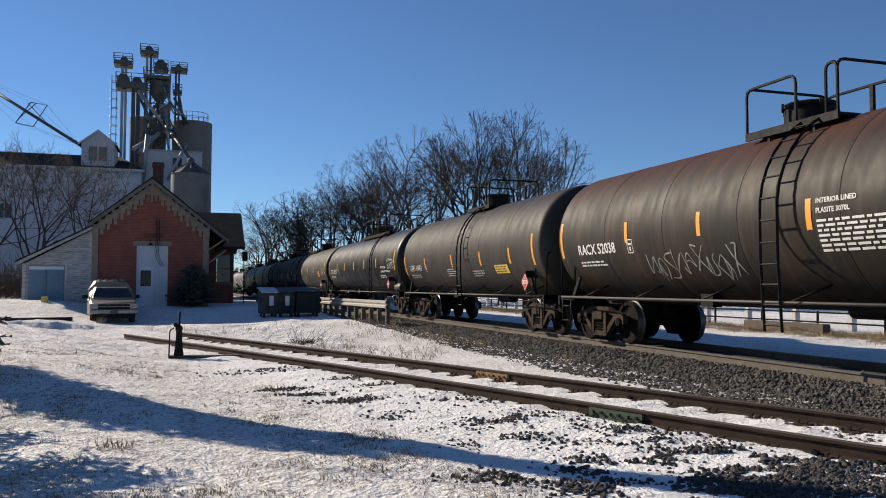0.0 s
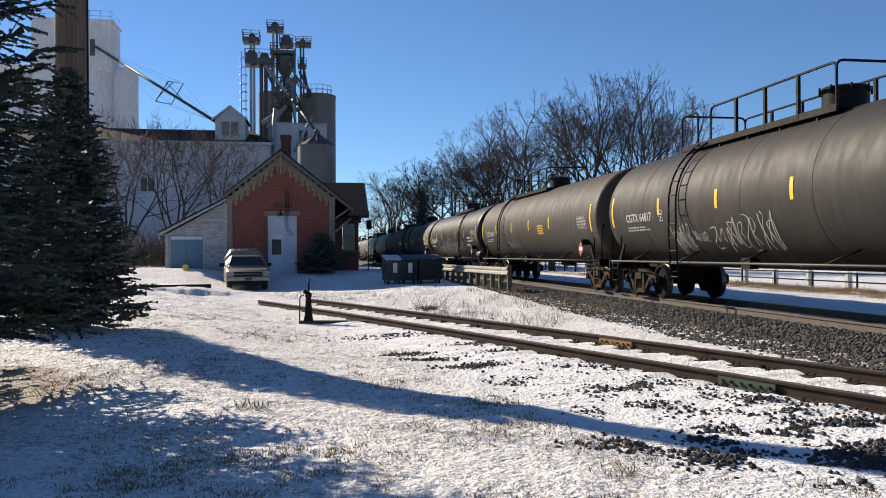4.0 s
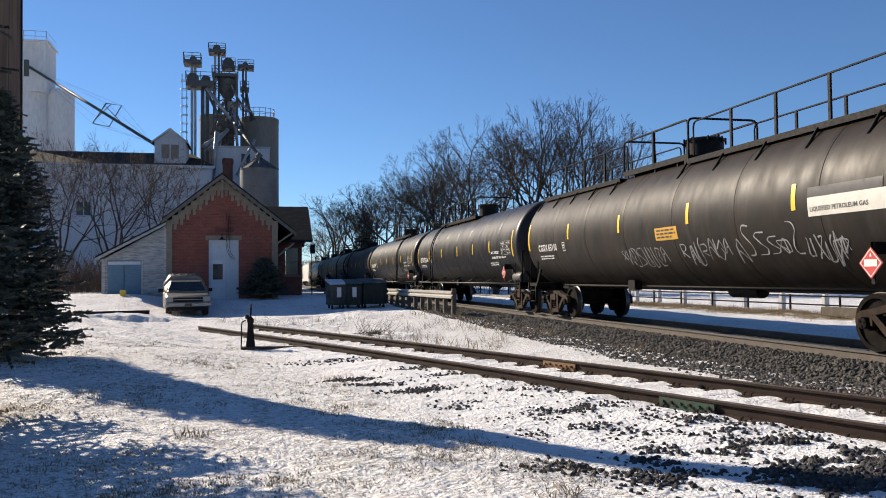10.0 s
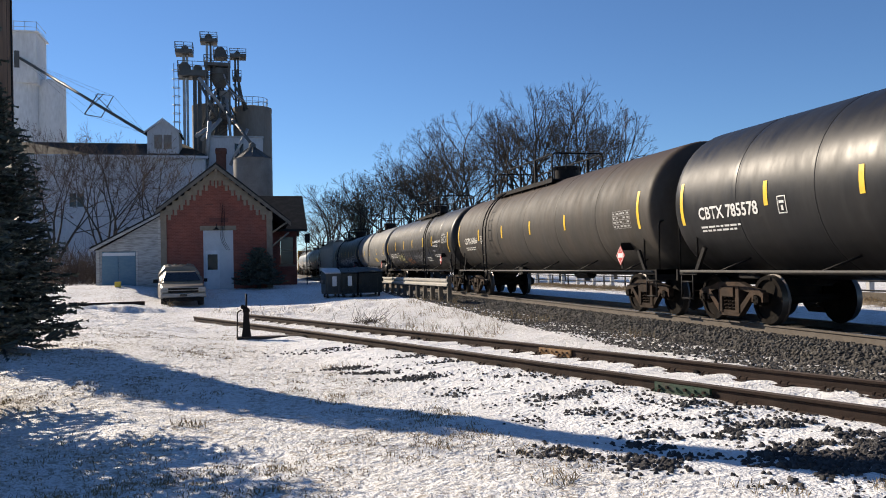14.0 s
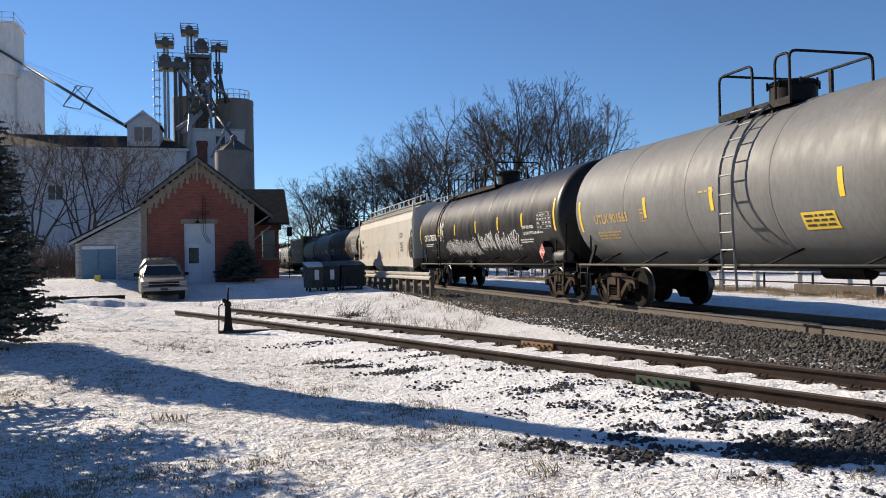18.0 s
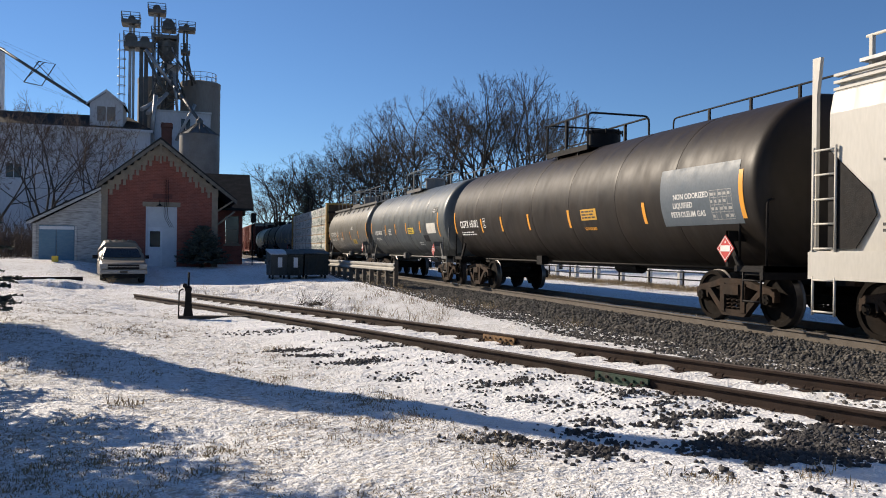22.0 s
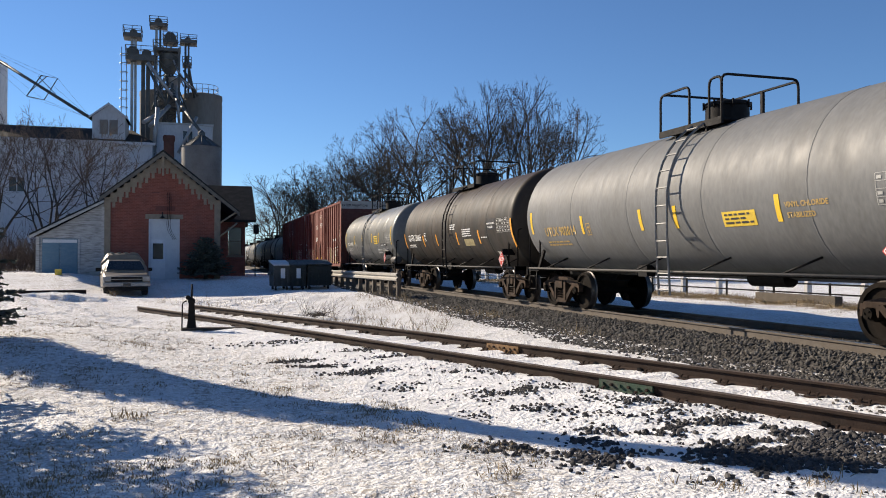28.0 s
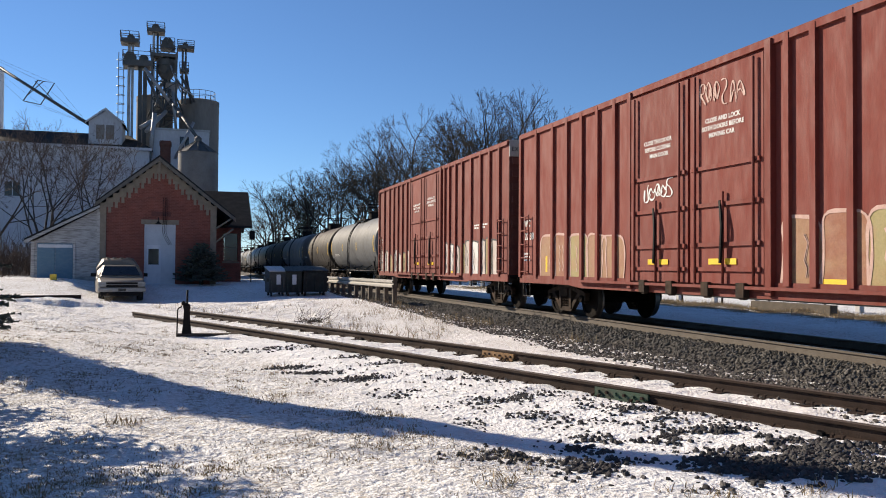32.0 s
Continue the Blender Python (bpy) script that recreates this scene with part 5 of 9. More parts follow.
def tank_car(y0, y1, spec):
    """A tank car between the couplings y0 and y1 at the clip's start."""
    lc, r, zc = y1 - y0, spec["r"], spec["zc"]
    tl = lc - spec.get("gap", 0.5)
    iron = spec.get("iron", BLACK_IRON)
    car = thing("tank_car", spec["label"], "tank car", "cars of the passing train")
    part("tank", tank_shell(r, zc, round(tl, 2), spec.get("seams", 5), 0), spec["paint"], car, spec.get("tank_label", ""))
    put = on_tank(r, zc)
    zs = spec.get("sill", 1.02)
    end_works(car, lc, tl, zs, iron, r, zc, spec.get("pipe", True))
    for s in (-1, 1):
        add_truck(car, s * (lc / 2 - 1.7))
    # top platform, dome and rails
    d = spec.get("dome", 0.0)                 # along u
    p0, p1 = spec.get("deck", (-1.1, 1.0))
    top = zc + r
    bm = bmesh.new()
    dr, dh = spec.get("dome_r", 0.45), spec.get("dome_h", 0.42)
    add_lathe(bm, ((0.001, dh), (dr * 0.9, dh), (dr, dh * 0.93), (dr, dh * 0.8), (dr * 0.93, dh * 0.78), (dr * 0.93, -0.25), (dr * 1.1, -0.3)), "z", 20, (0, -d, top + 0.02))
    dome = part("dome", bm, iron, car, "manway dome with bolted lid")
    for k in range(8):
        a = (k + 0.5) * math.pi / 4
        bm = bmesh.new()
        add_tube(bm, [(dr * 1.02 * math.cos(a), -d + dr * 1.02 * math.sin(a), top + dh * q) for q in (0.7, 1.06)], 0.022, 5)
        part("lid_bolt", bm, iron, dome)
    wdt = spec.get("deck_w", 0.85)
    for x in (-wdt, wdt):
        bm = bmesh.new()
        a, b = sorted((x, x * 0.5))
        add_box(bm, a, b, -p1, -p0, top - 0.09, top - 0.05)
        add_box(bm, x - 0.025, x + 0.025, -p1 - 0.02, -p0 + 0.02, top - 0.16, top - 0.03)
        part("walkway", bm, iron, car)
        n = max(2, round((p1 - p0) / 1.2))
        for k in range(n):
            yy = -p0 + (p0 - p1) * (k + 0.5) / n
            bm = bmesh.new()
            xi = math.copysign(math.sqrt(max(0.01, r * r - (r - 0.45) ** 2)) * 0.93, x)
            add_prism(bm, ((yy - 0.025, top - 0.42), (yy + 0.025, top - 0.42), (yy + 0.025, top - 0.1), (yy - 0.025, top - 0.1)), x * 0.98, x * 0.9)
            part("walkway_bracket", bm, iron, car)
    h = spec.get("rail_h", 0.72)
    lad = spec.get("ladders", (0.5,))
    open_u = lad[0] if lad else 99
    runs = []                                 # rails along the near side leave a gap at the ladder
    if p0 < open_u < p1:
        runs = [(p0, open_u - 0.32), (open_u + 0.32, p1)]
    else:
        runs = [(p0, p1)]
    for x, rr in ((-wdt, runs), (wdt, [(p0, p1)])):
        for a, b in rr:
            if b - a < 0.2:
                continue
            bm = bmesh.new()
            add_tube(bm, bent((x, -a, top - 0.1), (x, -a, top + h), (x, -b, top + h), (x, -b, top - 0.1), r=0.14), 0.026, 6)
            n = max(1, round((b - a) / 1.3))
            for k in range(1, n):
                yy = -a - (b - a) * k / n
                add_box(bm, x - 0.03, x + 0.03, yy - 0.035, yy + 0.035, top - 0.12, top + h)
            part("handrail", bm, iron, car)
    for u in (p0, p1):
        bm = bmesh.new()
        add_tube(bm, bent((-wdt, -u, top - 0.1), (-wdt, -u, top + h + 0.03), (wdt, -u, top + h + 0.03), (wdt, -u, top - 0.1), r=0.14), 0.026, 6)
        part("cross_rail", bm, iron, car)
    lh = spec.get("long_h", 0.5)
    for a, b in spec.get("long_rails", ()):
        for x in spec.get("long_x", (0.75,)):
            zw = top - 0.2
            xo = math.copysign(abs(x) + 0.22, x)
            bm = bmesh.new()
            add_tube(bm, bent((x, -a, zw), (x, -a, top + lh), (x, -b, top + lh), (x, -b, zw), r=0.14), 0.02, 6)
            part("handrail", bm, iron, car)
            n = max(1, round((b - a) / 1.5))
            for k in range(1, n):
                yy = -a - (b - a) * k / n
                box_part("rail_post", (x - 0.02, x + 0.02, yy - 0.03, yy + 0.03, zw, top + lh), iron, car)
            bm = bmesh.new()
            q = sorted((xo, x * 0.7))
            add_box(bm, q[0], q[1], -b, -a, zw - 0.03, zw)
            add_box(bm, xo - 0.02, xo + 0.02, -b, -a, zw - 0.09, zw + 0.02)
            part("walkway", bm, iron, car)
            if x < 0:
                for k in range(n + 1):
                    yy = -a - 0.1 - (b - a - 0.2) * k / n
                    bm = bmesh.new()
                    add_tube(bm, ((xo, yy, zw - 0.05), (-r * 0.80, yy, zc + r * 0.60)), 0.028, 4)
                    part("walkway_bracket", bm, iron, car)
    for lu in lad:
        ladder(car, -lu, r, zc, 0.55, spec.get("ladder_mat", iron))
    # strips, writing and paint
    for u, v0, v1 in spec.get("strips", ()):
        bm = bmesh.new()
        strip(bm, put, u - 0.055, u + 0.055, v0, v1)
        part("reflective_strip", bm, spec.get("strip_mat", YELLOW), car)
    for body, size, u, v, m in spec.get("words", ()):
        letters(car, body, size, put, u, v, m)
    if "plate_at" in spec:                    # a small framed stencil after the mark
        u, v, q, m = spec["plate_at"]
        bm = bmesh.new()
        for a, b, c, e in ((0, q * 0.8, 0, 0.018), (0, q * 0.8, q, q + 0.018), (0, 0.018, 0.018, q), (q * 0.8 - 0.018, q * 0.8, 0.018, q), (q * 0.16, q * 0.62, q * 0.62, q * 0.78), (q * 0.3, q * 0.5, q * 0.18, q * 0.5)):
            strip(bm, put, u + a, u + b, v + c, v + e, 0.007, 0, 2)
        part("plate_stencil", bm, m, car)
    for k, (u, v, w, n) in enumerate(spec.get("notes", ())):
        bm = bmesh.new()
        text_bars(bm, put, u, v, w, n, seed=k + int(lc * 100))
        part("small_lettering", bm, spec.get("ink", WHITE_LETTERS), car)
    for k, (u0, u1, v0, v1, n, *ink) in enumerate(spec.get("tags", ())):
        scribble(car, put, u0, u1, v0, v1, k + int(y0), n, 0.04 if ink and ink[0] == WHITE_LETTERS else 0.028, ink[0] if ink else GRAFFITI)
    for u, v, w, h, m in spec.get("patches", ()):
        bm = bmesh.new()
        strip(bm, put, u - w / 2, u + w / 2, v, v + h, 0.005)
        panel = part("painted_panel", bm, m, car)
        if m in (PATCH_YELLOW, PATCH_ORANGE) and h > 0.12:
            bm = bmesh.new()
            text_bars(bm, lambda a, b, lift: put(a, b, lift + 0.004), u - w * 0.42, v + h * 0.72, w * 0.84, 3, h * 0.27, h * 0.13, seed=int(u * 50))
            part("notice_print", bm, BLACK_INK, panel)
    for u, v, w, h in spec.get("grids", ()):
        data_grid(car, put, u, v, w, h, int(y0))
    if spec.get("end_tank"):
        bm = bmesh.new()
        add_lathe(bm, ((0, -0.42), (0.15, -0.41), (0.17, -0.38), (0.17, 0.38), (0.15, 0.41), (0, 0.42)), "y", 16, (-1.25, -(lc / 2 - 0.95), zs + 0.19))
        part("end_reservoir", bm, PIPE_IRON, car, "dull metal air reservoir on the end platform")
    if "placard" in spec:
        u, v, code = spec["placard"]
        u += 0.6
        bm = bmesh.new()
        a = math.asin(max(-1, min(1, (v + 0.35 - zc) / r)))
        add_box(bm, -r - 0.025, -r * math.cos(a) * 0.9, -u - 0.03, -u + 0.03, v + 0.12, v + 0.3)
        add_box(bm, -r - 0.025, -r - 0.01, -u - 0.035, -u + 0.035, v - 0.3, v + 0.3)
        part("placard_bracket", bm, iron, car)
        placard(car, on_side(-r - 0.03), u, v, code)
    return car


CARS = []                                     # (car, its middle at the clip's start)


def add_car(car, y0, y1, shift=0.7):
    car.location = (TRACK_X, (y0 + y1) / 2 + shift, RAIL_Z)
    CARS.append((car, (y0 + y1) / 2 + shift))

def tank_paint(name, base, spots, rough=0.5, amount=0.5, grime=0.5, top=None, spec=0.5):
    """Tank paint with streaks that run down the shell, and dust along its belly or rust along its back."""
    m = mat(name, base, rough, 0.0, spots, 0.9, min(1.0, amount * 1.7), 0.04, 9, 0.13, stretch=(0.6, 1.3, 0.5), spec=spec, uneven=0.16)
    n, l = m.node_tree.nodes, m.node_tree.links
    b = n["Principled BSDF"]
    was = b.inputs["Base Color"].links[0].from_socket
    tc, sep = n.new("ShaderNodeTexCoord"), n.new("ShaderNodeSeparateXYZ")
    l.new(tc.outputs["Object"], sep.inputs[0])
    t = n.new("ShaderNodeTexNoise")
    mp = n.new("ShaderNodeMapping")
    mp.inputs["Scale"].default_value = (0.4, 3.0, 0.4)
    t.inputs["Scale"].default_value, t.inputs["Detail"].default_value = 1.6, 6
    l.new(tc.outputs["Object"], mp.inputs[0])
    l.new(mp.outputs[0], t.inputs["Vector"])
    r = n.new("ShaderNodeMapRange")
    for k, v in zip((1, 2, 3, 4), (0.52, 0.74, 0.0, grime)):
        r.inputs[k].default_value = v
    l.new(t.outputs[0], r.inputs[0])
    x = n.new("ShaderNodeMix")
    x.data_type = "RGBA"
    l.new(r.outputs[0], x.inputs[0])
    l.new(was, x.inputs[6])
    x.inputs[7].default_value = (*[min(1, c * 0.55 + 0.035) for c in spots], 1)
    out = x.outputs[2]
    if top:
        z = n.new("ShaderNodeMath")
        z.operation = "ADD"
        l.new(sep.outputs[2], z.inputs[0])
        l.new(t.outputs[0], z.inputs[1])
        r2 = n.new("ShaderNodeMapRange")
        for k, v in zip((1, 2, 3, 4), (3.55, 4.25, 0.0, 0.85)):
            r2.inputs[k].default_value = v
        l.new(z.outputs[0], r2.inputs[0])
        y = n.new("ShaderNodeMix")
        y.data_type = "RGBA"
        l.new(r2.outputs[0], y.inputs[0])
        l.new(out, y.inputs[6])
        y.inputs[7].default_value = (*top, 1)
        out = y.outputs[2]
    l.new(out, b.inputs["Base Color"])
    return m


P_BLACK = tank_paint("glossy_black_tank", (0.009, 0.0097, 0.0115), (0.016, 0.015, 0.015), 0.43, 0.4, 0.25, spec=0.27)
P_BLACK_DULL = tank_paint("worn_black_tank", (0.012, 0.012, 0.012), (0.020, 0.018, 0.016), 0.44, 0.4, 0.3, spec=0.3)
P_GREY = tank_paint("light_grey_tank", (0.17, 0.174, 0.174), (0.135, 0.135, 0.13), 0.55, 0.4, 0.2, spec=0.22)
P_TILX = tank_paint("satin_grey_tank", (0.16, 0.164, 0.156), (0.13, 0.132, 0.122), 0.40, 0.4, 0.2, spec=0.35)
P_BLUEGREY = tank_paint("blue_grey_tank", (0.095, 0.11, 0.115), (0.072, 0.078, 0.076), 0.42, 0.4, 0.3, spec=0.4)
P_OLIVE = tank_paint("grey_olive_tank", (0.15, 0.147, 0.13), (0.115, 0.105, 0.088), 0.42, 0.4, 0.35, spec=0.33)
P_CHAR = tank_paint("charcoal_tank", (0.032, 0.030, 0.0275), (0.047, 0.041, 0.034), 0.58, 0.5, 0.35, spec=0.2)
P_DUSTY = tank_paint("dusty_grey_brown_tank", (0.045, 0.041, 0.036), (0.068, 0.055, 0.043), 0.60, 0.5, 0.45, (0.065, 0.045, 0.034), spec=0.2)
P_BROWN = tank_paint("dark_brown_tank", (0.0165, 0.0132, 0.0108), (0.029, 0.0215, 0.016), 0.50, 0.5, 0.4, (0.0259, 0.0187, 0.0144), spec=0.2)
P_RUSTY = tank_paint("black_tank_with_rust", (0.0202, 0.0187, 0.0166), (0.0432, 0.0274, 0.0180), 0.58, 0.5, 0.6, (0.08, 0.034, 0.021), spec=0.2)
P_SOOTY = tank_paint("sooty_grey_tank", (0.0274, 0.0266, 0.0245), (0.0504, 0.0374, 0.0274), 0.55, 0.6, 0.6, (0.0446, 0.0302, 0.0216), spec=0.2)
PATCH_BLACK = mat("fresh_black_paint", (0.014, 0.014, 0.016), 0.5, 0, (0.02, 0.02, 0.02), 3, 0.3, spec=0.3)
PATCH_CHAR = mat("overpainted_charcoal", (0.04, 0.041, 0.044), 0.5, 0, (0.05, 0.05, 0.052), 2, 0.4, spec=0.3)
PATCH_STEEL = mat("overpainted_blue_grey", (0.10, 0.125, 0.15), 0.5, 0, (0.14, 0.16, 0.18), 1.5, 0.5, spec=0.3)
PATCH_YELLOW = mat("yellow_notice_board", (0.75, 0.52, 0.05), 0.5, 0, (0.6, 0.42, 0.06), 5, 0.4)
PATCH_ORANGE = mat("orange_notice_board", (0.62, 0.33, 0.03), 0.5, 0, (0.5, 0.28, 0.04), 5, 0.4)
PATCH_WHITE = mat("white_notice_board", (0.66, 0.64, 0.58), 0.55, 0, (0.5, 0.48, 0.42), 5, 0.5)
BLACK_INK = mat("black_stencil_paint", (0.03, 0.03, 0.03), 0.6, 0, (0.06, 0.06, 0.06), 8, 0.4)
GREEN_SPRAY = mat("spray_paint_green", (0.30, 0.46, 0.16), 0.6, 0, (0.2, 0.36, 0.1), 5, 0.5)
YELLOW_SPRAY = mat("spray_paint_yellow", (0.62, 0.58, 0.24), 0.6, 0, (0.45, 0.42, 0.2), 5, 0.5)
ORANGE_SPRAY = mat("spray_paint_orange", (0.50, 0.20, 0.06), 0.6, 0, (0.4, 0.16, 0.06), 5, 0.5)
W, Y, K = WHITE_LETTERS, YELLOW_LETTERS, BLACK_INK
PIPE_IRON = mat("worn_dark_pipe", (0.075, 0.073, 0.07), 0.55, 0.1, (0.12, 0.11, 0.10), 5, 0.5, spec=0.3)
PALE_IRON = mat("pale_grey_iron", (0.20, 0.20, 0.195), 0.5, 0.1, (0.12, 0.11, 0.10), 5, 0.5)
GREY_IRON = mat("grey_painted_iron", (0.14, 0.142, 0.14), 0.5, 0.1, (0.14, 0.13, 0.12), 5, 0.5)


def marks(spec, body, u0, u1, v, ink):
    """The car's mark between u0 and u1."""
    size = round(1.02 * (u1 - u0) / (0.60 * len(body)), 3)
    spec["words"].append((body, size, u0, v, ink))
    spec["plate_at"] = (u0 + 0.58 * size * len(body) + 0.38, v - 0.04, size * 0.85, ink)


def car(paint, label, mark, u0, u1, v=2.0, short=(), ends=(), lo=2.12, hi=2.54, **k):
    """A tank car: short strips at the places short, tall ones at ends; u is measured from the middle."""
    s = dict(r=1.52, zc=2.37, paint=paint, label=label, words=[], seams=5, ink=W,
             strips=[(u, lo, hi) for u in short] + [(u, v0, v1) for u, v0, v1 in ends], notes=[(u0, v - 0.17, 1.4, 2)])
    s.update(k)
    marks(s, mark, u0, u1, v, s["ink"])
    return s


def lpg(mark, turned=False, span=(-7.6, -5.5), **k):
    """The long glossy pressure car; turned: its ladder stands at the other end of the walkway."""
    s = car(P_BLACK, "glossy black pressure tank car with white lettering and yellow strips", mark, *span, 2.0,
            short=(-5.45, -3.2, -0.7, 1.8, 4.5) if not turned else (-5.4, -2.7, 0.3, 2.85, 5.2), ends=((-8.2, 1.92, 2.76), (7.95, 1.92, 2.8)),
            seams=7, dome_h=0.5, r=1.53, zc=2.35, deck=(-1.8, 4.4) if not turned else (-5.5, 0.95), ladders=(4.05,) if not turned else (-4.2,), dome=0.05)
    s["words"] += [("NOT ODORIZED", 0.125, 5.4, 2.06, W), ("LIQUEFIED PETROLEUM GAS", 0.105, 5.4, 1.89, W)]
    s["notes"] += [(5.0, 1.72, 1.1, 2), (6.6, 1.9, 0.5, 1)]
    s["grids"] = [(6.65, 2.46, 1.08, 0.46)]
    s["placard"] = (6.6, 1.36, "1075")
    s["end_tank"] = True
    s.update(k)
    return s


def board(u, v, w, h, m):
    return (u + w / 2, v, w, h, m)


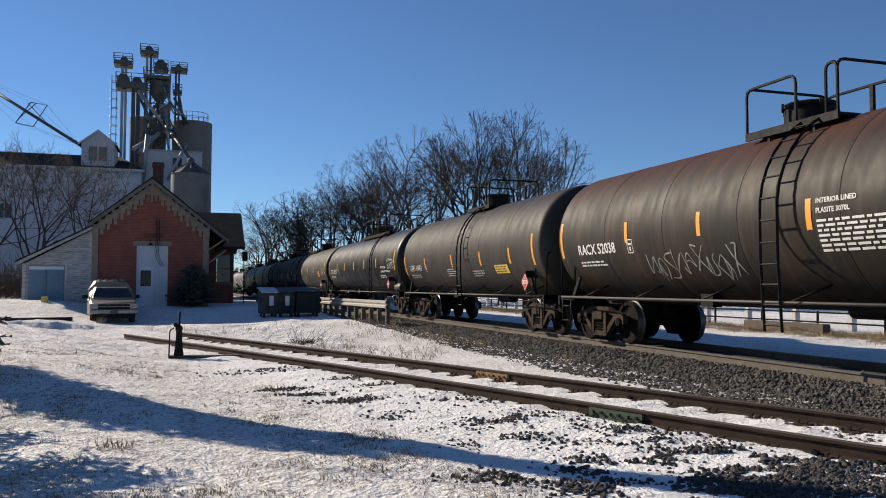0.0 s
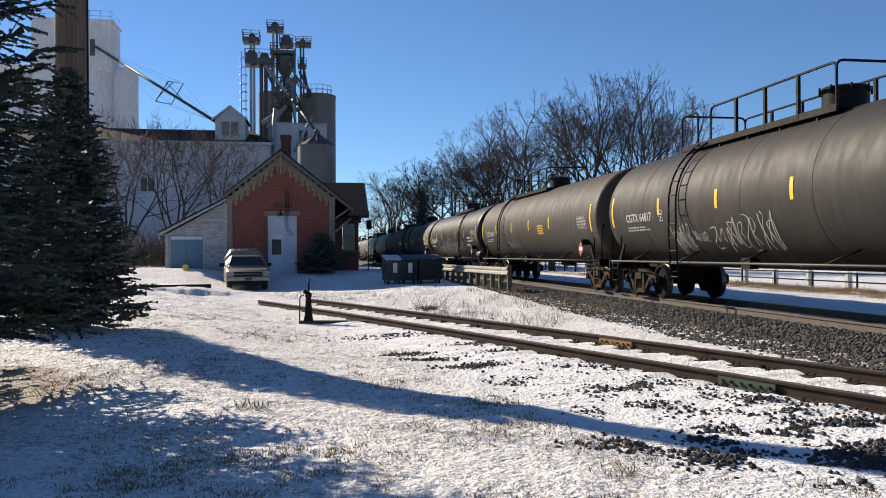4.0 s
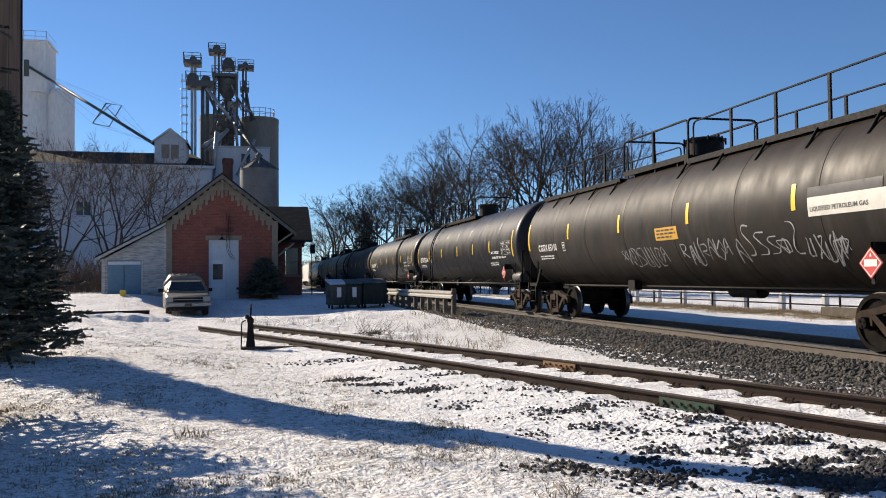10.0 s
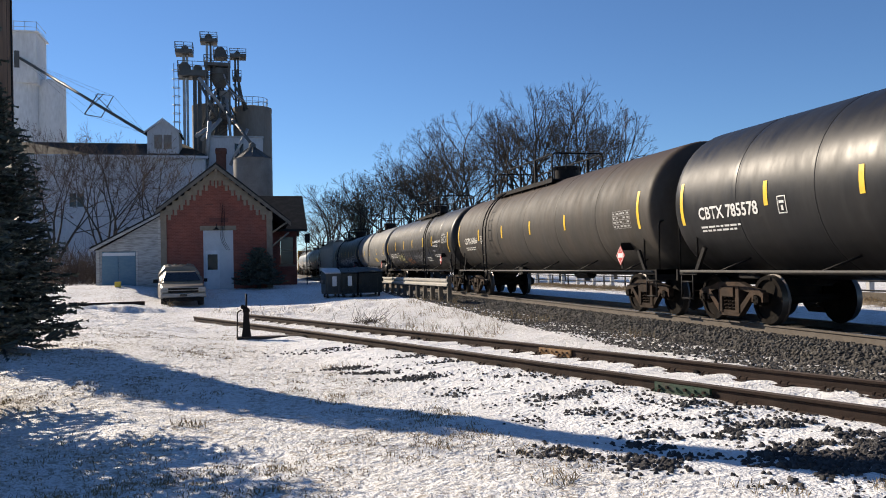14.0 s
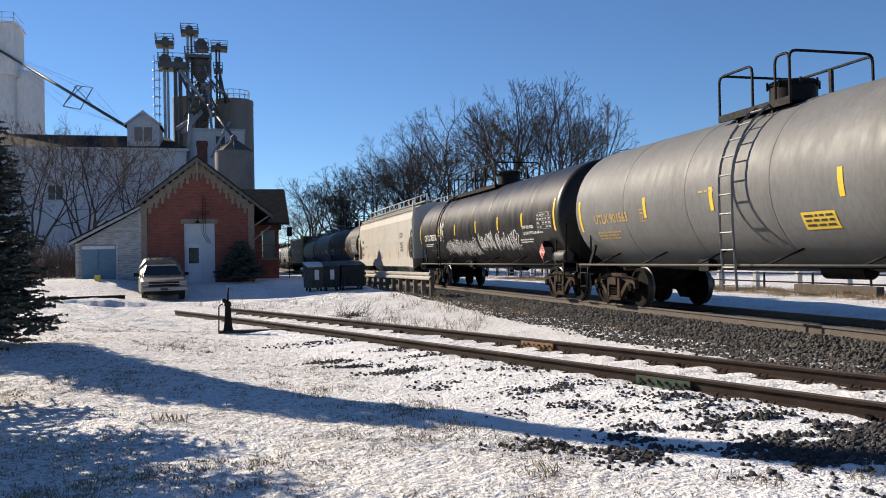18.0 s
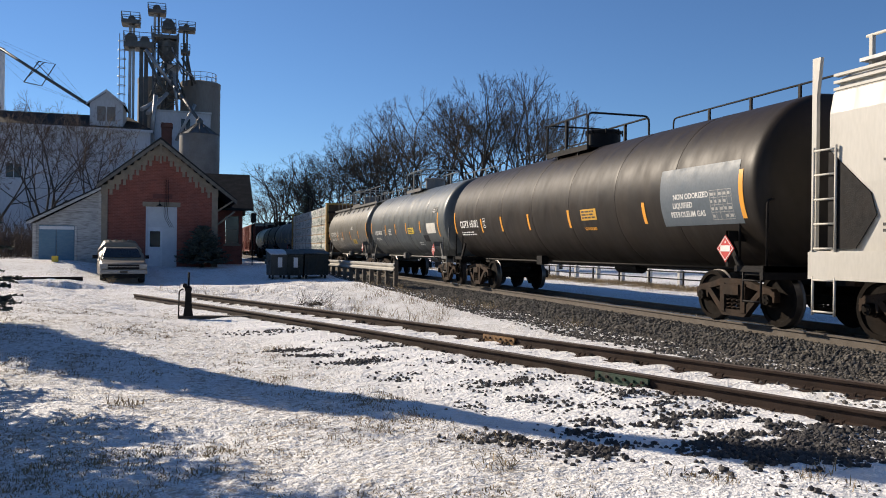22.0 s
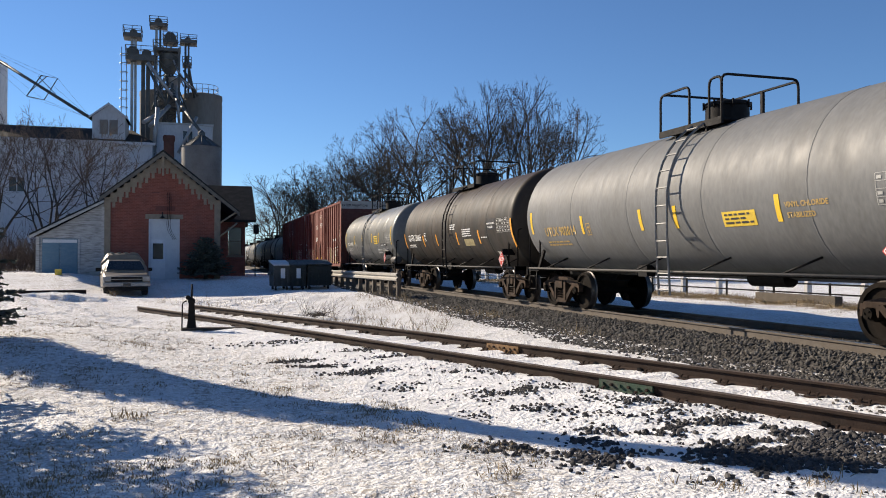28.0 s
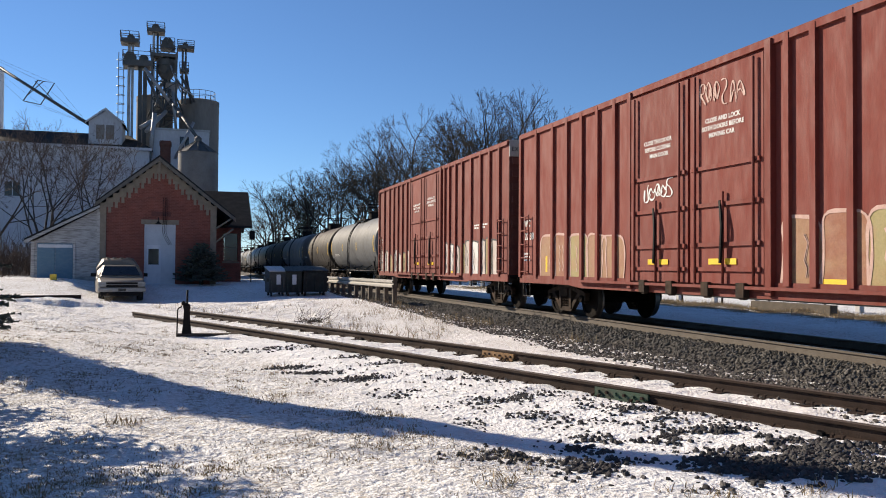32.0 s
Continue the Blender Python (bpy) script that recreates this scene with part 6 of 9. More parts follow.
ORDER = [
    (3.3, 17.7, car(P_RUSTY, "dark tank car with rusty shoulders and pale graffiti", "RACX 52038", -5.65, -3.85, 1.95, (-3.5, -1.05), ((-6.45, 1.9, 2.72), (1.6, 2.05, 2.5), (6.2, 1.9, 2.7)),
                    strip_mat=ORANGE, deck=(-0.55, 1.5), ladders=(0.95,), notes=[(-5.65, 1.76, 1.4, 2), (1.75, 2.15, 1.4, 7)], words=[("INTERIOR LINED", 0.1, 1.75, 2.42, W), ("PLASITE 3070L", 0.1, 1.75, 2.28, W)],
                    tags=[(-2.9, -0.1, 1.35, 1.98, 9)])),
    (17.7, 32.1, car(P_CHAR, "dusty charcoal tank car", "GATX 64483", -5.85, -4.05, 1.84, (-3.65, -0.5, 2.25, 4.6), ((-6.45, 1.7, 2.42), (6.2, 1.8, 2.6)), lo=1.87, hi=2.3, strip_mat=ORANGE,
                     ink=FADED_LETTERS, deck=(-0.7, 1.4), ladders=(0.8,), patches=[board(3.3, 1.62, 1.0, 0.24, PATCH_YELLOW)], notes=[(-5.85, 1.66, 1.4, 2), (-1.2, 1.8, 0.9, 4), (1.3, 1.7, 1.0, 3)], placard=(5.3, 1.35, "1993"))),
    (32.1, 50.0, lpg("CBTX 785537", tags=[(-4.4, -3.6, 1.45, 1.85, 4)])),
    (50.0, 68.3, car(P_CHAR, "dusty charcoal tank car with white graffiti", "CGTX 64817", -7.26, -5.5, 2.05, (-5.15, -2.2, 0.6, 3.4), ((-8.27, 1.95, 2.78), (8.0, 1.9, 2.75)), lo=2.17, hi=2.58, seams=6,
                     ink=FADED_LETTERS, deck=(-5.15, 0.95), ladders=(-4.0,), dome_h=0.45, tags=[(-4.7, -3.7, 1.15, 2.0, 7, FADED_LETTERS), (-3.6, -2.9, 1.4, 1.75, 5, FADED_LETTERS), (-2.8, -0.3, 1.2, 2.05, 9, FADED_LETTERS)], placard=(6.6, 1.36, ""),
                     patches=[board(5.2, 1.9, 0.7, 0.34, PATCH_ORANGE)], grids=[(6.7, 2.4, 0.9, 0.4)])),
    (68.3, 86.2, car(P_DUSTY, "dusty grey-brown tank car", "CGTX 64860", -7.26, -5.5, 2.05, (-5.15, -2.2, 0.6, 3.4), ((-8.2, 1.95, 2.78), (7.9, 1.9, 2.75)), seams=6, ink=FADED_LETTERS, deck=(-5.1, 0.95), ladders=(-4.0,),
                     placard=(6.6, 1.36, ""), patches=[board(1.9, 1.95, 0.7, 0.34, PATCH_ORANGE)], grids=[(6.6, 2.4, 0.9, 0.4)], tags=[(-3.5, -1.5, 1.4, 1.8, 6)])),
    (86.2, 104.1, lpg("CBTX 785567", tags=[(-4.75, -2.9, 1.35, 1.8, 6, GREEN_SPRAY), (-2.9, -1.0, 1.4, 2.2, 4), (-1.2, 0.4, 1.4, 2.3, 4), (0.6, 2.8, 1.32, 2.0, 7, GREEN_SPRAY), (3.0, 3.6, 1.6, 1.75, 4), (-8.1, -7.2, 2.2, 2.5, 4)])),
    (104.1, 121.6, car(P_BROWN, "dark brown tank car with scuffed lettering", "GATX 202699", -7.26, -5.7, 2.03, (-5.25, -2.7, -0.2, 2.55, 3.8), ((-7.95, 1.98, 2.81), (7.7, 1.95, 2.8)), lo=2.2, hi=2.66, seams=6,
                       deck=(-5.1, 1.0), ladders=(-3.3,), patches=[board(-1.65, 2.05, 0.82, 0.33, PATCH_YELLOW), board(5.2, 2.42, 1.9, 0.36, PATCH_STEEL), board(6.5, 2.2, 0.75, 0.75, PATCH_STEEL), board(5.3, 2.28, 1.1, 0.15, PATCH_WHITE), board(5.65, 2.1, 0.6, 0.13, PATCH_WHITE), board(5.55, 1.93, 0.9, 0.14, PATCH_WHITE)], tags=[(-2.9, -1.3, 1.55, 2.0, 5), (-0.7, 0.4, 1.4, 1.85, 4), (3.0, 4.1, 1.4, 1.9, 4), (-5.3, -4.6, 1.65, 1.9, 3)],
                       notes=[(-7.26, 1.86, 1.3, 2), (-3.3, 2.3, 0.5, 2), (5.7, 1.75, 0.5, 3)], words=[("NON ODORIZED", 0.125, 5.33, 2.3, K), ("LIQUEFIED", 0.11, 5.68, 2.12, K), ("PETROLEUM GAS", 0.11, 5.57, 1.95, K), ("SR 13450", 0.15, 6.55, 1.98, W)], grids=[(6.6, 2.3, 0.9, 0.4)], placard=(6.3, 1.36, ""))),
    (121.6, 139.0, car(P_BROWN, "sooty brown tank car with long top walkway", "CGTX 65110", -7.1, -5.5, 1.98, (-4.65, -1.4, 1.8, 5.15), ((-7.95, 2.03, 2.87), (7.6, 2.0, 2.85)), lo=2.25, hi=2.68, seams=6,
                       deck=(-2.4, 0.75), ladders=(), long_rails=((-8.0, -2.4), (0.8, 8.0)), long_x=(-0.75, 0.75), long_h=0.66, pipe=False, patches=[board(0.4, 1.97, 0.95, 0.27, PATCH_ORANGE), board(5.5, 2.12, 1.7, 0.3, PATCH_WHITE), board(5.5, 2.42, 1.6, 0.16, PATCH_CHAR)],
                       words=[("LIQUEFIED PETROLEUM GAS", 0.1, 5.55, 2.2, K)], tags=[(-1.5, 0.7, 1.42, 1.9, 8), (1.3, 3.1, 1.42, 2.0, 7), (3.3, 5.2, 1.4, 2.1, 6), (5.2, 6.2, 1.35, 1.9, 5)], placard=(6.3, 1.36, ""))),
    (139.0, 156.9, lpg("CBTX 785564", True)),
    (156.9, 175.0, lpg("CBTX 785578")),
    (175.0, 193.0, car(P_DUSTY, "dusty grey-brown tank car", "CGTX 64866", -7.25, -5.35, 2.04, (-5.2, -2.3, 0.6, 3.5), ((-8.2, 1.97, 2.82), (7.9, 1.95, 2.8)), seams=5, deck=(-5.0, 0.95), ladders=(-3.9,), ink=PATCH_WHITE,
                       placard=(6.5, 1.36, ""), grids=[(6.6, 2.4, 0.9, 0.4)])),
    (193.0, 210.7, car(P_BLACK_DULL, "black pressure tank car with overpainted band and graffiti", "GATX 231755", -7.4, -5.2, 1.72, (-5.4, -2.75, -0.35, 2.35, 4.4), ((-8.2, 1.96, 2.65), (7.65, 1.79, 2.68)), lo=2.16, hi=2.62, seams=6,
                       deck=(-1.75, 3.6), ladders=(3.5,), dome_h=0.5, words=[("LIQUEFIED PETROLEUM GAS", 0.13, 4.6, 2.28, W), ("NON-ODORIZED", 0.13, 4.6, 2.1, W), ("FRA-AIP", 0.1, 4.6, 1.88, W)], grids=[(6.45, 2.64, 1.05, 0.43)],
                       patches=[board(-3.85, 2.06, 6.75, 0.78, PATCH_CHAR)], placard=(5.95, 1.47, ""), tags=[(-5.4, -3.2, 1.3, 2.0, 9, YELLOW_SPRAY), (-2.75, -1.0, 1.28, 1.75, 6, ORANGE_SPRAY), (-0.5, 2.0, 1.32, 1.95, 9)], notes=[(4.6, 1.7, 1.6, 2), (2.7, 1.6, 0.9, 3)])),
    (210.7, 224.8, car(P_GREY, "light grey tank car with ochre lettering", "UTLX 901563", -5.4, -3.5, 1.97, (-2.9, -0.4, 2.9), ((-6.2, 1.81, 2.57), (5.9, 1.9, 2.7)), lo=2.0, hi=2.43, ink=Y, seams=4,
                       deck=(-1.05, 1.0), ladder_mat=PALE_IRON, ladders=(0.3,), patches=[board(1.9, 1.55, 0.75, 0.27, PATCH_YELLOW)], notes=[(-5.4, 1.74, 1.3, 3), (-0.8, 2.35, 0.5, 1)], placard=(4.9, 1.33, "1086"), end_tank=True, grids=[(4.9, 2.3, 0.9, 0.4)])),
    (224.8, 242.4, lpg("CBTX 785530", True, (-7.3, -4.95), strips=[(u, 2.12, 2.54) for u in (-4.75, -2.2, 0.6, 3.1, 5.4)] + [(-8.1, 1.92, 2.76), (7.95, 1.92, 2.8)], tags=[(-4.1, 0.5, 1.3, 1.98, 24, W), (-4.0, 0.4, 1.42, 1.8, 20), (0.7, 2.4, 1.45, 2.1, 9, W), (0.8, 2.3, 1.5, 1.9, 6), (2.5, 4.9, 1.4, 2.1, 11, W), (2.7, 4.6, 1.5, 1.9, 7), (-4.6, -4.0, 2.0, 2.9, 6, W)])),
    None,
    (261.0, 277.8, car(P_BROWN, "dark brown tank car with bright patch of fresh paint", "CGTX 65092", -7.16, -5.3, 1.97, (-5.1, -3.4, -1.4, 1.05, 4.45), ((-7.7, 1.8, 2.5), (7.5, 1.8, 2.6)), lo=1.79, hi=2.21, strip_mat=ORANGE, seams=6,
                       deck=(-1.6, 0.75), ladders=(), long_rails=((-7.6, -2.0), (2.0, 7.6)), dome=0.0, pipe=False, patches=[board(5.1, 1.72, 2.35, 1.05, PATCH_STEEL), board(1.7, 1.94, 0.75, 0.25, PATCH_ORANGE)],
                       words=[("NON ODORIZED", 0.14, 5.53, 2.2, W), ("LIQUIFIED", 0.14, 5.5, 2.04, W), ("PETROLEUM GAS", 0.14, 5.4, 1.88, W), ("1-510-938-6685", 0.09, 1.75, 1.72, ORANGE)], grids=[(6.65, 2.3, 0.6, 0.5)], placard=(6.6, 1.3, ""))),
    (277.8, 291.4, car(P_BLUEGREY, "blue-grey tank car with orange strips", "OCPX 80090", -5.27, -3.67, 1.92, (-2.98, -1.1, 0.77, 2.96), ((-6.0, 2.0, 2.53), (5.45, 1.73, 2.6)), lo=1.91, hi=2.35, strip_mat=ORANGE, seams=4, iron=GREY_IRON,
                       deck=(-1.55, 0.75), ladders=(), long_rails=((-5.5, -2.0), (1.8, 5.6)), pipe=False, patches=[board(1.05, 1.88, 0.9, 0.25, PATCH_YELLOW), board(4.7, 2.6, 0.65, 0.2, PATCH_BLACK), board(3.9, 1.86, 1.15, 0.38, PATCH_WHITE), board(3.2, 1.56, 0.7, 0.24, PATCH_BLACK)],
                       words=[("VINYL CHLORIDE", 0.07, 4.72, 2.7, W), ("STABILIZED", 0.07, 4.75, 2.62, W)], placard=(4.55, 1.24, "1086"), notes=[(-5.27, 1.75, 1.2, 2), (-2.4, 2.1, 0.5, 4), (2.2, 1.5, 0.6, 2)])),
    (291.4, 304.4, car(P_OLIVE, "grey tank car with full-length top walkway", "OCPX 80236", -4.94, -2.95, 2.02, (-2.8, -0.98, 1.38, 3.65), ((-5.8, 1.82, 2.23), (5.9, 1.8, 2.6)), lo=1.78, hi=2.22, strip_mat=ORANGE, seams=4, iron=GREY_IRON,
                       deck=(-1.0, 1.0), ladders=(), long_rails=((-6.3, -1.0), (-0.6, 6.3)), long_x=(-0.8, 0.8), long_h=0.62, pipe=False, patches=[board(1.8, 1.55, 0.92, 0.22, PATCH_YELLOW)], words=[("PLATE", 0.06, -1.72, 2.16, W), ("C", 0.1, -1.66, 2.04, W)], placard=(4.8, 1.33, ""), notes=[(-4.94, 1.84, 1.9, 2), (-1.8, 1.85, 0.7, 3), (1.8, 2.45, 0.5, 3)])),
    None,
    (325.7, 340.1, car(P_GREY, "light grey tank car with ochre lettering", "UTLX 902014", -5.52, -3.57, 1.82, (-3.4, -0.8, 0.45, 3.27), ((-6.3, 1.89, 2.46), (6.0, 1.85, 2.6)), lo=1.81, hi=2.23, ink=Y, seams=4, deck=(-1.05, 1.0), ladder_mat=PALE_IRON, ladders=(0.3,),
                       patches=[board(1.86, 1.78, 0.86, 0.25, PATCH_YELLOW)], words=[("VINYL CHLORIDE", 0.115, 3.43, 2.02, Y), ("STABILIZED", 0.115, 3.45, 1.86, Y)], grids=[(5.2, 2.36, 0.9, 0.42)], placard=(5.0, 1.33, "1086"))),
    (340.1, 353.4, car(P_SOOTY, "sooty grey tank car with orange strips", "GATX 26665", -5.5, -3.45, 1.98, (-3.3, -1.5, 0.95, 3.2), ((-6.1, 1.7, 2.3), (6.05, 1.54, 2.4)), lo=1.73, hi=2.15, strip_mat=ORANGE, seams=5, deck=(-1.4, 1.0), ladders=(0.1,),
                       patches=[board(1.67, 1.68, 0.94, 0.22, mat("faded_notice_board", (0.30, 0.25, 0.12), 0.6, 0, (0.2, 0.17, 0.1), 5, 0.5)), board(4.05, 2.13, 0.78, 0.33, PATCH_BLACK), board(4.3, 1.35, 0.6, 0.12, PATCH_WHITE)],
                       words=[("VINYL CHLORIDE", 0.085, 4.08, 2.29, W), ("STABILIZED", 0.085, 4.15, 2.18, W)], grids=[(4.9, 2.43, 1.08, 0.4)], placard=(4.9, 1.23, "1086"), notes=[(-5.6, 1.8, 1.2, 2), (0.3, 2.4, 0.6, 3), (1.6, 2.2, 1.0, 4), (3.4, 1.9, 0.6, 1)])),
    (354.6, 367.9, car(P_TILX, "satin light grey tank car with yellow strips", "TILX 401842", -5.03, -3.25, 2.0, (-3.1, -0.92, 1.51, 3.12), ((-5.74, 1.89, 2.78), (5.7, 1.9, 2.75)), lo=2.06, hi=2.52, seams=6, deck=(-1.4, 1.0), ladder_mat=PALE_IRON, ladders=(0.17,),
                       patches=[board(2.04, 1.99, 0.77, 0.4, PATCH_YELLOW), board(3.43, 1.86, 1.28, 0.13, PATCH_BLACK), board(4.31, 1.49, 0.45, 0.24, PATCH_BLACK), board(3.94, 1.45, 0.38, 0.2, PATCH_WHITE)],
                       words=[("VINYL CHLORIDE, STABILIZED", 0.082, 3.46, 1.89, W)], grids=[(4.6, 2.41, 1.1, 0.43)], placard=(4.2, 1.31, "1086"), end_tank=True, notes=[(-5.03, 1.82, 1.2, 2), (2.4, 1.7, 0.9, 3), (3.5, 1.7, 1.2, 2)])),
]
for row in ORDER:
    if row:
        add_car(tank_car(*row), row[0], row[1])

# the tank cars that follow the boxcars, seen far off
y = 403.2
for k, (ln, paint, lab) in enumerate(((14.0, P_GREY, "light grey tank car"), (14.2, P_DUSTY, "dusty brown tank car"), (14.4, P_GREY, "light grey tank car"), (17.9, P_CHAR, "dusty charcoal tank car"), (17.9, P_BLACK, "glossy black tank car"),
                                      (17.9, P_BLACK, "glossy black tank car"), (14.2, P_CHAR, "dusty charcoal tank car"), (17.9, P_BLACK, "glossy black tank car"), (17.9, P_BROWN, "dark brown tank car"), (17.9, P_CHAR, "dusty charcoal tank car"))):
    spec = dict(r=1.52, zc=2.37, paint=paint, label=lab + " in the tail of the train", words=[], seams=4, notes=[(-ln / 2 + 1.7, 1.9, 1.6, 2)],
                strips=[(-ln / 2 + 0.75, 1.9, 2.75), (-2.4, 2.1, 2.5), (1.8, 2.1, 2.5), (ln / 2 - 0.9, 1.9, 2.75)], deck=(-1.1, 1.0), ladders=(0.4,))
    add_car(tank_car(y, y + ln, spec), y, y + ln)
    y += ln


# ---- covered hopper, lumber car, boxcars ----
HOPPER_PAINT = mat("cream_hopper_paint", (0.475, 0.457, 0.412), 0.5, 0, (0.40, 0.38, 0.335), 1.2, 0.5, 0.05, 8, 0.06, stretch=(1, 1.5, 0.4))
BOX_RED = mat("weathered_boxcar_red", (0.168, 0.029, 0.019), 0.8, 0, (0.195, 0.046, 0.032), 1.3, 0.6, 0.15, 20, 0.10, stretch=(1, 1.5, 0.4), obj=0.12)
# boxcar red with the shade between the cars put into its colour
BOX_END = mat("shade_dark_boxcar_end", (0.085, 0.026, 0.022), 0.85, 0, (0.055, 0.022, 0.02), 2, 0.6, 0.1, 20)
BOX_ROOF = mat("galvanised_roof_end", (0.30, 0.29, 0.28), 0.6, 0.1, (0.2, 0.18, 0.16), 2, 0.5)
FLAT_YELLOW = mat("worn_yellow_steel", (0.40, 0.24, 0.05), 0.65, 0, (0.16, 0.095, 0.05), 2, 0.6, 0.15, 20)
FLAT_RUST = mat("grimy_rusted_sill", (0.10, 0.062, 0.032), 0.8, 0, (0.045, 0.032, 0.024), 2.5, 0.7, 0.2, 20)
WRAP = mat("white_lumber_wrap", (0.62, 0.635, 0.62), 0.4, 0, (0.28, 0.33, 0.31), 6.0, 0.75, 1.0, 5, 0.10, stretch=(1, 1, 1.6))
WRAP_INK = mat("printed_grey_ink", (0.07, 0.085, 0.085), 0.5, 0, (0.25, 0.27, 0.27), 5, 0.4)
WRAP_GREEN = mat("printed_green_ink", (0.03, 0.16, 0.11), 0.5, 0, (0.12, 0.27, 0.20), 5, 0.4)
LUMBER = mat("raw_lumber", (0.55, 0.40, 0.24), 0.7, 0, (0.42, 0.3, 0.18), 3, 0.5, 0.3, 30, stretch=(6, 1, 6))


def side_strips(car, put, rows, m, lift=0.006):
    for u0, u1, v0, v1 in rows:
        bm = bmesh.new()
        strip(bm, put, u0, u1, v0, v1, lift, 0, 1)
        part("reflective_strip", bm, m, car)


def corner_ladder(car, x, y, z0, z1, m, w=0.42):
    bm = bmesh.new()
    for s in (-1, 1):
        add_tube(bm, ((x, y + s * w / 2, z0), (x, y + s * w / 2, z1)), 0.02, 5)
    n = int((z1 - z0) / 0.33)
    for k in range(n + 1):
        z = z0 + 0.05 + k * (z1 - z0 - 0.1) / n
        add_tube(bm, ((x, y - w / 2, z), (x, y + w / 2, z)), 0.016, 5)
    return part("ladder", bm, m, car)


def couplers(car, half, z=0.88):
    for s in (-1, 1):
        bm = bmesh.new()
        a, b = sorted((s * (half - 0.5), s * (half + 0.35)))
        add_box(bm, -0.09, 0.09, a, b, z - 0.08, z + 0.08)
        a, b = sorted((s * (half + 0.15), s * (half + 0.36)))
        add_box(bm, -0.17, 0.15, a, b, z - 0.15, z + 0.15)
        part("coupler", bm, TRUCK_IRON, car)


def hopper_car():
    car = thing("covered_hopper_car", "cream covered hopper car with orange strips", "hopper car", "cars of the passing train")
    h, x, put = 8.5, 1.5, on_side(-1.5)
    bm = bmesh.new()                          # curved sides and roof in section, cut back at the ends
    sec = [(-1.46, 1.25), (-1.5, 2.2), (-1.5, 3.2), (-1.44, 3.5), (-1.36, 3.55), (-1.3, 3.72), (-1.0, 3.86), (-0.5, 3.97), (0, 4.0)]
    sec += [(-a, b) for a, b in reversed(sec[:-1])]
    rows = [[bm.verts.new((a, yy, b)) for a, b in sec] for yy in (-h + 0.35, h - 0.35)]
    for k in range(len(sec) - 1):
        bm.faces.new((rows[0][k], rows[0][k + 1], rows[1][k + 1], rows[1][k]))
    for r0 in rows:
        bm.faces.new(r0)
    part("body", bm, HOPPER_PAINT, car)
    for s in (-1, 1):
        bm = bmesh.new()
        a, b = sorted((s * x, s * (x + 0.05)))
        add_box(bm, a, b, -h, h, 0.86, 1.25)
        add_box(bm, min(s * 1.40, s * 1.52), max(s * 1.40, s * 1.52), -h, h, 1.22, 1.27)
        part("side_sill", bm, HOPPER_PAINT, car)
        for q in (-1, 1):                     # end posts, braces, and black plates painting in the shaded recess behind them
            bm = bmesh.new()
            add_prism(bm, ((q * (h - 0.09), 1.25), (q * h, 1.25), (q * h, 3.5), (q * h, 4.05), (q * (h - 0.16), 4.05), (q * (h - 0.09), 3.5)), s * 1.44, s * 1.5)
            part("corner_post", bm, HOPPER_PAINT, car)
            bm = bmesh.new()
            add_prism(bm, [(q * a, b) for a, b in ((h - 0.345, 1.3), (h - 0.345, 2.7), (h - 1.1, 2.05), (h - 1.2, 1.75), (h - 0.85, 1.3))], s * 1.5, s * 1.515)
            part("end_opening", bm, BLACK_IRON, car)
            corner_ladder(car, s * 1.54, q * (h - 0.3), 1.25, 2.75, HOPPER_PAINT)
            corner_ladder(car, s * 1.54, q * (h - 0.3), 0.35, 0.9, HOPPER_PAINT)
        for dz in (3.56, 3.66, 3.76):
            bm = bmesh.new()
            add_box(bm, min(s * 1.3, s * 1.4), max(s * 1.3, s * 1.4), -h + 0.3, h - 0.3, dz - 0.02, dz + 0.02)
            part("roof_rib", bm, HOPPER_PAINT, car)
        bm = bmesh.new()
        add_tube(bm, ((s * 0.72, -h + 0.2, 4.4), (s * 0.72, h - 0.2, 4.4)), 0.025, 5)
        for k in range(13):
            yy = -h + 0.3 + k * (2 * h - 0.6) / 12
            add_box(bm, s * 0.72 - 0.03, s * 0.72 + 0.03, yy - 0.03, yy + 0.03, 3.9, 4.4)
        part("roof_rail", bm, HOPPER_PAINT, car)
        bm = bmesh.new()
        add_box(bm, min(s * 0.4, s * 0.85), max(s * 0.4, s * 0.85), -h + 0.2, h - 0.2, 4.02, 4.07)
        part("roof_walkway", bm, GALV, car)
    for k, u in enumerate((-4.5, -1.4, 2.0, 5.2)):
        bm = bmesh.new()
        vs = [[bm.verts.new((a * w, -u + b * d, z)) for a, b in ((-1, -1), (1, -1), (1, 1), (-1, 1))] for w, d, z in ((1.35, 1.5, 1.24), (0.55, 0.75, 0.42))]
        for i in range(4):
            bm.faces.new((vs[0][i], vs[0][(i + 1) % 4], vs[1][(i + 1) % 4], vs[1][i]))
        part("hopper_bay", bm, HOPPER_PAINT, car)
        bm = bmesh.new()
        add_box(bm, -0.85, 0.85, -u - 0.7, -u + 0.7, 0.3, 0.42)
        part("outlet_gate", bm, BLACK_IRON, car)
        bm = bmesh.new()
        add_lathe(bm, ((0, -1.12), (0.11, -1.12), (0.11, -0.85), (0, -0.85)), "x", 12, (0, -u + 0.65, 0.34))
        part("gate_pipe", bm, GALV, car)
    couplers(car, h)
    for s in (-1, 1):
        add_truck(car, s * 7.0)
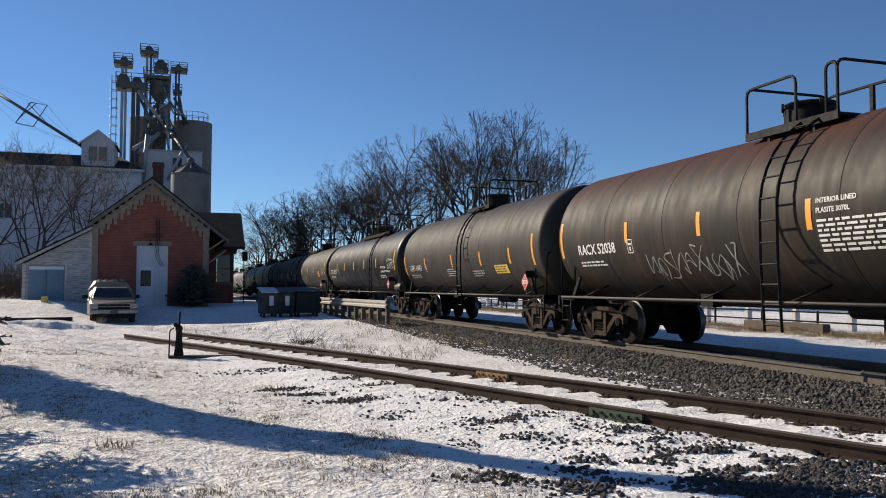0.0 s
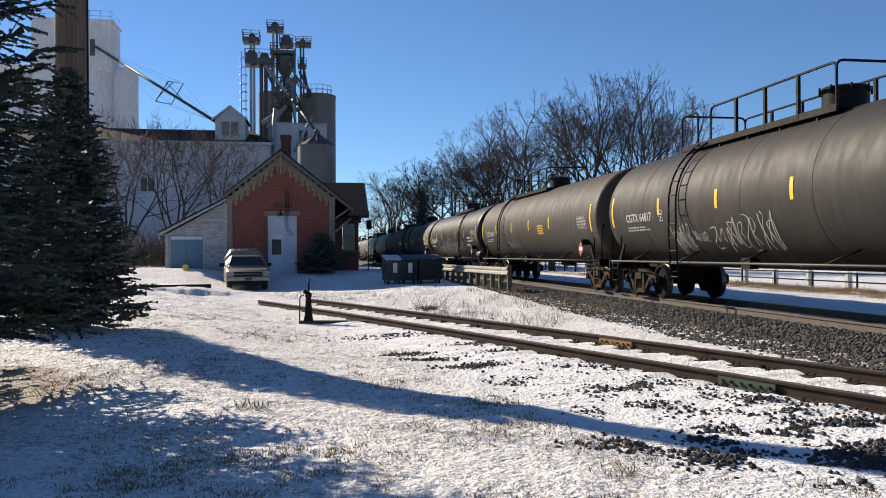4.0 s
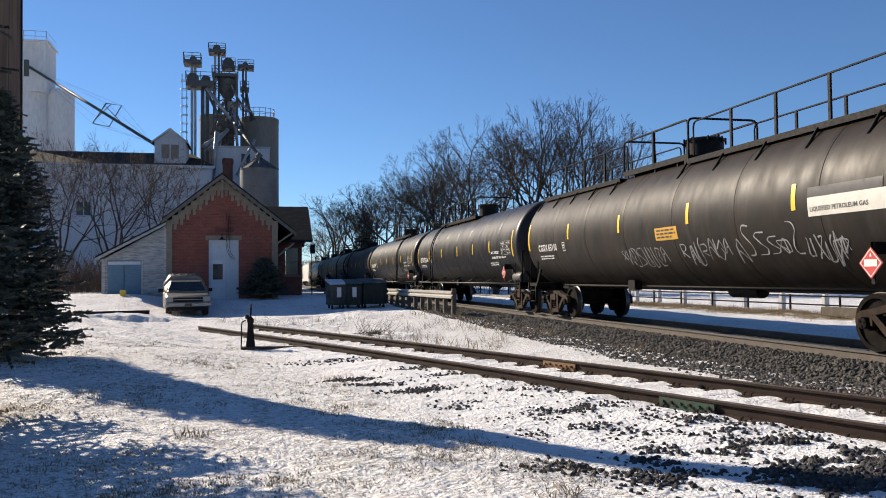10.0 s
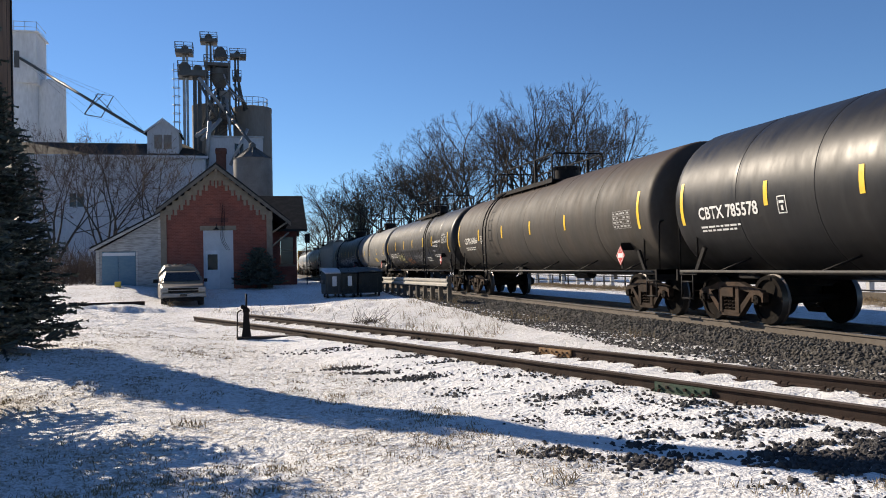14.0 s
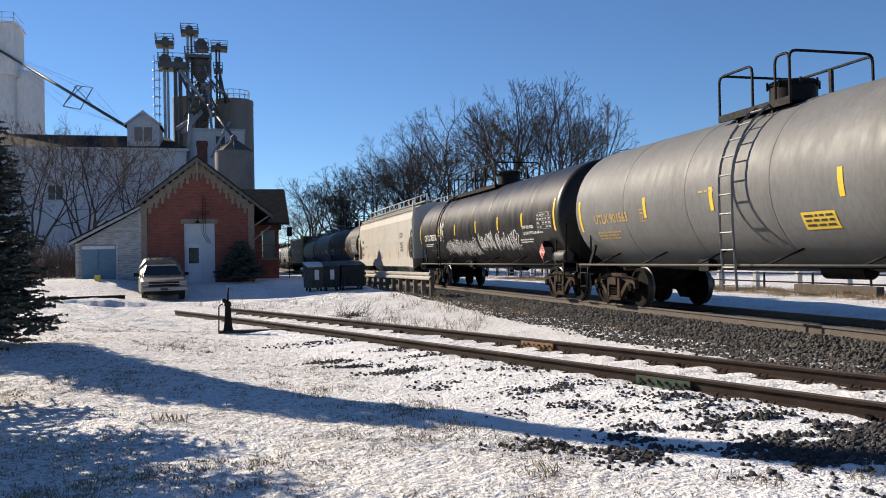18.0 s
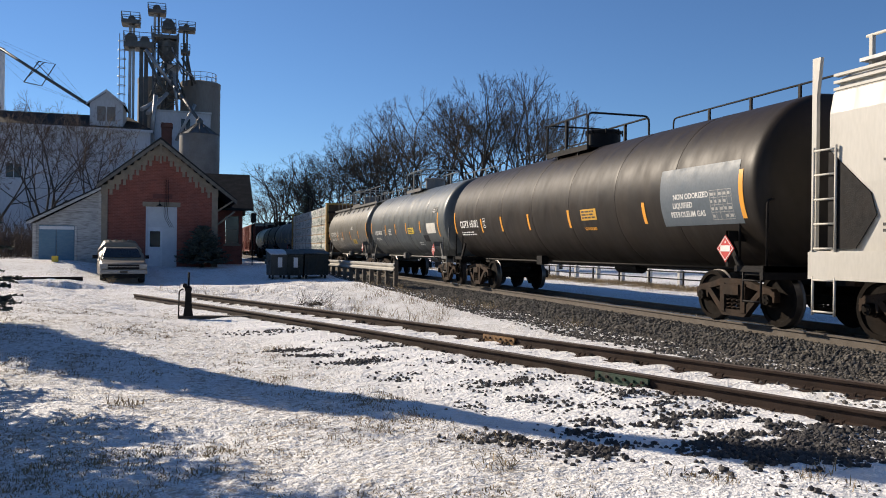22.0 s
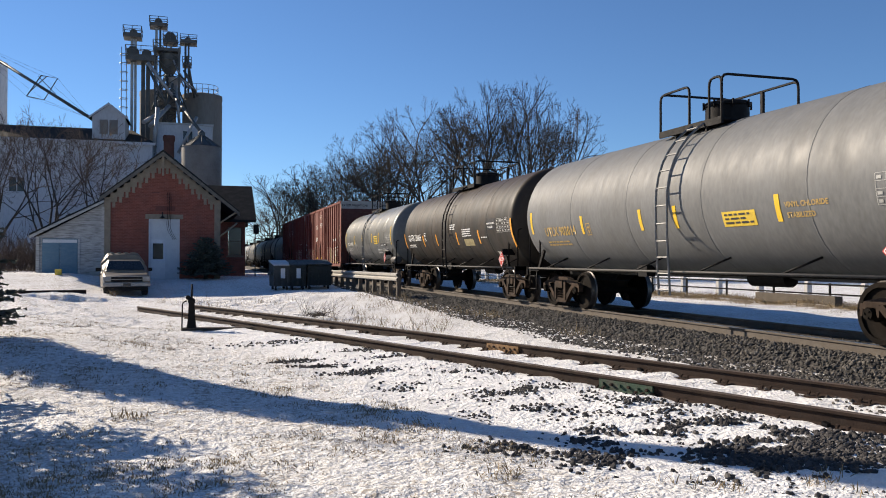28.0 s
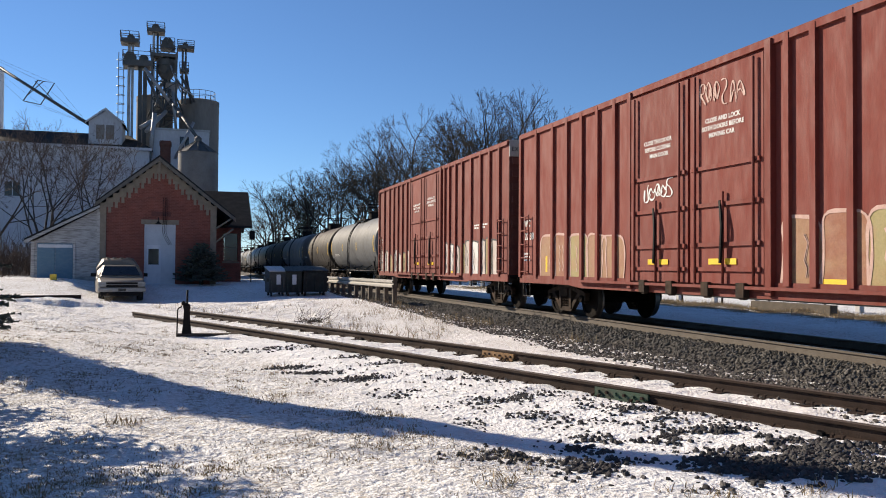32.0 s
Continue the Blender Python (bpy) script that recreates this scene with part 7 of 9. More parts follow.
    side_strips(car, put, [(u - 0.05, u + 0.05, v0, v1) for u, v0, v1 in ((-7.1, 1.3, 2.05), (-4.95, 1.27, 1.64), (-2.6, 1.26, 1.64), (-0.15, 1.26, 1.64), (2.25, 1.26, 1.65), (4.7, 1.25, 1.65), (6.95, 1.25, 2.1))], ORANGE)
    letters(car, "TCMX", 0.26, put, -7.2, 2.3, K)
    letters(car, "472405", 0.26, put, -7.15, 1.9, K)
    for u, v, w, n in ((-7.2, 1.6, 1.0, 2), (5.2, 2.55, 0.8, 4), (5.3, 2.05, 0.7, 6), (-5.6, 2.1, 0.25, 2), (5.9, 1.08, 0.6, 1)):
        bm = bmesh.new()
        text_bars(bm, put, u, v, w, n, 0.08, 0.04, int(u * 10))
        part("small_lettering", bm, K, car)
    return car


def lumber_car():
    car = thing("centerbeam_flatcar", "worn yellow centre-beam flatcar for lumber", "flatcar", "cars of the passing train")
    h = 9.95
    bm = bmesh.new()
    add_box(bm, -1.45, 1.45, -h, h, 0.86, 1.0)
    part("deck", bm, FLAT_RUST, car)
    for s in (-1, 1):
        bm = bmesh.new()
        add_prism(bm, ((-h, 1.0), (h, 1.0), (h, 0.78), (h - 3, 0.72), (-h + 3, 0.72), (-h, 0.78)), s * 1.42, s * 1.47)
        part("side_sill", bm, FLAT_RUST, car)
        for k in range(22):
            yy = -h + 0.6 + k * (2 * h - 1.2) / 21
            bm = bmesh.new()
            add_prism(bm, ((yy - 0.16, 0.98), (yy + 0.16, 0.98), (yy + 0.1, 0.82), (yy - 0.1, 0.82)), s * 1.47, s * 1.53)
            part("winch", bm, TRUCK_IRON if k % 2 else FLAT_YELLOW, car)
        bm = bmesh.new()
        a, b = sorted((s * (h - 0.5), s * (h - 0.05)))
        add_box(bm, -1.42, 1.42, a + 0.12, b - 0.12, 1.0, 4.25)
        part("end_bulkhead", bm, FLAT_RUST, car)
        for x in (-1.4, 1.4):
            bm = bmesh.new()
            add_box(bm, x - 0.08, x + 0.08, s * (h - 0.28) - 0.2, s * (h - 0.28) + 0.2, 1.0, 4.32)
            part("bulkhead_post", bm, FLAT_YELLOW, car)
        for z in (1.6, 2.3, 3.0, 3.7, 4.25):
            bm = bmesh.new()
            add_box(bm, -1.36, 1.36, s * (h - 0.05) - 0.04, s * (h - 0.05) + 0.04, z - 0.06, z + 0.06)
            part("bulkhead_rib", bm, FLAT_YELLOW if z > 4 else TRUCK_IRON, car)
        add_truck(car, s * (h - 1.75))
    couplers(car, h)
    bm = bmesh.new()
    add_box(bm, -0.12, 0.12, -h + 0.3, h - 0.3, 1.0, 4.2)
    part("centre_beam", bm, FLAT_YELLOW, car)
    cuts = (-9.45, -7.55, -5.05, -2.95, -0.8, 2.15, 5.3, 7.4, 9.45)
    bundles = []
    rr = random.Random(5)
    for k in range(5):
        z0, z1 = 1.04 + k * 0.622, 1.04 + (k + 1) * 0.622 - 0.05
        for u0, u1 in zip(cuts, cuts[1:]):
            for s in (-1, 1):
                n = max(6, int((u1 - u0) / 0.09))
                bm = bmesh.new()
                rows = []
                for i in range(n + 1):
                    yy = -(u0 + 0.012 + (u1 - u0 - 0.024) * i / n)
                    ring = []
                    for j in range(5):
                        t = j / 4
                        ring.append(bm.verts.new((s * (1.39 + 0.055 * noise.noise((yy * 2.3, t * 3, k * 7 + s)) + 0.04 * noise.noise((yy * 8.3 + t * 3, t * 5, k * 3 + s))), yy, z0 + 0.02 + (z1 - z0 - 0.03) * t + (0.04 * noise.noise((yy * 1.4, k, 9)) if j in (0, 4) else 0))))
                    ring.append(bm.verts.new((s * 0.14, yy, z1)))
                    ring.append(bm.verts.new((s * 0.14, yy, z0 + 0.02)))
                    rows.append(ring)
                for a, b in zip(rows, rows[1:]):
                    for j in range(7):
                        f = bm.faces.new((a[j], a[(j + 1) % 7], b[(j + 1) % 7], b[j]))
                        f.smooth = j < 4
                bm.faces.new(rows[0])
                bm.faces.new(rows[-1])
                b_ob = part("lumber_pack", bm, WRAP, car, "lumber pack in crinkled white plastic wrap")
                if s < 0:
                    put = on_side(-1.445)
                    x = u0 + 0.06 + rr.uniform(0, 0.5)
                    while x < u1 - 0.75:
                        if rr.random() < 0.18:
                            x += rr.uniform(0.3, 0.7)
                            continue
                        bm = bmesh.new()
                        zz = z0 + 0.29 + rr.uniform(-0.09, 0.09)
                        slope = rr.uniform(-0.16, 0.16)
                        for row, wd in ((0.0, 0.48), (-0.16, 0.55)):
                            q = x
                            while q < x + wd:
                                dw = rr.uniform(0.06, 0.11)
                                za = zz + row + slope * (q - x)
                                strip(bm, put, q, q + dw * 0.62, za, za + 0.10, 0.006, 0.015, 1)
                                q += dw
                        part("wrap_print", bm, WRAP_INK, b_ob)
                        bm = bmesh.new()
                        c = Vector((x + 0.72, zz + 0.02))
                        bm.faces.new([bm.verts.new(put(c.x + 0.10 * math.cos(a), c.y + 0.13 * math.sin(a), 0.006)) for a in (i * math.pi / 8 for i in range(16))])
                        part("wrap_emblem", bm, WRAP_GREEN, b_ob)
                        x += rr.uniform(0.92, 1.15)
        bm = bmesh.new()
        for s in (-1, 1):
            add_box(bm, min(s * 0.14, s * 1.39), max(s * 0.14, s * 1.39), -9.4, 9.4, z0 - 0.045, z0 - 0.012)
        part("dunnage", bm, LUMBER, car)
    for u in cuts[1:-1]:
        bm = bmesh.new()
        add_tube(bm, ((-1.43, -u, 1.0), (-1.43, -u, 4.16), (-0.14, -u, 4.2)), 0.008, 4)
        part("tie_down_cable", bm, BLACK_IRON, car)
    return car


def boxcar(mark, number, seed, tags):
    car = thing("boxcar", "weathered red double-door boxcar with graffiti along its lower side", "boxcar", "cars of the passing train")
    h, x, top, bot = 8.24, 1.48, 4.78, 0.80
    put = on_side(-x)
    box_part("body", (-x, x, -h, h, 1.0, top), BOX_RED, car)
    bm = bmesh.new()
    sec = [(-x - 0.02, top), (-x - 0.02, top + 0.05), (-0.8, top + 0.07), (0, top + 0.09), (0.8, top + 0.07), (x + 0.02, top + 0.05), (x + 0.02, top)]
    rows = [[bm.verts.new((a, yy, b)) for a, b in sec] for yy in (-h - 0.02, h + 0.02)]
    for k in range(len(sec)):
        j = (k + 1) % len(sec)
        bm.faces.new((rows[0][k], rows[0][j], rows[1][j], rows[1][k]))
    bm.faces.new(rows[0])
    bm.faces.new(rows[1])
    part("roof", bm, BOX_RED, car)
    ribs = [u + 0.27 for u in (-8.45, -7.4, -6.4, -5.6, -4.83, -4.07, -3.3, 1.95, 2.5, 3.2, 3.9, 4.8, 5.7, 6.5, 7.3)]
    for s in (-1, 1):
        for u in ribs:
            bm = bmesh.new()
            add_prism(bm, ((-u - 0.06, bot + 0.15), (-u + 0.06, bot + 0.15), (-u + 0.06, top), (-u - 0.06, top)), s * x, s * (x + 0.07))
            part("side_rib", bm, BOX_RED, car)
        bm = bmesh.new()
        add_prism(bm, ((-h, 1.0), (h, 1.0), (h, bot), (5.3, bot), (4.6, bot - 0.06), (-4.6, bot - 0.06), (-5.3, bot), (-h, bot)), s * (x - 0.02), s * (x + 0.03))
        part("side_sill", bm, BOX_RED, car)
        bm = bmesh.new()
        add_box(bm, min(s * (x - 0.02), s * (x + 0.06)), max(s * (x - 0.02), s * (x + 0.06)), -h, h, top - 0.09, top + 0.02)
        part("eave_rail", bm, BOX_RED, car)
        for u0, u1 in ((-2.25, -0.28), (-0.2, 1.75)):
            door = box_part("door", (min(s * x, s * (x + 0.09)), max(s * x, s * (x + 0.09)), -u1, -u0, 0.96, top - 0.16), BOX_RED, car, "plug door with lock bars")
            for z in (1.2, 1.62, 2.3, 2.95):
                bm = bmesh.new()
                add_box(bm, min(s * (x + 0.09), s * (x + 0.13)), max(s * (x + 0.09), s * (x + 0.13)), -u1 + 0.05, -u0 - 0.05, z - 0.035, z + 0.035)
                part("door_bar", bm, BOX_RED, door)
            for q in (0.22, 1.0, 1.78):
                bm = bmesh.new()
                add_tube(bm, ((s * (x + 0.15), -u0 - q, 0.95), (s * (x + 0.15), -u0 - q, 2.5 if q == 1.0 else top - 0.2)), 0.026, 6)
                part("lock_rod", bm, BOX_RED, door)
            for q in (0.5, 1.45):
                bm = bmesh.new()
                add_box(bm, min(s * (x + 0.05), s * (x + 0.16)), max(s * (x + 0.05), s * (x + 0.16)), -u0 - q - 0.1, -u0 - q + 0.1, 0.74, 0.98)
                add_lathe(bm, ((0, s * (x + 0.04)), (0.1, s * (x + 0.04)), (0.1, s * (x + 0.13)), (0, s * (x + 0.13))), "x", 10, (0, -u0 - q, 0.8))
                part("door_roller", bm, TRUCK_IRON, door)
            bm = bmesh.new()
            add_tube(bm, bent((s * (x + 0.16), -u0 - 0.95, 2.35), (s * (x + 0.2), -u0 - 1.05, 1.9), (s * (x + 0.18), -u0 - 0.98, 1.3), r=0.1), 0.03, 5)
            part("door_handle", bm, BLACK_IRON, door)
        for u in (-2.35, 1.85):
            bm = bmesh.new()
            add_box(bm, min(s * x, s * (x + 0.1)), max(s * x, s * (x + 0.1)), -u - 0.07, -u + 0.07, bot, top)
            part("door_post", bm, BOX_RED, car)
        bm = bmesh.new()
        add_box(bm, min(s * (x + 0.02), s * (x + 0.15)), max(s * (x + 0.02), s * (x + 0.15)), -4.2, 4.6, 0.88, 0.93)
        part("door_track", bm, BOX_RED, car)
        for q in (-1, 1):
            corner_ladder(car, s * (x + 0.08), q * (h - 0.45), 1.05, 2.6, BOX_RED, 0.5)
            bm = bmesh.new()
            add_tube(bm, bent((s * (x + 0.02), q * (h - 0.7), bot), (s * (x + 0.02), q * (h - 0.7), 0.45), (s * (x + 0.02), q * (h - 0.25), 0.45), (s * (x + 0.02), q * (h - 0.25), bot), r=0.05), 0.018, 5)
            part("step", bm, BLACK_IRON, car)
        e = s * h
        for z in [1.35 + k * 0.36 for k in range(9)]:
            bm = bmesh.new()
            a, b = sorted((e, e + s * 0.07))
            add_box(bm, -x + 0.08, x - 0.08, a, b, z - 0.09, z + 0.09)
            part("end_corrugation", bm, BOX_END, car)
        bm = bmesh.new()
        a, b = sorted((e, e + s * 0.05))
        add_box(bm, -x, x, a, b, top - 0.42, top + 0.05)
        part("end_top_panel", bm, BOX_ROOF, car, "pale galvanised panel across the end's top")
        bm = bmesh.new()
        add_box(bm, -x + 0.01, x - 0.01, min(e, e + s * 0.02), max(e, e + s * 0.02), 1.02, top - 0.43)
        part("end_sheet", bm, BOX_END, car, "red end sheet, coloured dark for shade")
        if s < 0:
            end = lambda u, v, lift: Vector((u, e - 0.05 - lift, v))
            letters(car, "EXCESS HEIGHT CAR", 0.17, end, -1.42, top - 0.27, K)
            letters(car, mark + " " + number.replace(" ", ""), 0.2, end, 0.45, top - 0.27, K)
        add_truck(car, s * 6.35)
        bm = bmesh.new()
        add_lathe(bm, ((0.03, 0), (0.24, 0.0), (0.26, 0.03), (0.24, 0.06), (0.03, 0.06)), "y", 14, (0.9, e + s * 0.18, 2.9))
        part("brake_wheel", bm, BLACK_IRON, car)
    couplers(car, h)
    bm = bmesh.new()
    add_box(bm, -0.25, 0.25, -h, h, 0.7, 1.0)
    add_box(bm, -x + 0.05, x - 0.05, -h, h, 0.92, 1.0)
    part("centre_sill", bm, BLACK_IRON, car)
    letters(car, mark, 0.24, put, -8.0, 2.3, W)
    letters(car, number, 0.26, put, -7.95, 1.95, W)
    for body, u, v in (("CLOSE THIS DOOR", -1.75, 3.6), ("BEFORE CLOSING", -1.72, 3.47), ("MAIN DOOR", -1.55, 3.34), ("CLOSE AND LOCK", 0.25, 3.72), ("BOTH DOORS BEFORE", 0.15, 3.59), ("MOVING CAR", 0.35, 3.46)):
        letters(car, body, 0.112, on_side(-x - 0.09), u, v, W)
    for u, v, w, n in ((5.9, 1.95, 0.5, 7), (6.55, 2.0, 0.6, 5), (-8.0, 1.55, 0.4, 3), (5.3, 2.5, 1.3, 2), (6.6, 0.93, 0.4, 2), (1.0, 2.9, 0.4, 3)):
        bm = bmesh.new()
        text_bars(bm, put, u, v, w, n, 0.085, 0.05, seed + int(u * 10))
        part("small_lettering", bm, W, car)
    side_strips(car, put, [(-6.6, -6.5, 1.1, 1.5), (-3.6, -3.5, 1.1, 1.5), (2.9, 3.4, 0.95, 1.07), (5.3, 5.8, 0.95, 1.07), (6.98, 7.5, 0.88, 1.04), (-8.0, -7.5, 0.88, 1.0)], YELLOW)
    side_strips(car, on_side(-x - 0.1), [(-1.6, -1.3, 1.28, 1.38), (-1.2, -0.9, 1.28, 1.38), (0.35, 0.7, 1.28, 1.38), (0.8, 1.1, 1.28, 1.38)], YELLOW)
    for k, (u0, u1, v0, v1, n, m) in enumerate(tags):
        if u1 - u0 > 1.4:
            fills, line = ((TAN_SPRAY, RUST_SPRAY, OLIVE_SPRAY, TAN_SPRAY), PINK_SPRAY) if m == PINK_SPRAY else ((BUFF_SPRAY, PALE_SPRAY, BUFF_SPRAY, OLIVE_SPRAY), BLACK_INK)
            bubble_letters(car, put, u0, u1, v0, v1, max(2, n), seed + k, fills, line)
        else:
            scribble(car, on_side(-x - 0.09) if -2.2 < u0 < 1.7 else put, u0, u1, v0, v1, seed + k, n, 0.04, m)
    return car


PINK_SPRAY = mat("spray_paint_pinkish", (0.50, 0.33, 0.28), 0.7, 0, (0.36, 0.2, 0.16), 4, 0.5)
TAN_SPRAY = mat("spray_paint_tan_fill", (0.30, 0.175, 0.095), 0.75, 0, (0.30, 0.13, 0.085), 3, 0.6)
RUST_SPRAY = mat("spray_paint_rusty_fill", (0.26, 0.105, 0.06), 0.75, 0, (0.34, 0.2, 0.11), 3, 0.7)
OLIVE_SPRAY = mat("spray_paint_olive_fill", (0.30, 0.25, 0.11), 0.75, 0, (0.36, 0.2, 0.11), 3, 0.6)
PALE_SPRAY = mat("spray_paint_pale_fill", (0.62, 0.60, 0.57), 0.75, 0, (0.4, 0.3, 0.26), 3, 0.5)
BUFF_SPRAY = mat("spray_paint_buff_fill", (0.52, 0.46, 0.42), 0.75, 0, (0.33, 0.24, 0.20), 3, 0.6)
add_car(hopper_car(), 242.8, 261.0, 0.62)
add_car(lumber_car(), 305.2, 325.7, 0.3)
add_car(boxcar("WC", "22 381", 3, [(-6.9, -2.7, 0.95, 2.1, 5, PINK_SPRAY), (2.15, 4.6, 0.95, 2.1, 3, PINK_SPRAY), (4.7, 6.9, 0.95, 2.0, 3, PINK_SPRAY), (7.1, 7.9, 1.9, 3.4, 4, PINK_SPRAY), (-1.75, -0.75, 2.5, 2.9, 5, W), (0.05, 1.35, 3.95, 4.45, 6, PINK_SPRAY)]), 368.7, 386.5, 0.27)
add_car(boxcar("WC", "22", 40, [(-8.0, -2.6, 0.9, 2.0, 9, GRAFFITI), (2.0, 7.6, 0.88, 2.15, 9, GRAFFITI)]), 386.5, 403.2, 0.4)

# ---- trees ----
BARK = mat("grey_brown_bark", (0.050, 0.042, 0.035), 0.9, 0, (0.052, 0.045, 0.038), 4, 0.5, 0.6, 20, stretch=(1, 1, 0.3))
TWIG = mat("bare_twigs", (0.052, 0.039, 0.031), 0.9, 0, (0.044, 0.034, 0.027), 1, 0.6, island=0.3)
TWIG_RED = mat("reddish_twigs", (0.095, 0.066, 0.05), 0.9, 0, (0.14, 0.095, 0.07), 1, 0.6, island=0.3)
NEEDLE = mat("spruce_needles", (0.058, 0.074, 0.060), 0.75, 0, (0.115, 0.125, 0.095), 2.5, 0.5, island=0.5)


class Lines:
    """Many thin tapered bars in one mesh."""

    def __init__(self):
        self.v, self.f = [], []

    def bar(self, a, b, r0, r1, seg=3):
        d = (b - a).normalized()
        s = d.orthogonal().normalized()
        u = d.cross(s)
        k = len(self.v)
        for p, r in ((a, r0), (b, r1)):
            for i in range(seg):
                q = 2 * math.pi * i / seg
                self.v.append(p + (s * math.cos(q) + u * math.sin(q)) * r)
        for i in range(seg):
            j = (i + 1) % seg
            self.f.append((k + i, k + j, k + seg + j, k + seg + i))

    def quad(self, a, b, c, d):
        k = len(self.v)
        self.v += [a, b, c, d]
        self.f.append((k, k + 1, k + 2, k + 3))

    def mesh(self, name, material):
        me = bpy.data.meshes.new(name)
        me.from_pydata(self.v, [], self.f)
        me.polygons.foreach_set("use_smooth", [True] * len(self.f))
        me.materials.append(material)
        return me


def bare_tree_meshes(seed, height, spread, stems=5, fork=0.16, trunk_r=None, twig=TWIG, minr=0.0095, levels=9):
    """A leafless broad tree: a trunk that forks into upright stems, each of which forks on and on down to fine twigs."""
    rr = random.Random(seed)
    limbs, twigs = Lines(), Lines()
    tr = trunk_r or height * 0.019

    def turned(d, ang, az):
        s = d.orthogonal().normalized()
        u = d.cross(s)
        return (d * math.cos(ang) + (s * math.cos(az) + u * math.sin(az)) * math.sin(ang)).normalized()

    def grow(p, d, length, r, lev):
        n = 3 if lev < 3 else 2
        q = p
        for k in range(n):
            d = (d + Vector((rr.gauss(0, 1), rr.gauss(0, 1), rr.gauss(0, 0.6))) * 0.075 + Vector((0, 0, 0.03))).normalized()
            e = q + d * length / n
            ra, rb = max(minr, r * (1 - 0.28 * k / n)), max(minr * 0.8, r * (1 - 0.28 * (k + 1) / n))
            (limbs if lev < 4 else twigs).bar(q, e, ra, rb, 6 if lev < 2 else (4 if lev < 4 else 3))
            if lev > 3 and rr.random() < 0.7:
                t = e + turned(d, rr.uniform(0.5, 0.95), rr.uniform(0, 6.28)) * length * rr.uniform(0.6, 1.1)
                twigs.bar(e, t, minr, minr * 0.5, 3)
            q = e
        if lev >= levels:
            return
        az = rr.uniform(0, 6.28)
        grow(q, turned(d, rr.uniform(0.10, 0.38), az), length * rr.uniform(0.68, 0.80), r * 0.74, lev + 1)
        grow(q, turned(d, rr.uniform(0.40, 0.82), az + math.pi + rr.uniform(-0.6, 0.6)), length * rr.uniform(0.58, 0.76), r * 0.54, lev + 1)
        if lev < 3 and rr.random() < 0.5:
            grow(q, turned(d, rr.uniform(0.5, 0.9), az + rr.uniform(1.2, 1.9)), length * 0.6, r * 0.45, lev + 2)

    base, top = Vector((0, 0, -0.2)), Vector((rr.gauss(0, 0.1), rr.gauss(0, 0.1), height * fork))
    limbs.bar(base, top, tr * 1.3, tr, 9)
    for i in range(stems):
        az = 6.28 * i / stems + rr.uniform(-0.4, 0.4)
        tilt = spread * rr.uniform(0.25, 0.95)
        d = Vector((math.sin(tilt) * math.cos(az), math.sin(tilt) * math.sin(az), math.cos(tilt)))
        grow(top - Vector((0, 0, rr.uniform(0, 0.8))), d, height * rr.uniform(0.21, 0.28), tr * rr.uniform(0.55, 0.8), 1)
    high = sorted(v.z for v in twigs.v)[-len(twigs.v) // 150]
    for ln in (limbs, twigs):
        ln.v = [v * (height / high) for v in ln.v]
    return limbs.mesh("trunk", BARK), twigs.mesh("crown", twig)


TREE_KINDS = [bare_tree_meshes(11, 15, 0.52, 5, 0.2), bare_tree_meshes(23, 15, 0.42, 5, 0.24), bare_tree_meshes(37, 15, 0.55, 6, 0.18), bare_tree_meshes(51, 15, 0.5, 4, 0.22)]
SMALL_KINDS = [bare_tree_meshes(61, 9, 0.85, 5, 0.14, 0.12, TWIG_RED, 0.008, 8), bare_tree_meshes(77, 9, 0.8, 4, 0.16, 0.12, TWIG_RED, 0.008, 8)]


def bare_tree(kind, x, y, h, ref=15.0, turn=0.0, label="tall bare deciduous tree beyond the tracks", group="bare trees", wide=1.0):
    t = thing("bare_tree", label, "tree", group, (x, y, ground_z(x, y)))
    t.rotation_euler[2] = turn
    t.scale = (h / ref * wide, h / ref * wide, h / ref)
    part("trunk", kind[0], BARK, t)
    part("crown", kind[1], kind[1].materials[0], t)
    return t


rt = random.Random(8)
for x, y, h, k, wd in ((16.9, 70, 13.2, 2, 0.95), (19.3, 64, 14.0, 0, 0.9), (21.7, 62, 14.9, 1, 0.95), (23.9, 60, 15.4, 2, 0.8), (26.0, 60, 14.3, 0, 0.75), (29.3, 62, 13.8, 1, 0.6), (18.0, 78, 12.6, 3, 1.0),
                       (17.1, 82, 12.9, 1, 1.0), (16.7, 95, 13.8, 0, 1.1), (15.3, 115, 14.4, 2, 1.1), (12.9, 130, 14.4, 3, 1.0), (17.4, 122, 13.0, 1, 1.2), (14.0, 142, 13.0, 0, 1.2),
                       (22.0, 84, 12.0, 2, 1.1), (14.8, 160, 11.0, 3, 1.3)):
    bare_tree(TREE_KINDS[k], x, y, h, turn=rt.uniform(0, 6.28), wide=wd)
for x, y, h, k, wd in ((-9.5, 62, 10.8, 0, 0.8), (-6.6, 62, 10.7, 1, 0.85), (-13.7, 64, 11.6, 1, 0.8), (-16.5, 62, 9.4, 0, 0.9)):
    bare_tree(SMALL_KINDS[k], x, y, h, 9.0, rt.uniform(0, 6.28), "bare reddish-brown tree before the white mill", "trees by the mill", wd)


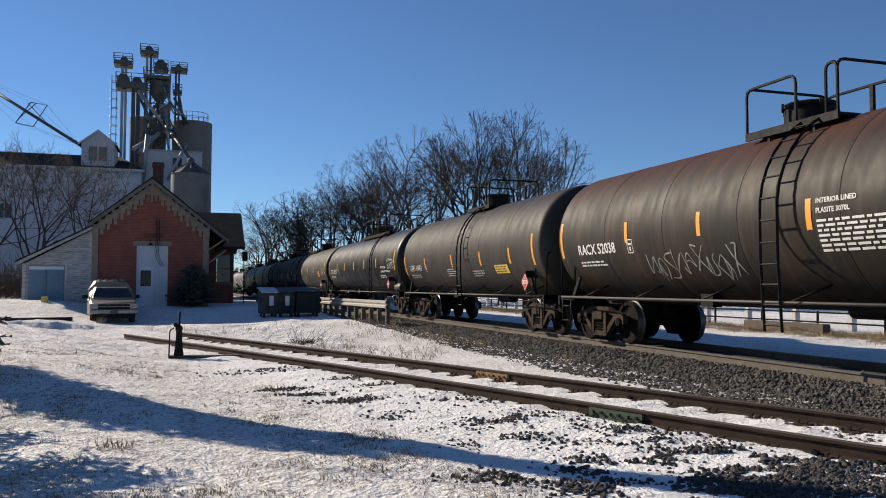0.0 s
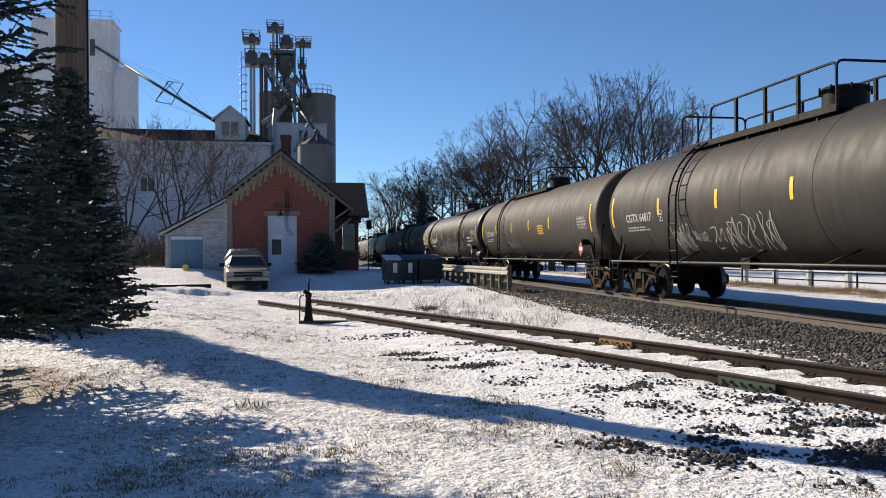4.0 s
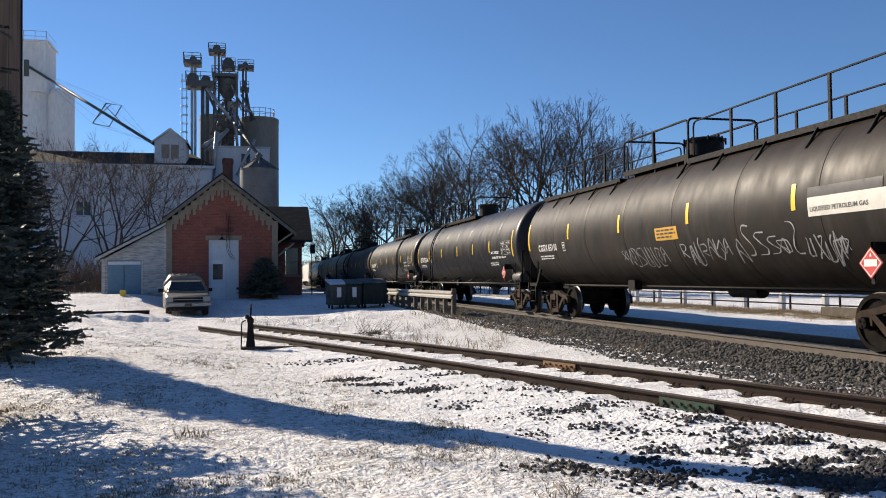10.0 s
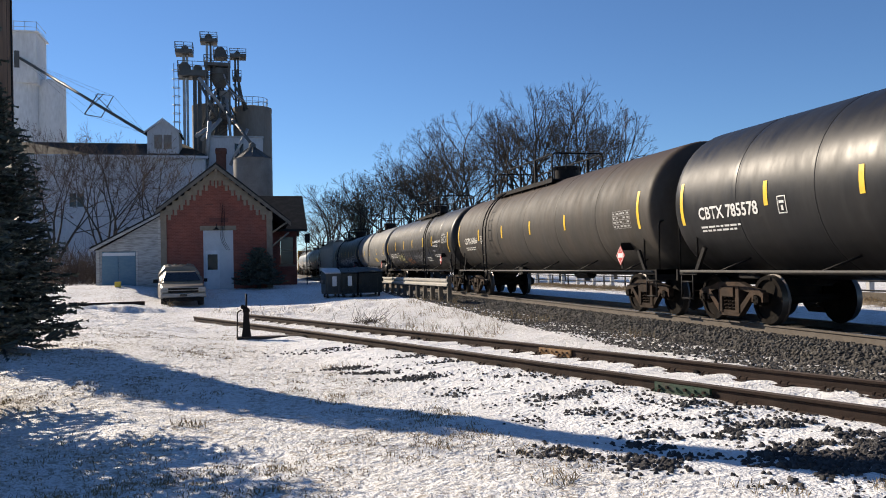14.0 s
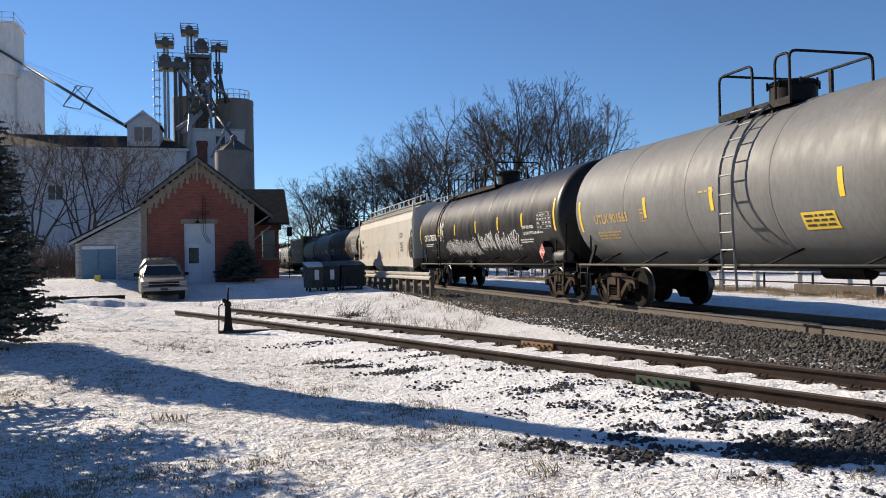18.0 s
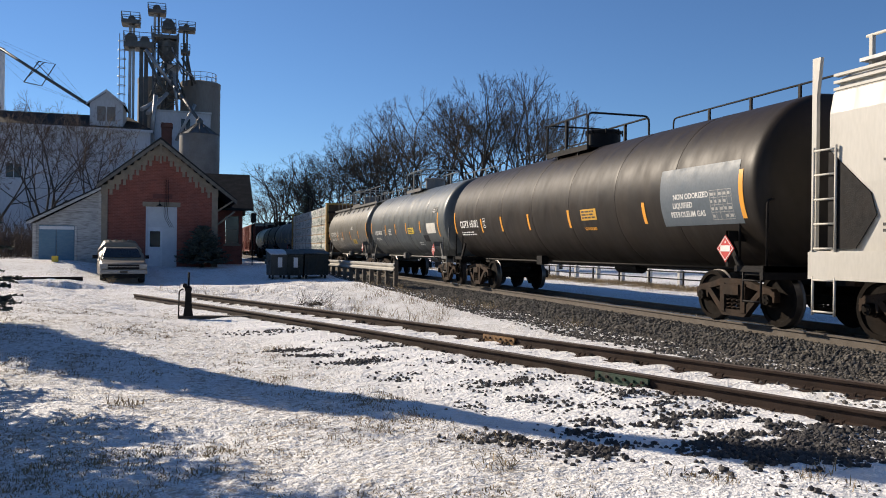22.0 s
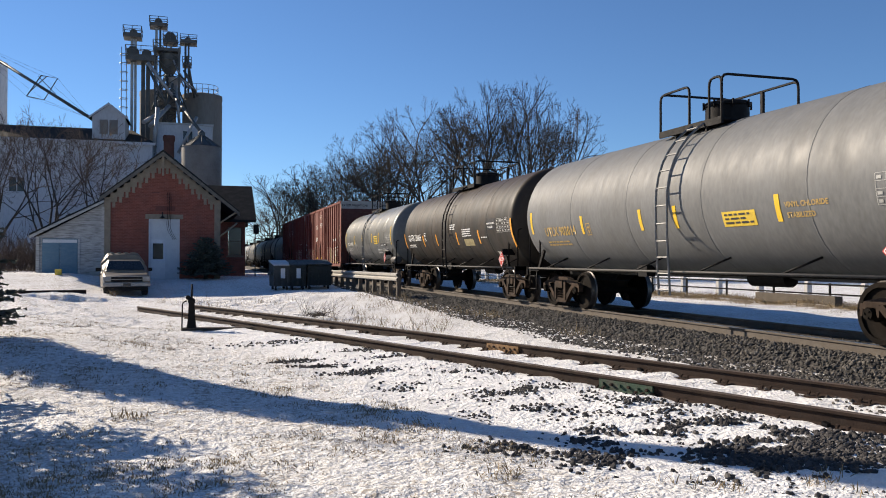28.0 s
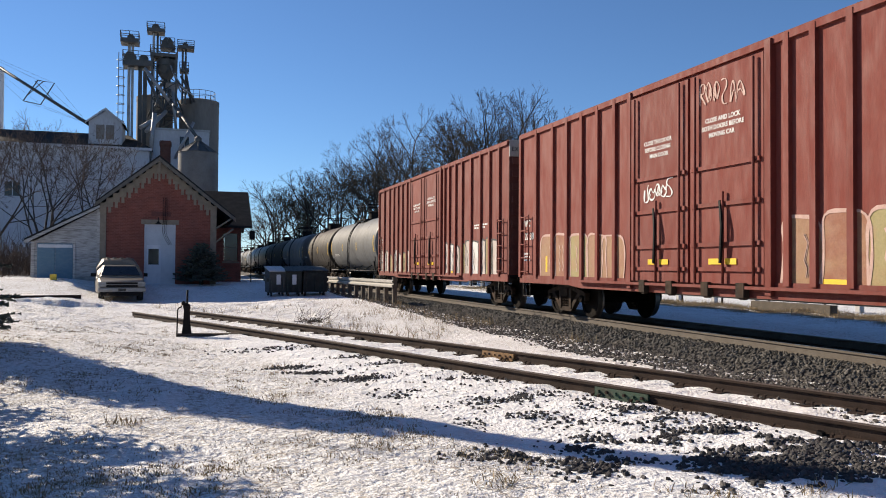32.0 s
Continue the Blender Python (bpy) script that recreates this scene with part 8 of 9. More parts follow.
def far_brush():
    """Far woods and brush beyond the line, and undergrowth by the depot."""
    rr = random.Random(3)
    ln = Lines()

    def clump(x, y, h, n):
        for _ in range(n):
            a = Vector((x + rr.gauss(0, 0.5), y + rr.gauss(0, 0.5), 0))
            d = Vector((rr.gauss(0, 0.35), rr.gauss(0, 0.35), 1)).normalized()
            m = a + d * h * rr.uniform(0.4, 0.7)
            ln.bar(a, m, 0.02, 0.014)
            for _ in range(3):
                e = m + (d + Vector((rr.gauss(0, 0.5), rr.gauss(0, 0.5), rr.uniform(0, 0.5)))).normalized() * h * rr.uniform(0.25, 0.5)
                ln.bar(m, e, 0.012, 0.006)
    for k in range(150):
        clump(rr.uniform(13.5, 24), rr.uniform(70, 175), rr.uniform(2.0, 5.0), 14)
    for k in range(60):
        clump(rr.uniform(8.0, 30), rr.uniform(190, 260), rr.uniform(4.0, 8.0), 14)
    for k in range(70):
        clump(rr.uniform(-18, -7.8), rr.uniform(50, 62), rr.uniform(1.2, 4.0), 16)
    for k in range(26):
        clump(rr.uniform(-12, -7.9), rr.uniform(43.5, 48), rr.uniform(0.6, 1.4), 16)
    ob = new("brush", ln.mesh("brush", TWIG_RED))
    return tagged(ob, "tangled bare brush along the line", "brush", kind="stuff")


far_brush()


def spruce_mesh(seed, height, radius, whorls=26, base=0.35, fine=0.055, thin=0.06):
    """Trunk and needle-covered boughs of a spruce, wide below and thin above."""
    rr = random.Random(seed)
    trunk, green = Lines(), Lines()
    trunk.bar(Vector((0, 0, -0.2)), Vector((0, 0, height)), 0.11, 0.015, 8)
    for w in range(whorls):
        t = w / (whorls - 1)
        z = zz = base + (height - base - 0.1) * t ** 0.93
        reach = radius * (1 - t) ** 0.85 + 0.10
        n = max(5, int(13 * (1 - t * 0.5)))
        a0 = rr.uniform(0, 6.28)
        for k in range(n):
            a = a0 + 6.28 * k / n + rr.uniform(-0.2, 0.2)
            z = zz + rr.uniform(-0.07, 0.07)
            ln = reach * rr.uniform(0.78, 1.12)
            d = Vector((math.cos(a), math.sin(a), 0))
            side = Vector((-d.y, d.x, 0))
            sag = -0.22 * (1 - t) + 0.5 * t
            spine = []
            m = max(3, int(ln / 0.13))
            for i in range(m + 1):
                q = i / m
                spine.append(Vector((0, 0, z)) + d * ln * q + Vector((0, 0, ln * (sag * q + 0.20 * q * q + rr.uniform(-0.02, 0.02)))))
            for p, q in zip(spine, spine[1:]):
                trunk.bar(p, q, 0.012, 0.008, 3)
            for i in range(1, m + 1):
                q = i / m
                p = spine[i]
                tw = ln * 0.30 * (1.05 - q * 0.75) + 0.08
                for s in (-1, 1):
                    if rr.random() < thin:
                        continue
                    e = p + (side * s * rr.uniform(0.75, 1.0) + d * rr.uniform(0.35, 0.8) + Vector((0, 0, rr.uniform(-0.25, 0.12)))) * tw
                    steps = max(2, int((e - p).length / fine))
                    for j in range(steps):
                        f0 = j / steps
                        b0 = p.lerp(e, f0)
                        b1 = p.lerp(e, f0 + 1.25 / steps)
                        ax = (e - p).normalized()
                        for _ in range(2):
                            nv = ax.cross(Vector((rr.gauss(0, 1), rr.gauss(0, 1), rr.gauss(0, 1)))).normalized() * rr.uniform(0.4, 0.85) * fine
                            green.quad(b0 - nv * 0.4, b1 - nv, b1 + nv, b0 + nv * 0.4)
                # needles at the spine
                nv = Vector((rr.gauss(0, 1), rr.gauss(0, 1), rr.gauss(0, 1))).normalized() * 0.04
                green.quad(p - nv, spine[i - 1] - nv * 0.6, spine[i - 1] + nv * 0.6, p + nv)
    return trunk.mesh("trunk", BARK), green.mesh("crown", NEEDLE)


def spruce(x, y, h, r, seed, label, whorls=26, base=0.35, fine=0.055, thin=0.06):
    t = thing("spruce_tree", label, "spruce", "", (x, y, ground_z(x, y)))
    a, b = spruce_mesh(seed, h, r, whorls, base, fine, thin)
    part("trunk", a, BARK, t)
    part("crown", b, NEEDLE, t)
    return t


spruce(-4.12, 14.9, 4.45, 1.12, 4, "young blue spruce in front of the utility pole", 46, 0.35, 0.036)
spruce(-4.45, 9.1, 9.0, 2.3, 9, "larger spruce with pale tips at the lawn's edge", 42, 0.85, 0.036, 0.10)
far_spruce = spruce(15.8, 118, 12.0, 3.0, 14, "dark evergreen among the bare trees", 22)
spruce(17.0, 124, 11.0, 3.2, 15, "dark evergreen among the bare trees", 20)
shrub = spruce(0.55, 43.0, 2.1, 1.15, 21, "dark round evergreen shrub by the depot wall", 16)
shrub.name = "evergreen_shrub"

# ---- grass, weeds and stones ----
STRAW = mat("dry_straw_grass", (0.33, 0.245, 0.135), 0.8, 0, (0.17, 0.135, 0.07), 1, 0.5, island=0.45)


def grass(name, label, spots, seed):
    rr = random.Random(seed)
    ln = Lines()
    for x, y, n, h, wd in spots:
        z = ground_z(x, y)
        for _ in range(n):
            a = Vector((x + rr.gauss(0, wd), y + rr.gauss(0, wd), z - 0.01))
            lean = Vector((rr.gauss(0, 0.45), rr.gauss(0, 0.45), 1)).normalized()
            hh = h * rr.uniform(0.5, 1.2)
            b = a + lean * hh
            s = Vector((rr.gauss(0, 1), rr.gauss(0, 1), 0)).normalized() * (0.003 + 0.0025 * rr.random())
            c = a.lerp(b, 0.55)
            b = b + Vector((lean.x, lean.y, -0.2)) * hh * 0.25
            ln.quad(a - s, a + s, c + s * 0.8, c - s * 0.8)
            k = len(ln.v)
            ln.v += [c - s * 0.8, c + s * 0.8, b]
            ln.f.append((k, k + 1, k + 2))
    return tagged(new(name, ln.mesh(name, STRAW)), label, "grass", kind="stuff")


rg = random.Random(12)
spots = []
for _ in range(140000):
    y = 3.0 + 18 * rg.random() ** 1.3
    x = rg.uniform(-0.55, 0.6) * (y + 2)
    edge = lawn_edge(y) - x
    if edge < 0.5 * noise.noise((x * 1.5, y * 1.5, 2.0)):
        continue
    d = 0.7 * noise.noise((x * 0.6, y * 0.6, 1.7)) + 0.6 * noise.noise((x * 2.6, y * 2.6, 4.0)) + 0.4 * noise.noise((x * 7, y * 7, 8.0))
    if d + 0.12 + 0.10 * smooth(5.5, 2.0, math.hypot(x + 4.4, y - 8.0)) > rg.uniform(0.0, 1.0):
        tall = 1.0 + 0.6 * max(0.0, d)
        spots.append((x, y, rg.randint(3, 5), rg.uniform(0.018, 0.045) * tall, 0.03))
grass("lawn_grass", "short dry grass poking through the snow", spots, 1)
spots = []
for _ in range(700):
    y = rg.uniform(15, 33)
    x = rg.uniform(siding_x(min(y, 30)) + 1.2, 8.0)
    if noise.noise((x * 0.4, y * 0.25, 8.8)) > -0.05:
        spots.append((x, y, rg.randint(4, 9), rg.uniform(0.12, 0.38), 0.08))
for x, y in ((-0.6, 8.6), (0.9, 9.9), (2.2, 5.6), (3.4, 4.9), (4.3, 4.7), (-3.2, 35.5), (1.3, 13.0), (-3.0, 9.6)):
    for _ in range(5):
        spots.append((x + rg.gauss(0, 0.12), y + rg.gauss(0, 0.12), 12, 0.10 if y < 30 else 0.4, 0.06))
grass("tall_weeds", "dry tan weeds standing in the snow", spots, 2)


def stone_shapes():
    out = []
    for s in range(6):
        rr = random.Random(100 + s)
        bm = bmesh.new()
        bmesh.ops.create_icosphere(bm, subdivisions=1, radius=1.0)
        for v in bm.verts:
            v.co *= rr.uniform(0.65, 1.15)
            v.co.z *= 0.72
        out.append(([v.co.copy() for v in bm.verts], [tuple(v.index for v in f.verts) for f in bm.faces]))
        bm.free()
    return out


SHAPES = stone_shapes()


def stones(name, label, spots, material, seed):
    rr = random.Random(seed)
    vs, fs = [], []
    for x, y, z, s in spots:
        shape = rr.choice(SHAPES)
        m = Euler((rr.uniform(0, 6), rr.uniform(0, 6), rr.uniform(0, 6))).to_matrix() * s
        k = len(vs)
        vs += [m @ v + Vector((x, y, z)) for v in shape[0]]
        fs += [tuple(k + i for i in f) for f in shape[1]]
    me = bpy.data.meshes.new(name)
    me.from_pydata(vs, [], fs)
    me.materials.append(material)
    return tagged(new(name, me), label, "stones", kind="stuff")


def bed_z(x):
    d = abs(x - TRACK_X)
    t = min(1.0, max(0.0, (d - 1.45) / 1.3))
    return (RAIL_Z - 0.15) * (1 - t) + (-0.12) * t


spots = []
for _ in range(30000):
    y = 5.5 + 36 * rg.random() ** 1.9
    x = TRACK_X - rg.uniform(0.9, 3.6)
    z = max(bed_z(x), ground_z(x, y) - 0.01)
    lim = 7.0 - 0.028 * (y - 8) + 0.45 * noise.noise((x * 0.9, y * 0.35, 2.2)) + 0.15 * noise.noise((x * 3, y * 1.4, 5))
    if x < lim and rg.random() > 0.10:
        continue
    if abs(x - (TRACK_X - 0.7525)) < 0.1:
        continue
    spots.append((x, y, z + rg.uniform(-0.008, 0.016), rg.uniform(0.020, 0.042)))
stones("ballast_stones", "grey crushed stone of the main line's bed", spots, STONE, 5)
spots = []
for _ in range(3500):
    y = 6 + 30 * rg.random() ** 1.6
    x = TRACK_X + rg.uniform(-0.65, 3.0)
    if abs(x - (TRACK_X + 0.7525)) < 0.1:
        continue
    spots.append((x, y, bed_z(x) + 0.0, rg.uniform(0.018, 0.034)))
stones("ballast_stones", "grey crushed stone between and beyond the rails", spots, STONE, 6)
spots = []
patches = ((2.55, 9.75, 0.22, 60), (3.15, 10.5, 0.30, 70), (3.0, 12.5, 0.30, 45), (3.6, 10.2, 0.32, 40), (3.4, 9.0, 0.24, 60), (3.8, 9.0, 0.22, 80), (3.4, 8.0, 0.22, 70), (4.25, 8.8, 0.2, 50), (2.9, 7.9, 0.2, 30), (4.3, 7.7, 0.34, 130),
           (4.7, 7.4, 0.3, 80), (3.6, 6.7, 0.22, 110), (3.2, 5.85, 0.24, 130), (2.65, 6.45, 0.24, 90), (4.3, 6.6, 0.24, 60), (4.7, 6.3, 0.32, 170), (4.95, 5.95, 0.36, 190), (4.2, 5.4, 0.34, 260), (4.8, 5.3, 0.4, 230), (5.7, 5.6, 0.4, 150),
           (1.5, 12.8, 0.24, 60), (1.8, 12.1, 0.22, 70), (2.3, 11.3, 0.24, 90), (1.4, 15.4, 0.4, 60), (2.8, 13.6, 0.3, 70))
for cx, cy, s, n in patches:
    for _ in range(n * (4 if cx > 4 and cy < 6.5 else 3)):
        x, y = cx + rg.gauss(0, s), cy + rg.gauss(0, s * (0.9 if cy < 11 else 0.45))
        lump = noise.noise((x * 2.2 + y * 0.7, y * 2.6, 7.7)) + 0.5 * noise.noise((x * 6, y * 6, 1.3))
        if x < siding_x(y) - 1.0 and (lump > rg.uniform(-0.22, 0.14) or cy > 11):
            q = rg.uniform(0.014, 0.036) * (1.1 if y < 7 else 0.9)
            spots.append((x, y, ground_z(x, y) + q * rg.uniform(-0.45, 0.3), q))
for _ in range(1300):                         # single stones all over the strip
    y = 4.2 + 9 * rg.random() ** 1.5
    x = rg.uniform(lawn_edge(y) + 0.3, siding_x(y) - 1.0)
    if noise.noise((x * 1.2, y * 1.2, 3.3)) > rg.uniform(-0.1, 0.5):
        q = rg.uniform(0.010, 0.027)
        spots.append((x, y, ground_z(x, y) + q * rg.uniform(-0.5, 0.1), q))
stones("cinder_stones", "dark loose stones melted out of the snow", spots, DARK_STONE, 7)

# ---- pickup truck ----
TRUCK_PAINT = mat("dull_pewter_car_paint", (0.20, 0.172, 0.135), 0.4, 0.25, (0.15, 0.128, 0.10), 2, 0.4, spec=0.6)
CHROME = mat("dulled_chrome", (0.30, 0.29, 0.275), 0.45, 0.6, (0.2, 0.19, 0.18), 4, 0.4)
RUBBER = mat("black_rubber", (0.02, 0.02, 0.02), 0.85, 0, (0.04, 0.04, 0.04), 6, 0.4)
DUSTY_GLASS = mat("dusty_tinted_glass", (0.03, 0.032, 0.034), 0.6, 0, (0.05, 0.05, 0.05), 3, 0.4, spec=0.2)
LENS = mat("headlamp_lens", (0.34, 0.34, 0.33), 0.25, 0, (0.26, 0.26, 0.25), 4, 0.3)


def build_pickup():
    t = thing("pickup_truck", "parked pewter pickup truck with a ribbed bed cap", "truck", at=(-2.72, 37.0, ground_z(-2.7, 38)))
    t.rotation_euler[2] = radians(7)

    def hull(name, secs, material, label="", parent=None):
        """A body from cross sections (y, half width below, half width above, z below, z above)."""
        bm = bmesh.new()
        rows = []
        for y, wa, wb, za, zb in secs:
            r = 0.07
            prof = [(-wa, za), (-wa - 0.0, za + (zb - za) * 0.5), (-wb, zb - r), (-wb + r, zb), (wb - r, zb), (wb, zb - r), (wa, za + (zb - za) * 0.5), (wa, za)]
            rows.append([bm.verts.new((x, y, z)) for x, z in prof])
        for a, b in zip(rows, rows[1:]):
            for k in range(8):
                bm.faces.new((a[k], a[(k + 1) % 8], b[(k + 1) % 8], b[k])).smooth = True
        bm.faces.new(rows[0])
        bm.faces.new(rows[-1])
        return part(name, bm, material, parent or t, label)

    body = hull("body", ((0.10, 0.86, 0.80, 0.45, 0.90), (0.25, 0.94, 0.90, 0.42, 0.99), (0.8, 0.97, 0.93, 0.42, 1.07), (1.45, 0.98, 0.95, 0.42, 1.16), (3.4, 0.98, 0.96, 0.42, 1.18), (5.5, 0.97, 0.95, 0.45, 1.18)), TRUCK_PAINT)
    hull("cab", ((1.35, 0.93, 0.86, 1.12, 1.20), (1.95, 0.92, 0.72, 1.12, 1.70), (2.3, 0.92, 0.70, 1.12, 1.76), (3.2, 0.92, 0.72, 1.12, 1.76), (3.3, 0.92, 0.75, 1.12, 1.70)), TRUCK_PAINT)
    cap = hull("bed_cap", ((3.32, 0.93, 0.68, 1.0, 1.74), (3.5, 0.93, 0.70, 1.0, 1.84), (5.4, 0.93, 0.72, 1.0, 1.84)), TRUCK_PAINT, "ribbed cap over the bed")
    for x in (-0.45, -0.15, 0.15, 0.45):
        bm = bmesh.new()
        add_box(bm, x - 0.06, x + 0.06, 3.42, 5.3, 1.80, 1.88)
        part("cap_rib", bm, TRUCK_PAINT, cap)
    bm = bmesh.new()
    vs = [bm.verts.new(p) for p in ((-0.80, 1.41, 1.24), (0.80, 1.41, 1.24), (0.64, 1.90, 1.68), (-0.64, 1.90, 1.68))]
    o = Vector((0, -0.035, 0.02))
    for v in vs:
        v.co += o
    bm.faces.new(vs)
    part("windshield", bm, DARK_GLASS, t, "dark windshield")
    for s in (-1, 1):
        bm = bmesh.new()
        bm.faces.new([bm.verts.new((s * x, y, z)) for x, y, z in ((0.925, 1.65, 1.2), (0.925, 3.1, 1.2), (0.76, 3.05, 1.66), (0.77, 2.1, 1.66))])
        part("side_window", bm, DUSTY_GLASS, t)
        for y in (1.05, 4.45):
            bm = bmesh.new()
            add_lathe(bm, ((0.001, s * 0.83), (0.18, s * 0.85), (0.22, s * 0.88), (0.34, s * 0.90), (0.365, s * 0.86), (0.365, s * 0.68), (0.33, s * 0.66)), "x", 22, (0, y, 0.36))
            w = part("wheel", bm, RUBBER, t)
            bm = bmesh.new()
            add_lathe(bm, ((0.001, s * 0.895), (0.08, s * 0.895), (0.2, s * 0.88), (0.215, s * 0.9)), "x", 18, (0, y, 0.36))
            part("rim", bm, CHROME, w)
        bm = bmesh.new()
        add_box(bm, s * 0.78 - 0.14, s * 0.78 + 0.14, 0.04, 0.2, 0.72, 0.80)
        part("turn_lamp", bm, LENS, t)
        bm = bmesh.new()
        add_box(bm, s * 0.78 - 0.15, s * 0.78 + 0.15, 0.06, 0.22, 0.82, 0.94)
        part("headlight", bm, LENS, t)
        bm = bmesh.new()
        add_box(bm, min(s * 0.98, s * 1.2), max(s * 0.98, s * 1.13), 1.62, 1.72, 1.18, 1.36)
        part("side_mirror", bm, BLACK_IRON, t)
        bm = bmesh.new()
        add_tube(bm, ((s * 0.985, 2.0, 1.02), (s * 0.985, 2.2, 1.02)), 0.02, 5)
        part("door_handle", bm, BLACK_IRON, t)
    box_part("bumper", (-0.94, 0.94, -0.06, 0.14, 0.46, 0.66), CHROME, t, "dulled chrome front bumper", 0.03)
    box_part("air_dam", (-0.85, 0.85, 0.02, 0.2, 0.26, 0.46), BLACK_IRON, t)
    grille = box_part("grille", (-0.62, 0.62, 0.05, 0.14, 0.69, 0.93), BLACK_IRON, t)
    box_part("grille_bar", (-0.93, 0.93, 0.01, 0.05, 0.795, 0.825), CHROME, grille)
    box_part("grille_surround", (-0.64, 0.64, 0.03, 0.1, 0.925, 0.95), CHROME, grille)
    box_part("plate", (-0.15, 0.15, -0.08, -0.062, 0.5, 0.62), DARK_GLASS, t)
    for s in (-1, 1):
        bm = bmesh.new()
        add_tube(bm, ((s * 0.3, 1.36, 1.22), (s * 0.02, 1.55, 1.42)), 0.012, 4)
        part("wiper", bm, BLACK_IRON, t)
    for o in t.children:                      # a low-slung body
        if not o.name.startswith(("wheel", "bed_cap")):
            o.scale[2] = 0.87
    return t


build_pickup()

# ---- switch stand, joint bars, brush heap ----
st = thing("switch_stand", "dark iron switch stand beside the siding", "switch stand", at=(-0.05, 18.7, ground_z(-0.05, 18.7)))
bm = bmesh.new()
vs = [[bm.verts.new((a * w, b * w * 0.8, z)) for a, b in ((-1, -1), (1, -1), (1, 1), (-1, 1))] for w, z in ((0.115, 0.0), (0.08, 0.25), (0.06, 0.6), (0.075, 0.62), (0.075, 0.68), (0.035, 0.72))]
for a, b in zip(vs, vs[1:]):
    for k in range(4):
        bm.faces.new((a[k], a[(k + 1) % 4], b[(k + 1) % 4], b[k]))
bm.faces.new(vs[-1])
part("stand_body", bm, BLACK_IRON, st)
bm = bmesh.new()
add_tube(bm, ((0.0, 0, 0.68), (0.01, 0, 1.02)), 0.022, 6)
part("spindle", bm, BLACK_IRON, st)
bm = bmesh.new()
add_tube(bm, bent((-0.1, -0.05, 0.66), (-0.19, -0.05, 0.62), (-0.2, -0.05, 0.05), r=0.05), 0.016, 5)
part("throw_lever", bm, BLACK_IRON, st)
bm = bmesh.new()
add_lathe(bm, ((0, -0.04), (0.05, -0.04), (0.05, 0.04), (0, 0.04)), "y", 10, (-0.07, -0.03, 0.73))
part("lock_cap", bm, BLACK_IRON, st)
bm = bmesh.new()
add_box(bm, -0.2, 1.6, -0.1, 0.1, 0.0, 0.07, pose(0, 0, 0, 0, 0, -8))
part("head_block_tie", bm, TIE_WOOD, st)

GREEN_BAR = mat("green_joint_bar", (0.022, 0.062, 0.036), 0.7, 0.0, (0.055, 0.045, 0.035), 7, 0.8, 0.2, 40)
OCHRE_BAR = mat("ochre_joint_bar", (0.27, 0.15, 0.06), 0.75, 0.0, (0.10, 0.06, 0.04), 8, 0.6, 0.2, 40)


def joint_bar(name, y, side, m, label):
    """A bolted joint bar on a siding rail."""
    ang = math.degrees(math.atan(0.354 + 0.0036 * (y - 12.5) * (1 if y > 12.5 else 0.3)))
    t = thing(name, label, "joint bar")
    t.matrix_basis = pose(siding_x(y) + side * 0.752, y + side * 0.266, SIDE_Z - 0.172, 0, 0, ang)
    bm = bmesh.new()
    add_prism(bm, ((-0.40, 0.02), (0.40, 0.02), (0.40, 0.05), (0.40, 0.128), (-0.40, 0.128), (-0.40, 0.05)), -0.048, -0.014)
    add_prism(bm, ((-0.40, 0.012), (0.40, 0.012), (0.40, 0.03), (-0.40, 0.03)), -0.075, -0.014)
    part("bar", bm, m, t)
    for k in range(6):
        bm = bmesh.new()
        add_lathe(bm, ((0, -0.078), (0.019, -0.078), (0.019, -0.045)), "x", 6, (0, -0.33 + k * 0.132, 0.08))
        part("bolt", bm, m if k % 2 else RAIL_RUST, t)
    return t


joint_bar("joint_bar", 8.78, -1, GREEN_BAR, "green painted joint bar bolted to the rail")
joint_bar("joint_bar", 12.6, 1, OCHRE_BAR, "ochre rusty joint bar bolted to the rail")

rr = random.Random(31)
ln = Lines()
for k in range(110):
    low = k < 60
    a = Vector((3.1 + rr.gauss(0, 0.14 if low else 0.35), 21.6 + rr.gauss(0, 0.16 if low else 0.3), 0.1 + rr.uniform(0, 0.06)))
    e = a + (Vector((rr.gauss(0, 0.16), rr.gauss(0, 0.16), rr.uniform(0.0, 0.12))) if low else Vector((rr.gauss(0.1, 0.22), rr.gauss(0, 0.2), rr.uniform(0.1, 0.55))))
    ln.bar(a, e, 0.012 if low else 0.005, 0.003)
tagged(new("brush_heap", ln.mesh("brush_heap", TWIG)), "small heap of dry sticks on the siding", "brush", kind="stuff")

# old rails lying in the snow before the depot
for x, y, a, n in ((-6.2, 35.2, -78, 4.2), (-7.4, 33.5, -80, 5.0)):
    t = thing("loose_rail", "old rusty rail lying in the snow", "rail", "old rails by the depot")
    part("rail_bar", rail_mesh([(0, -n / 2), (0, n / 2)], 0.172), [RAIL_RUST, RAIL_RUST], t)
    t.matrix_basis = pose(x, y, ground_z(x, y) - 0.09, 0, 0, a)

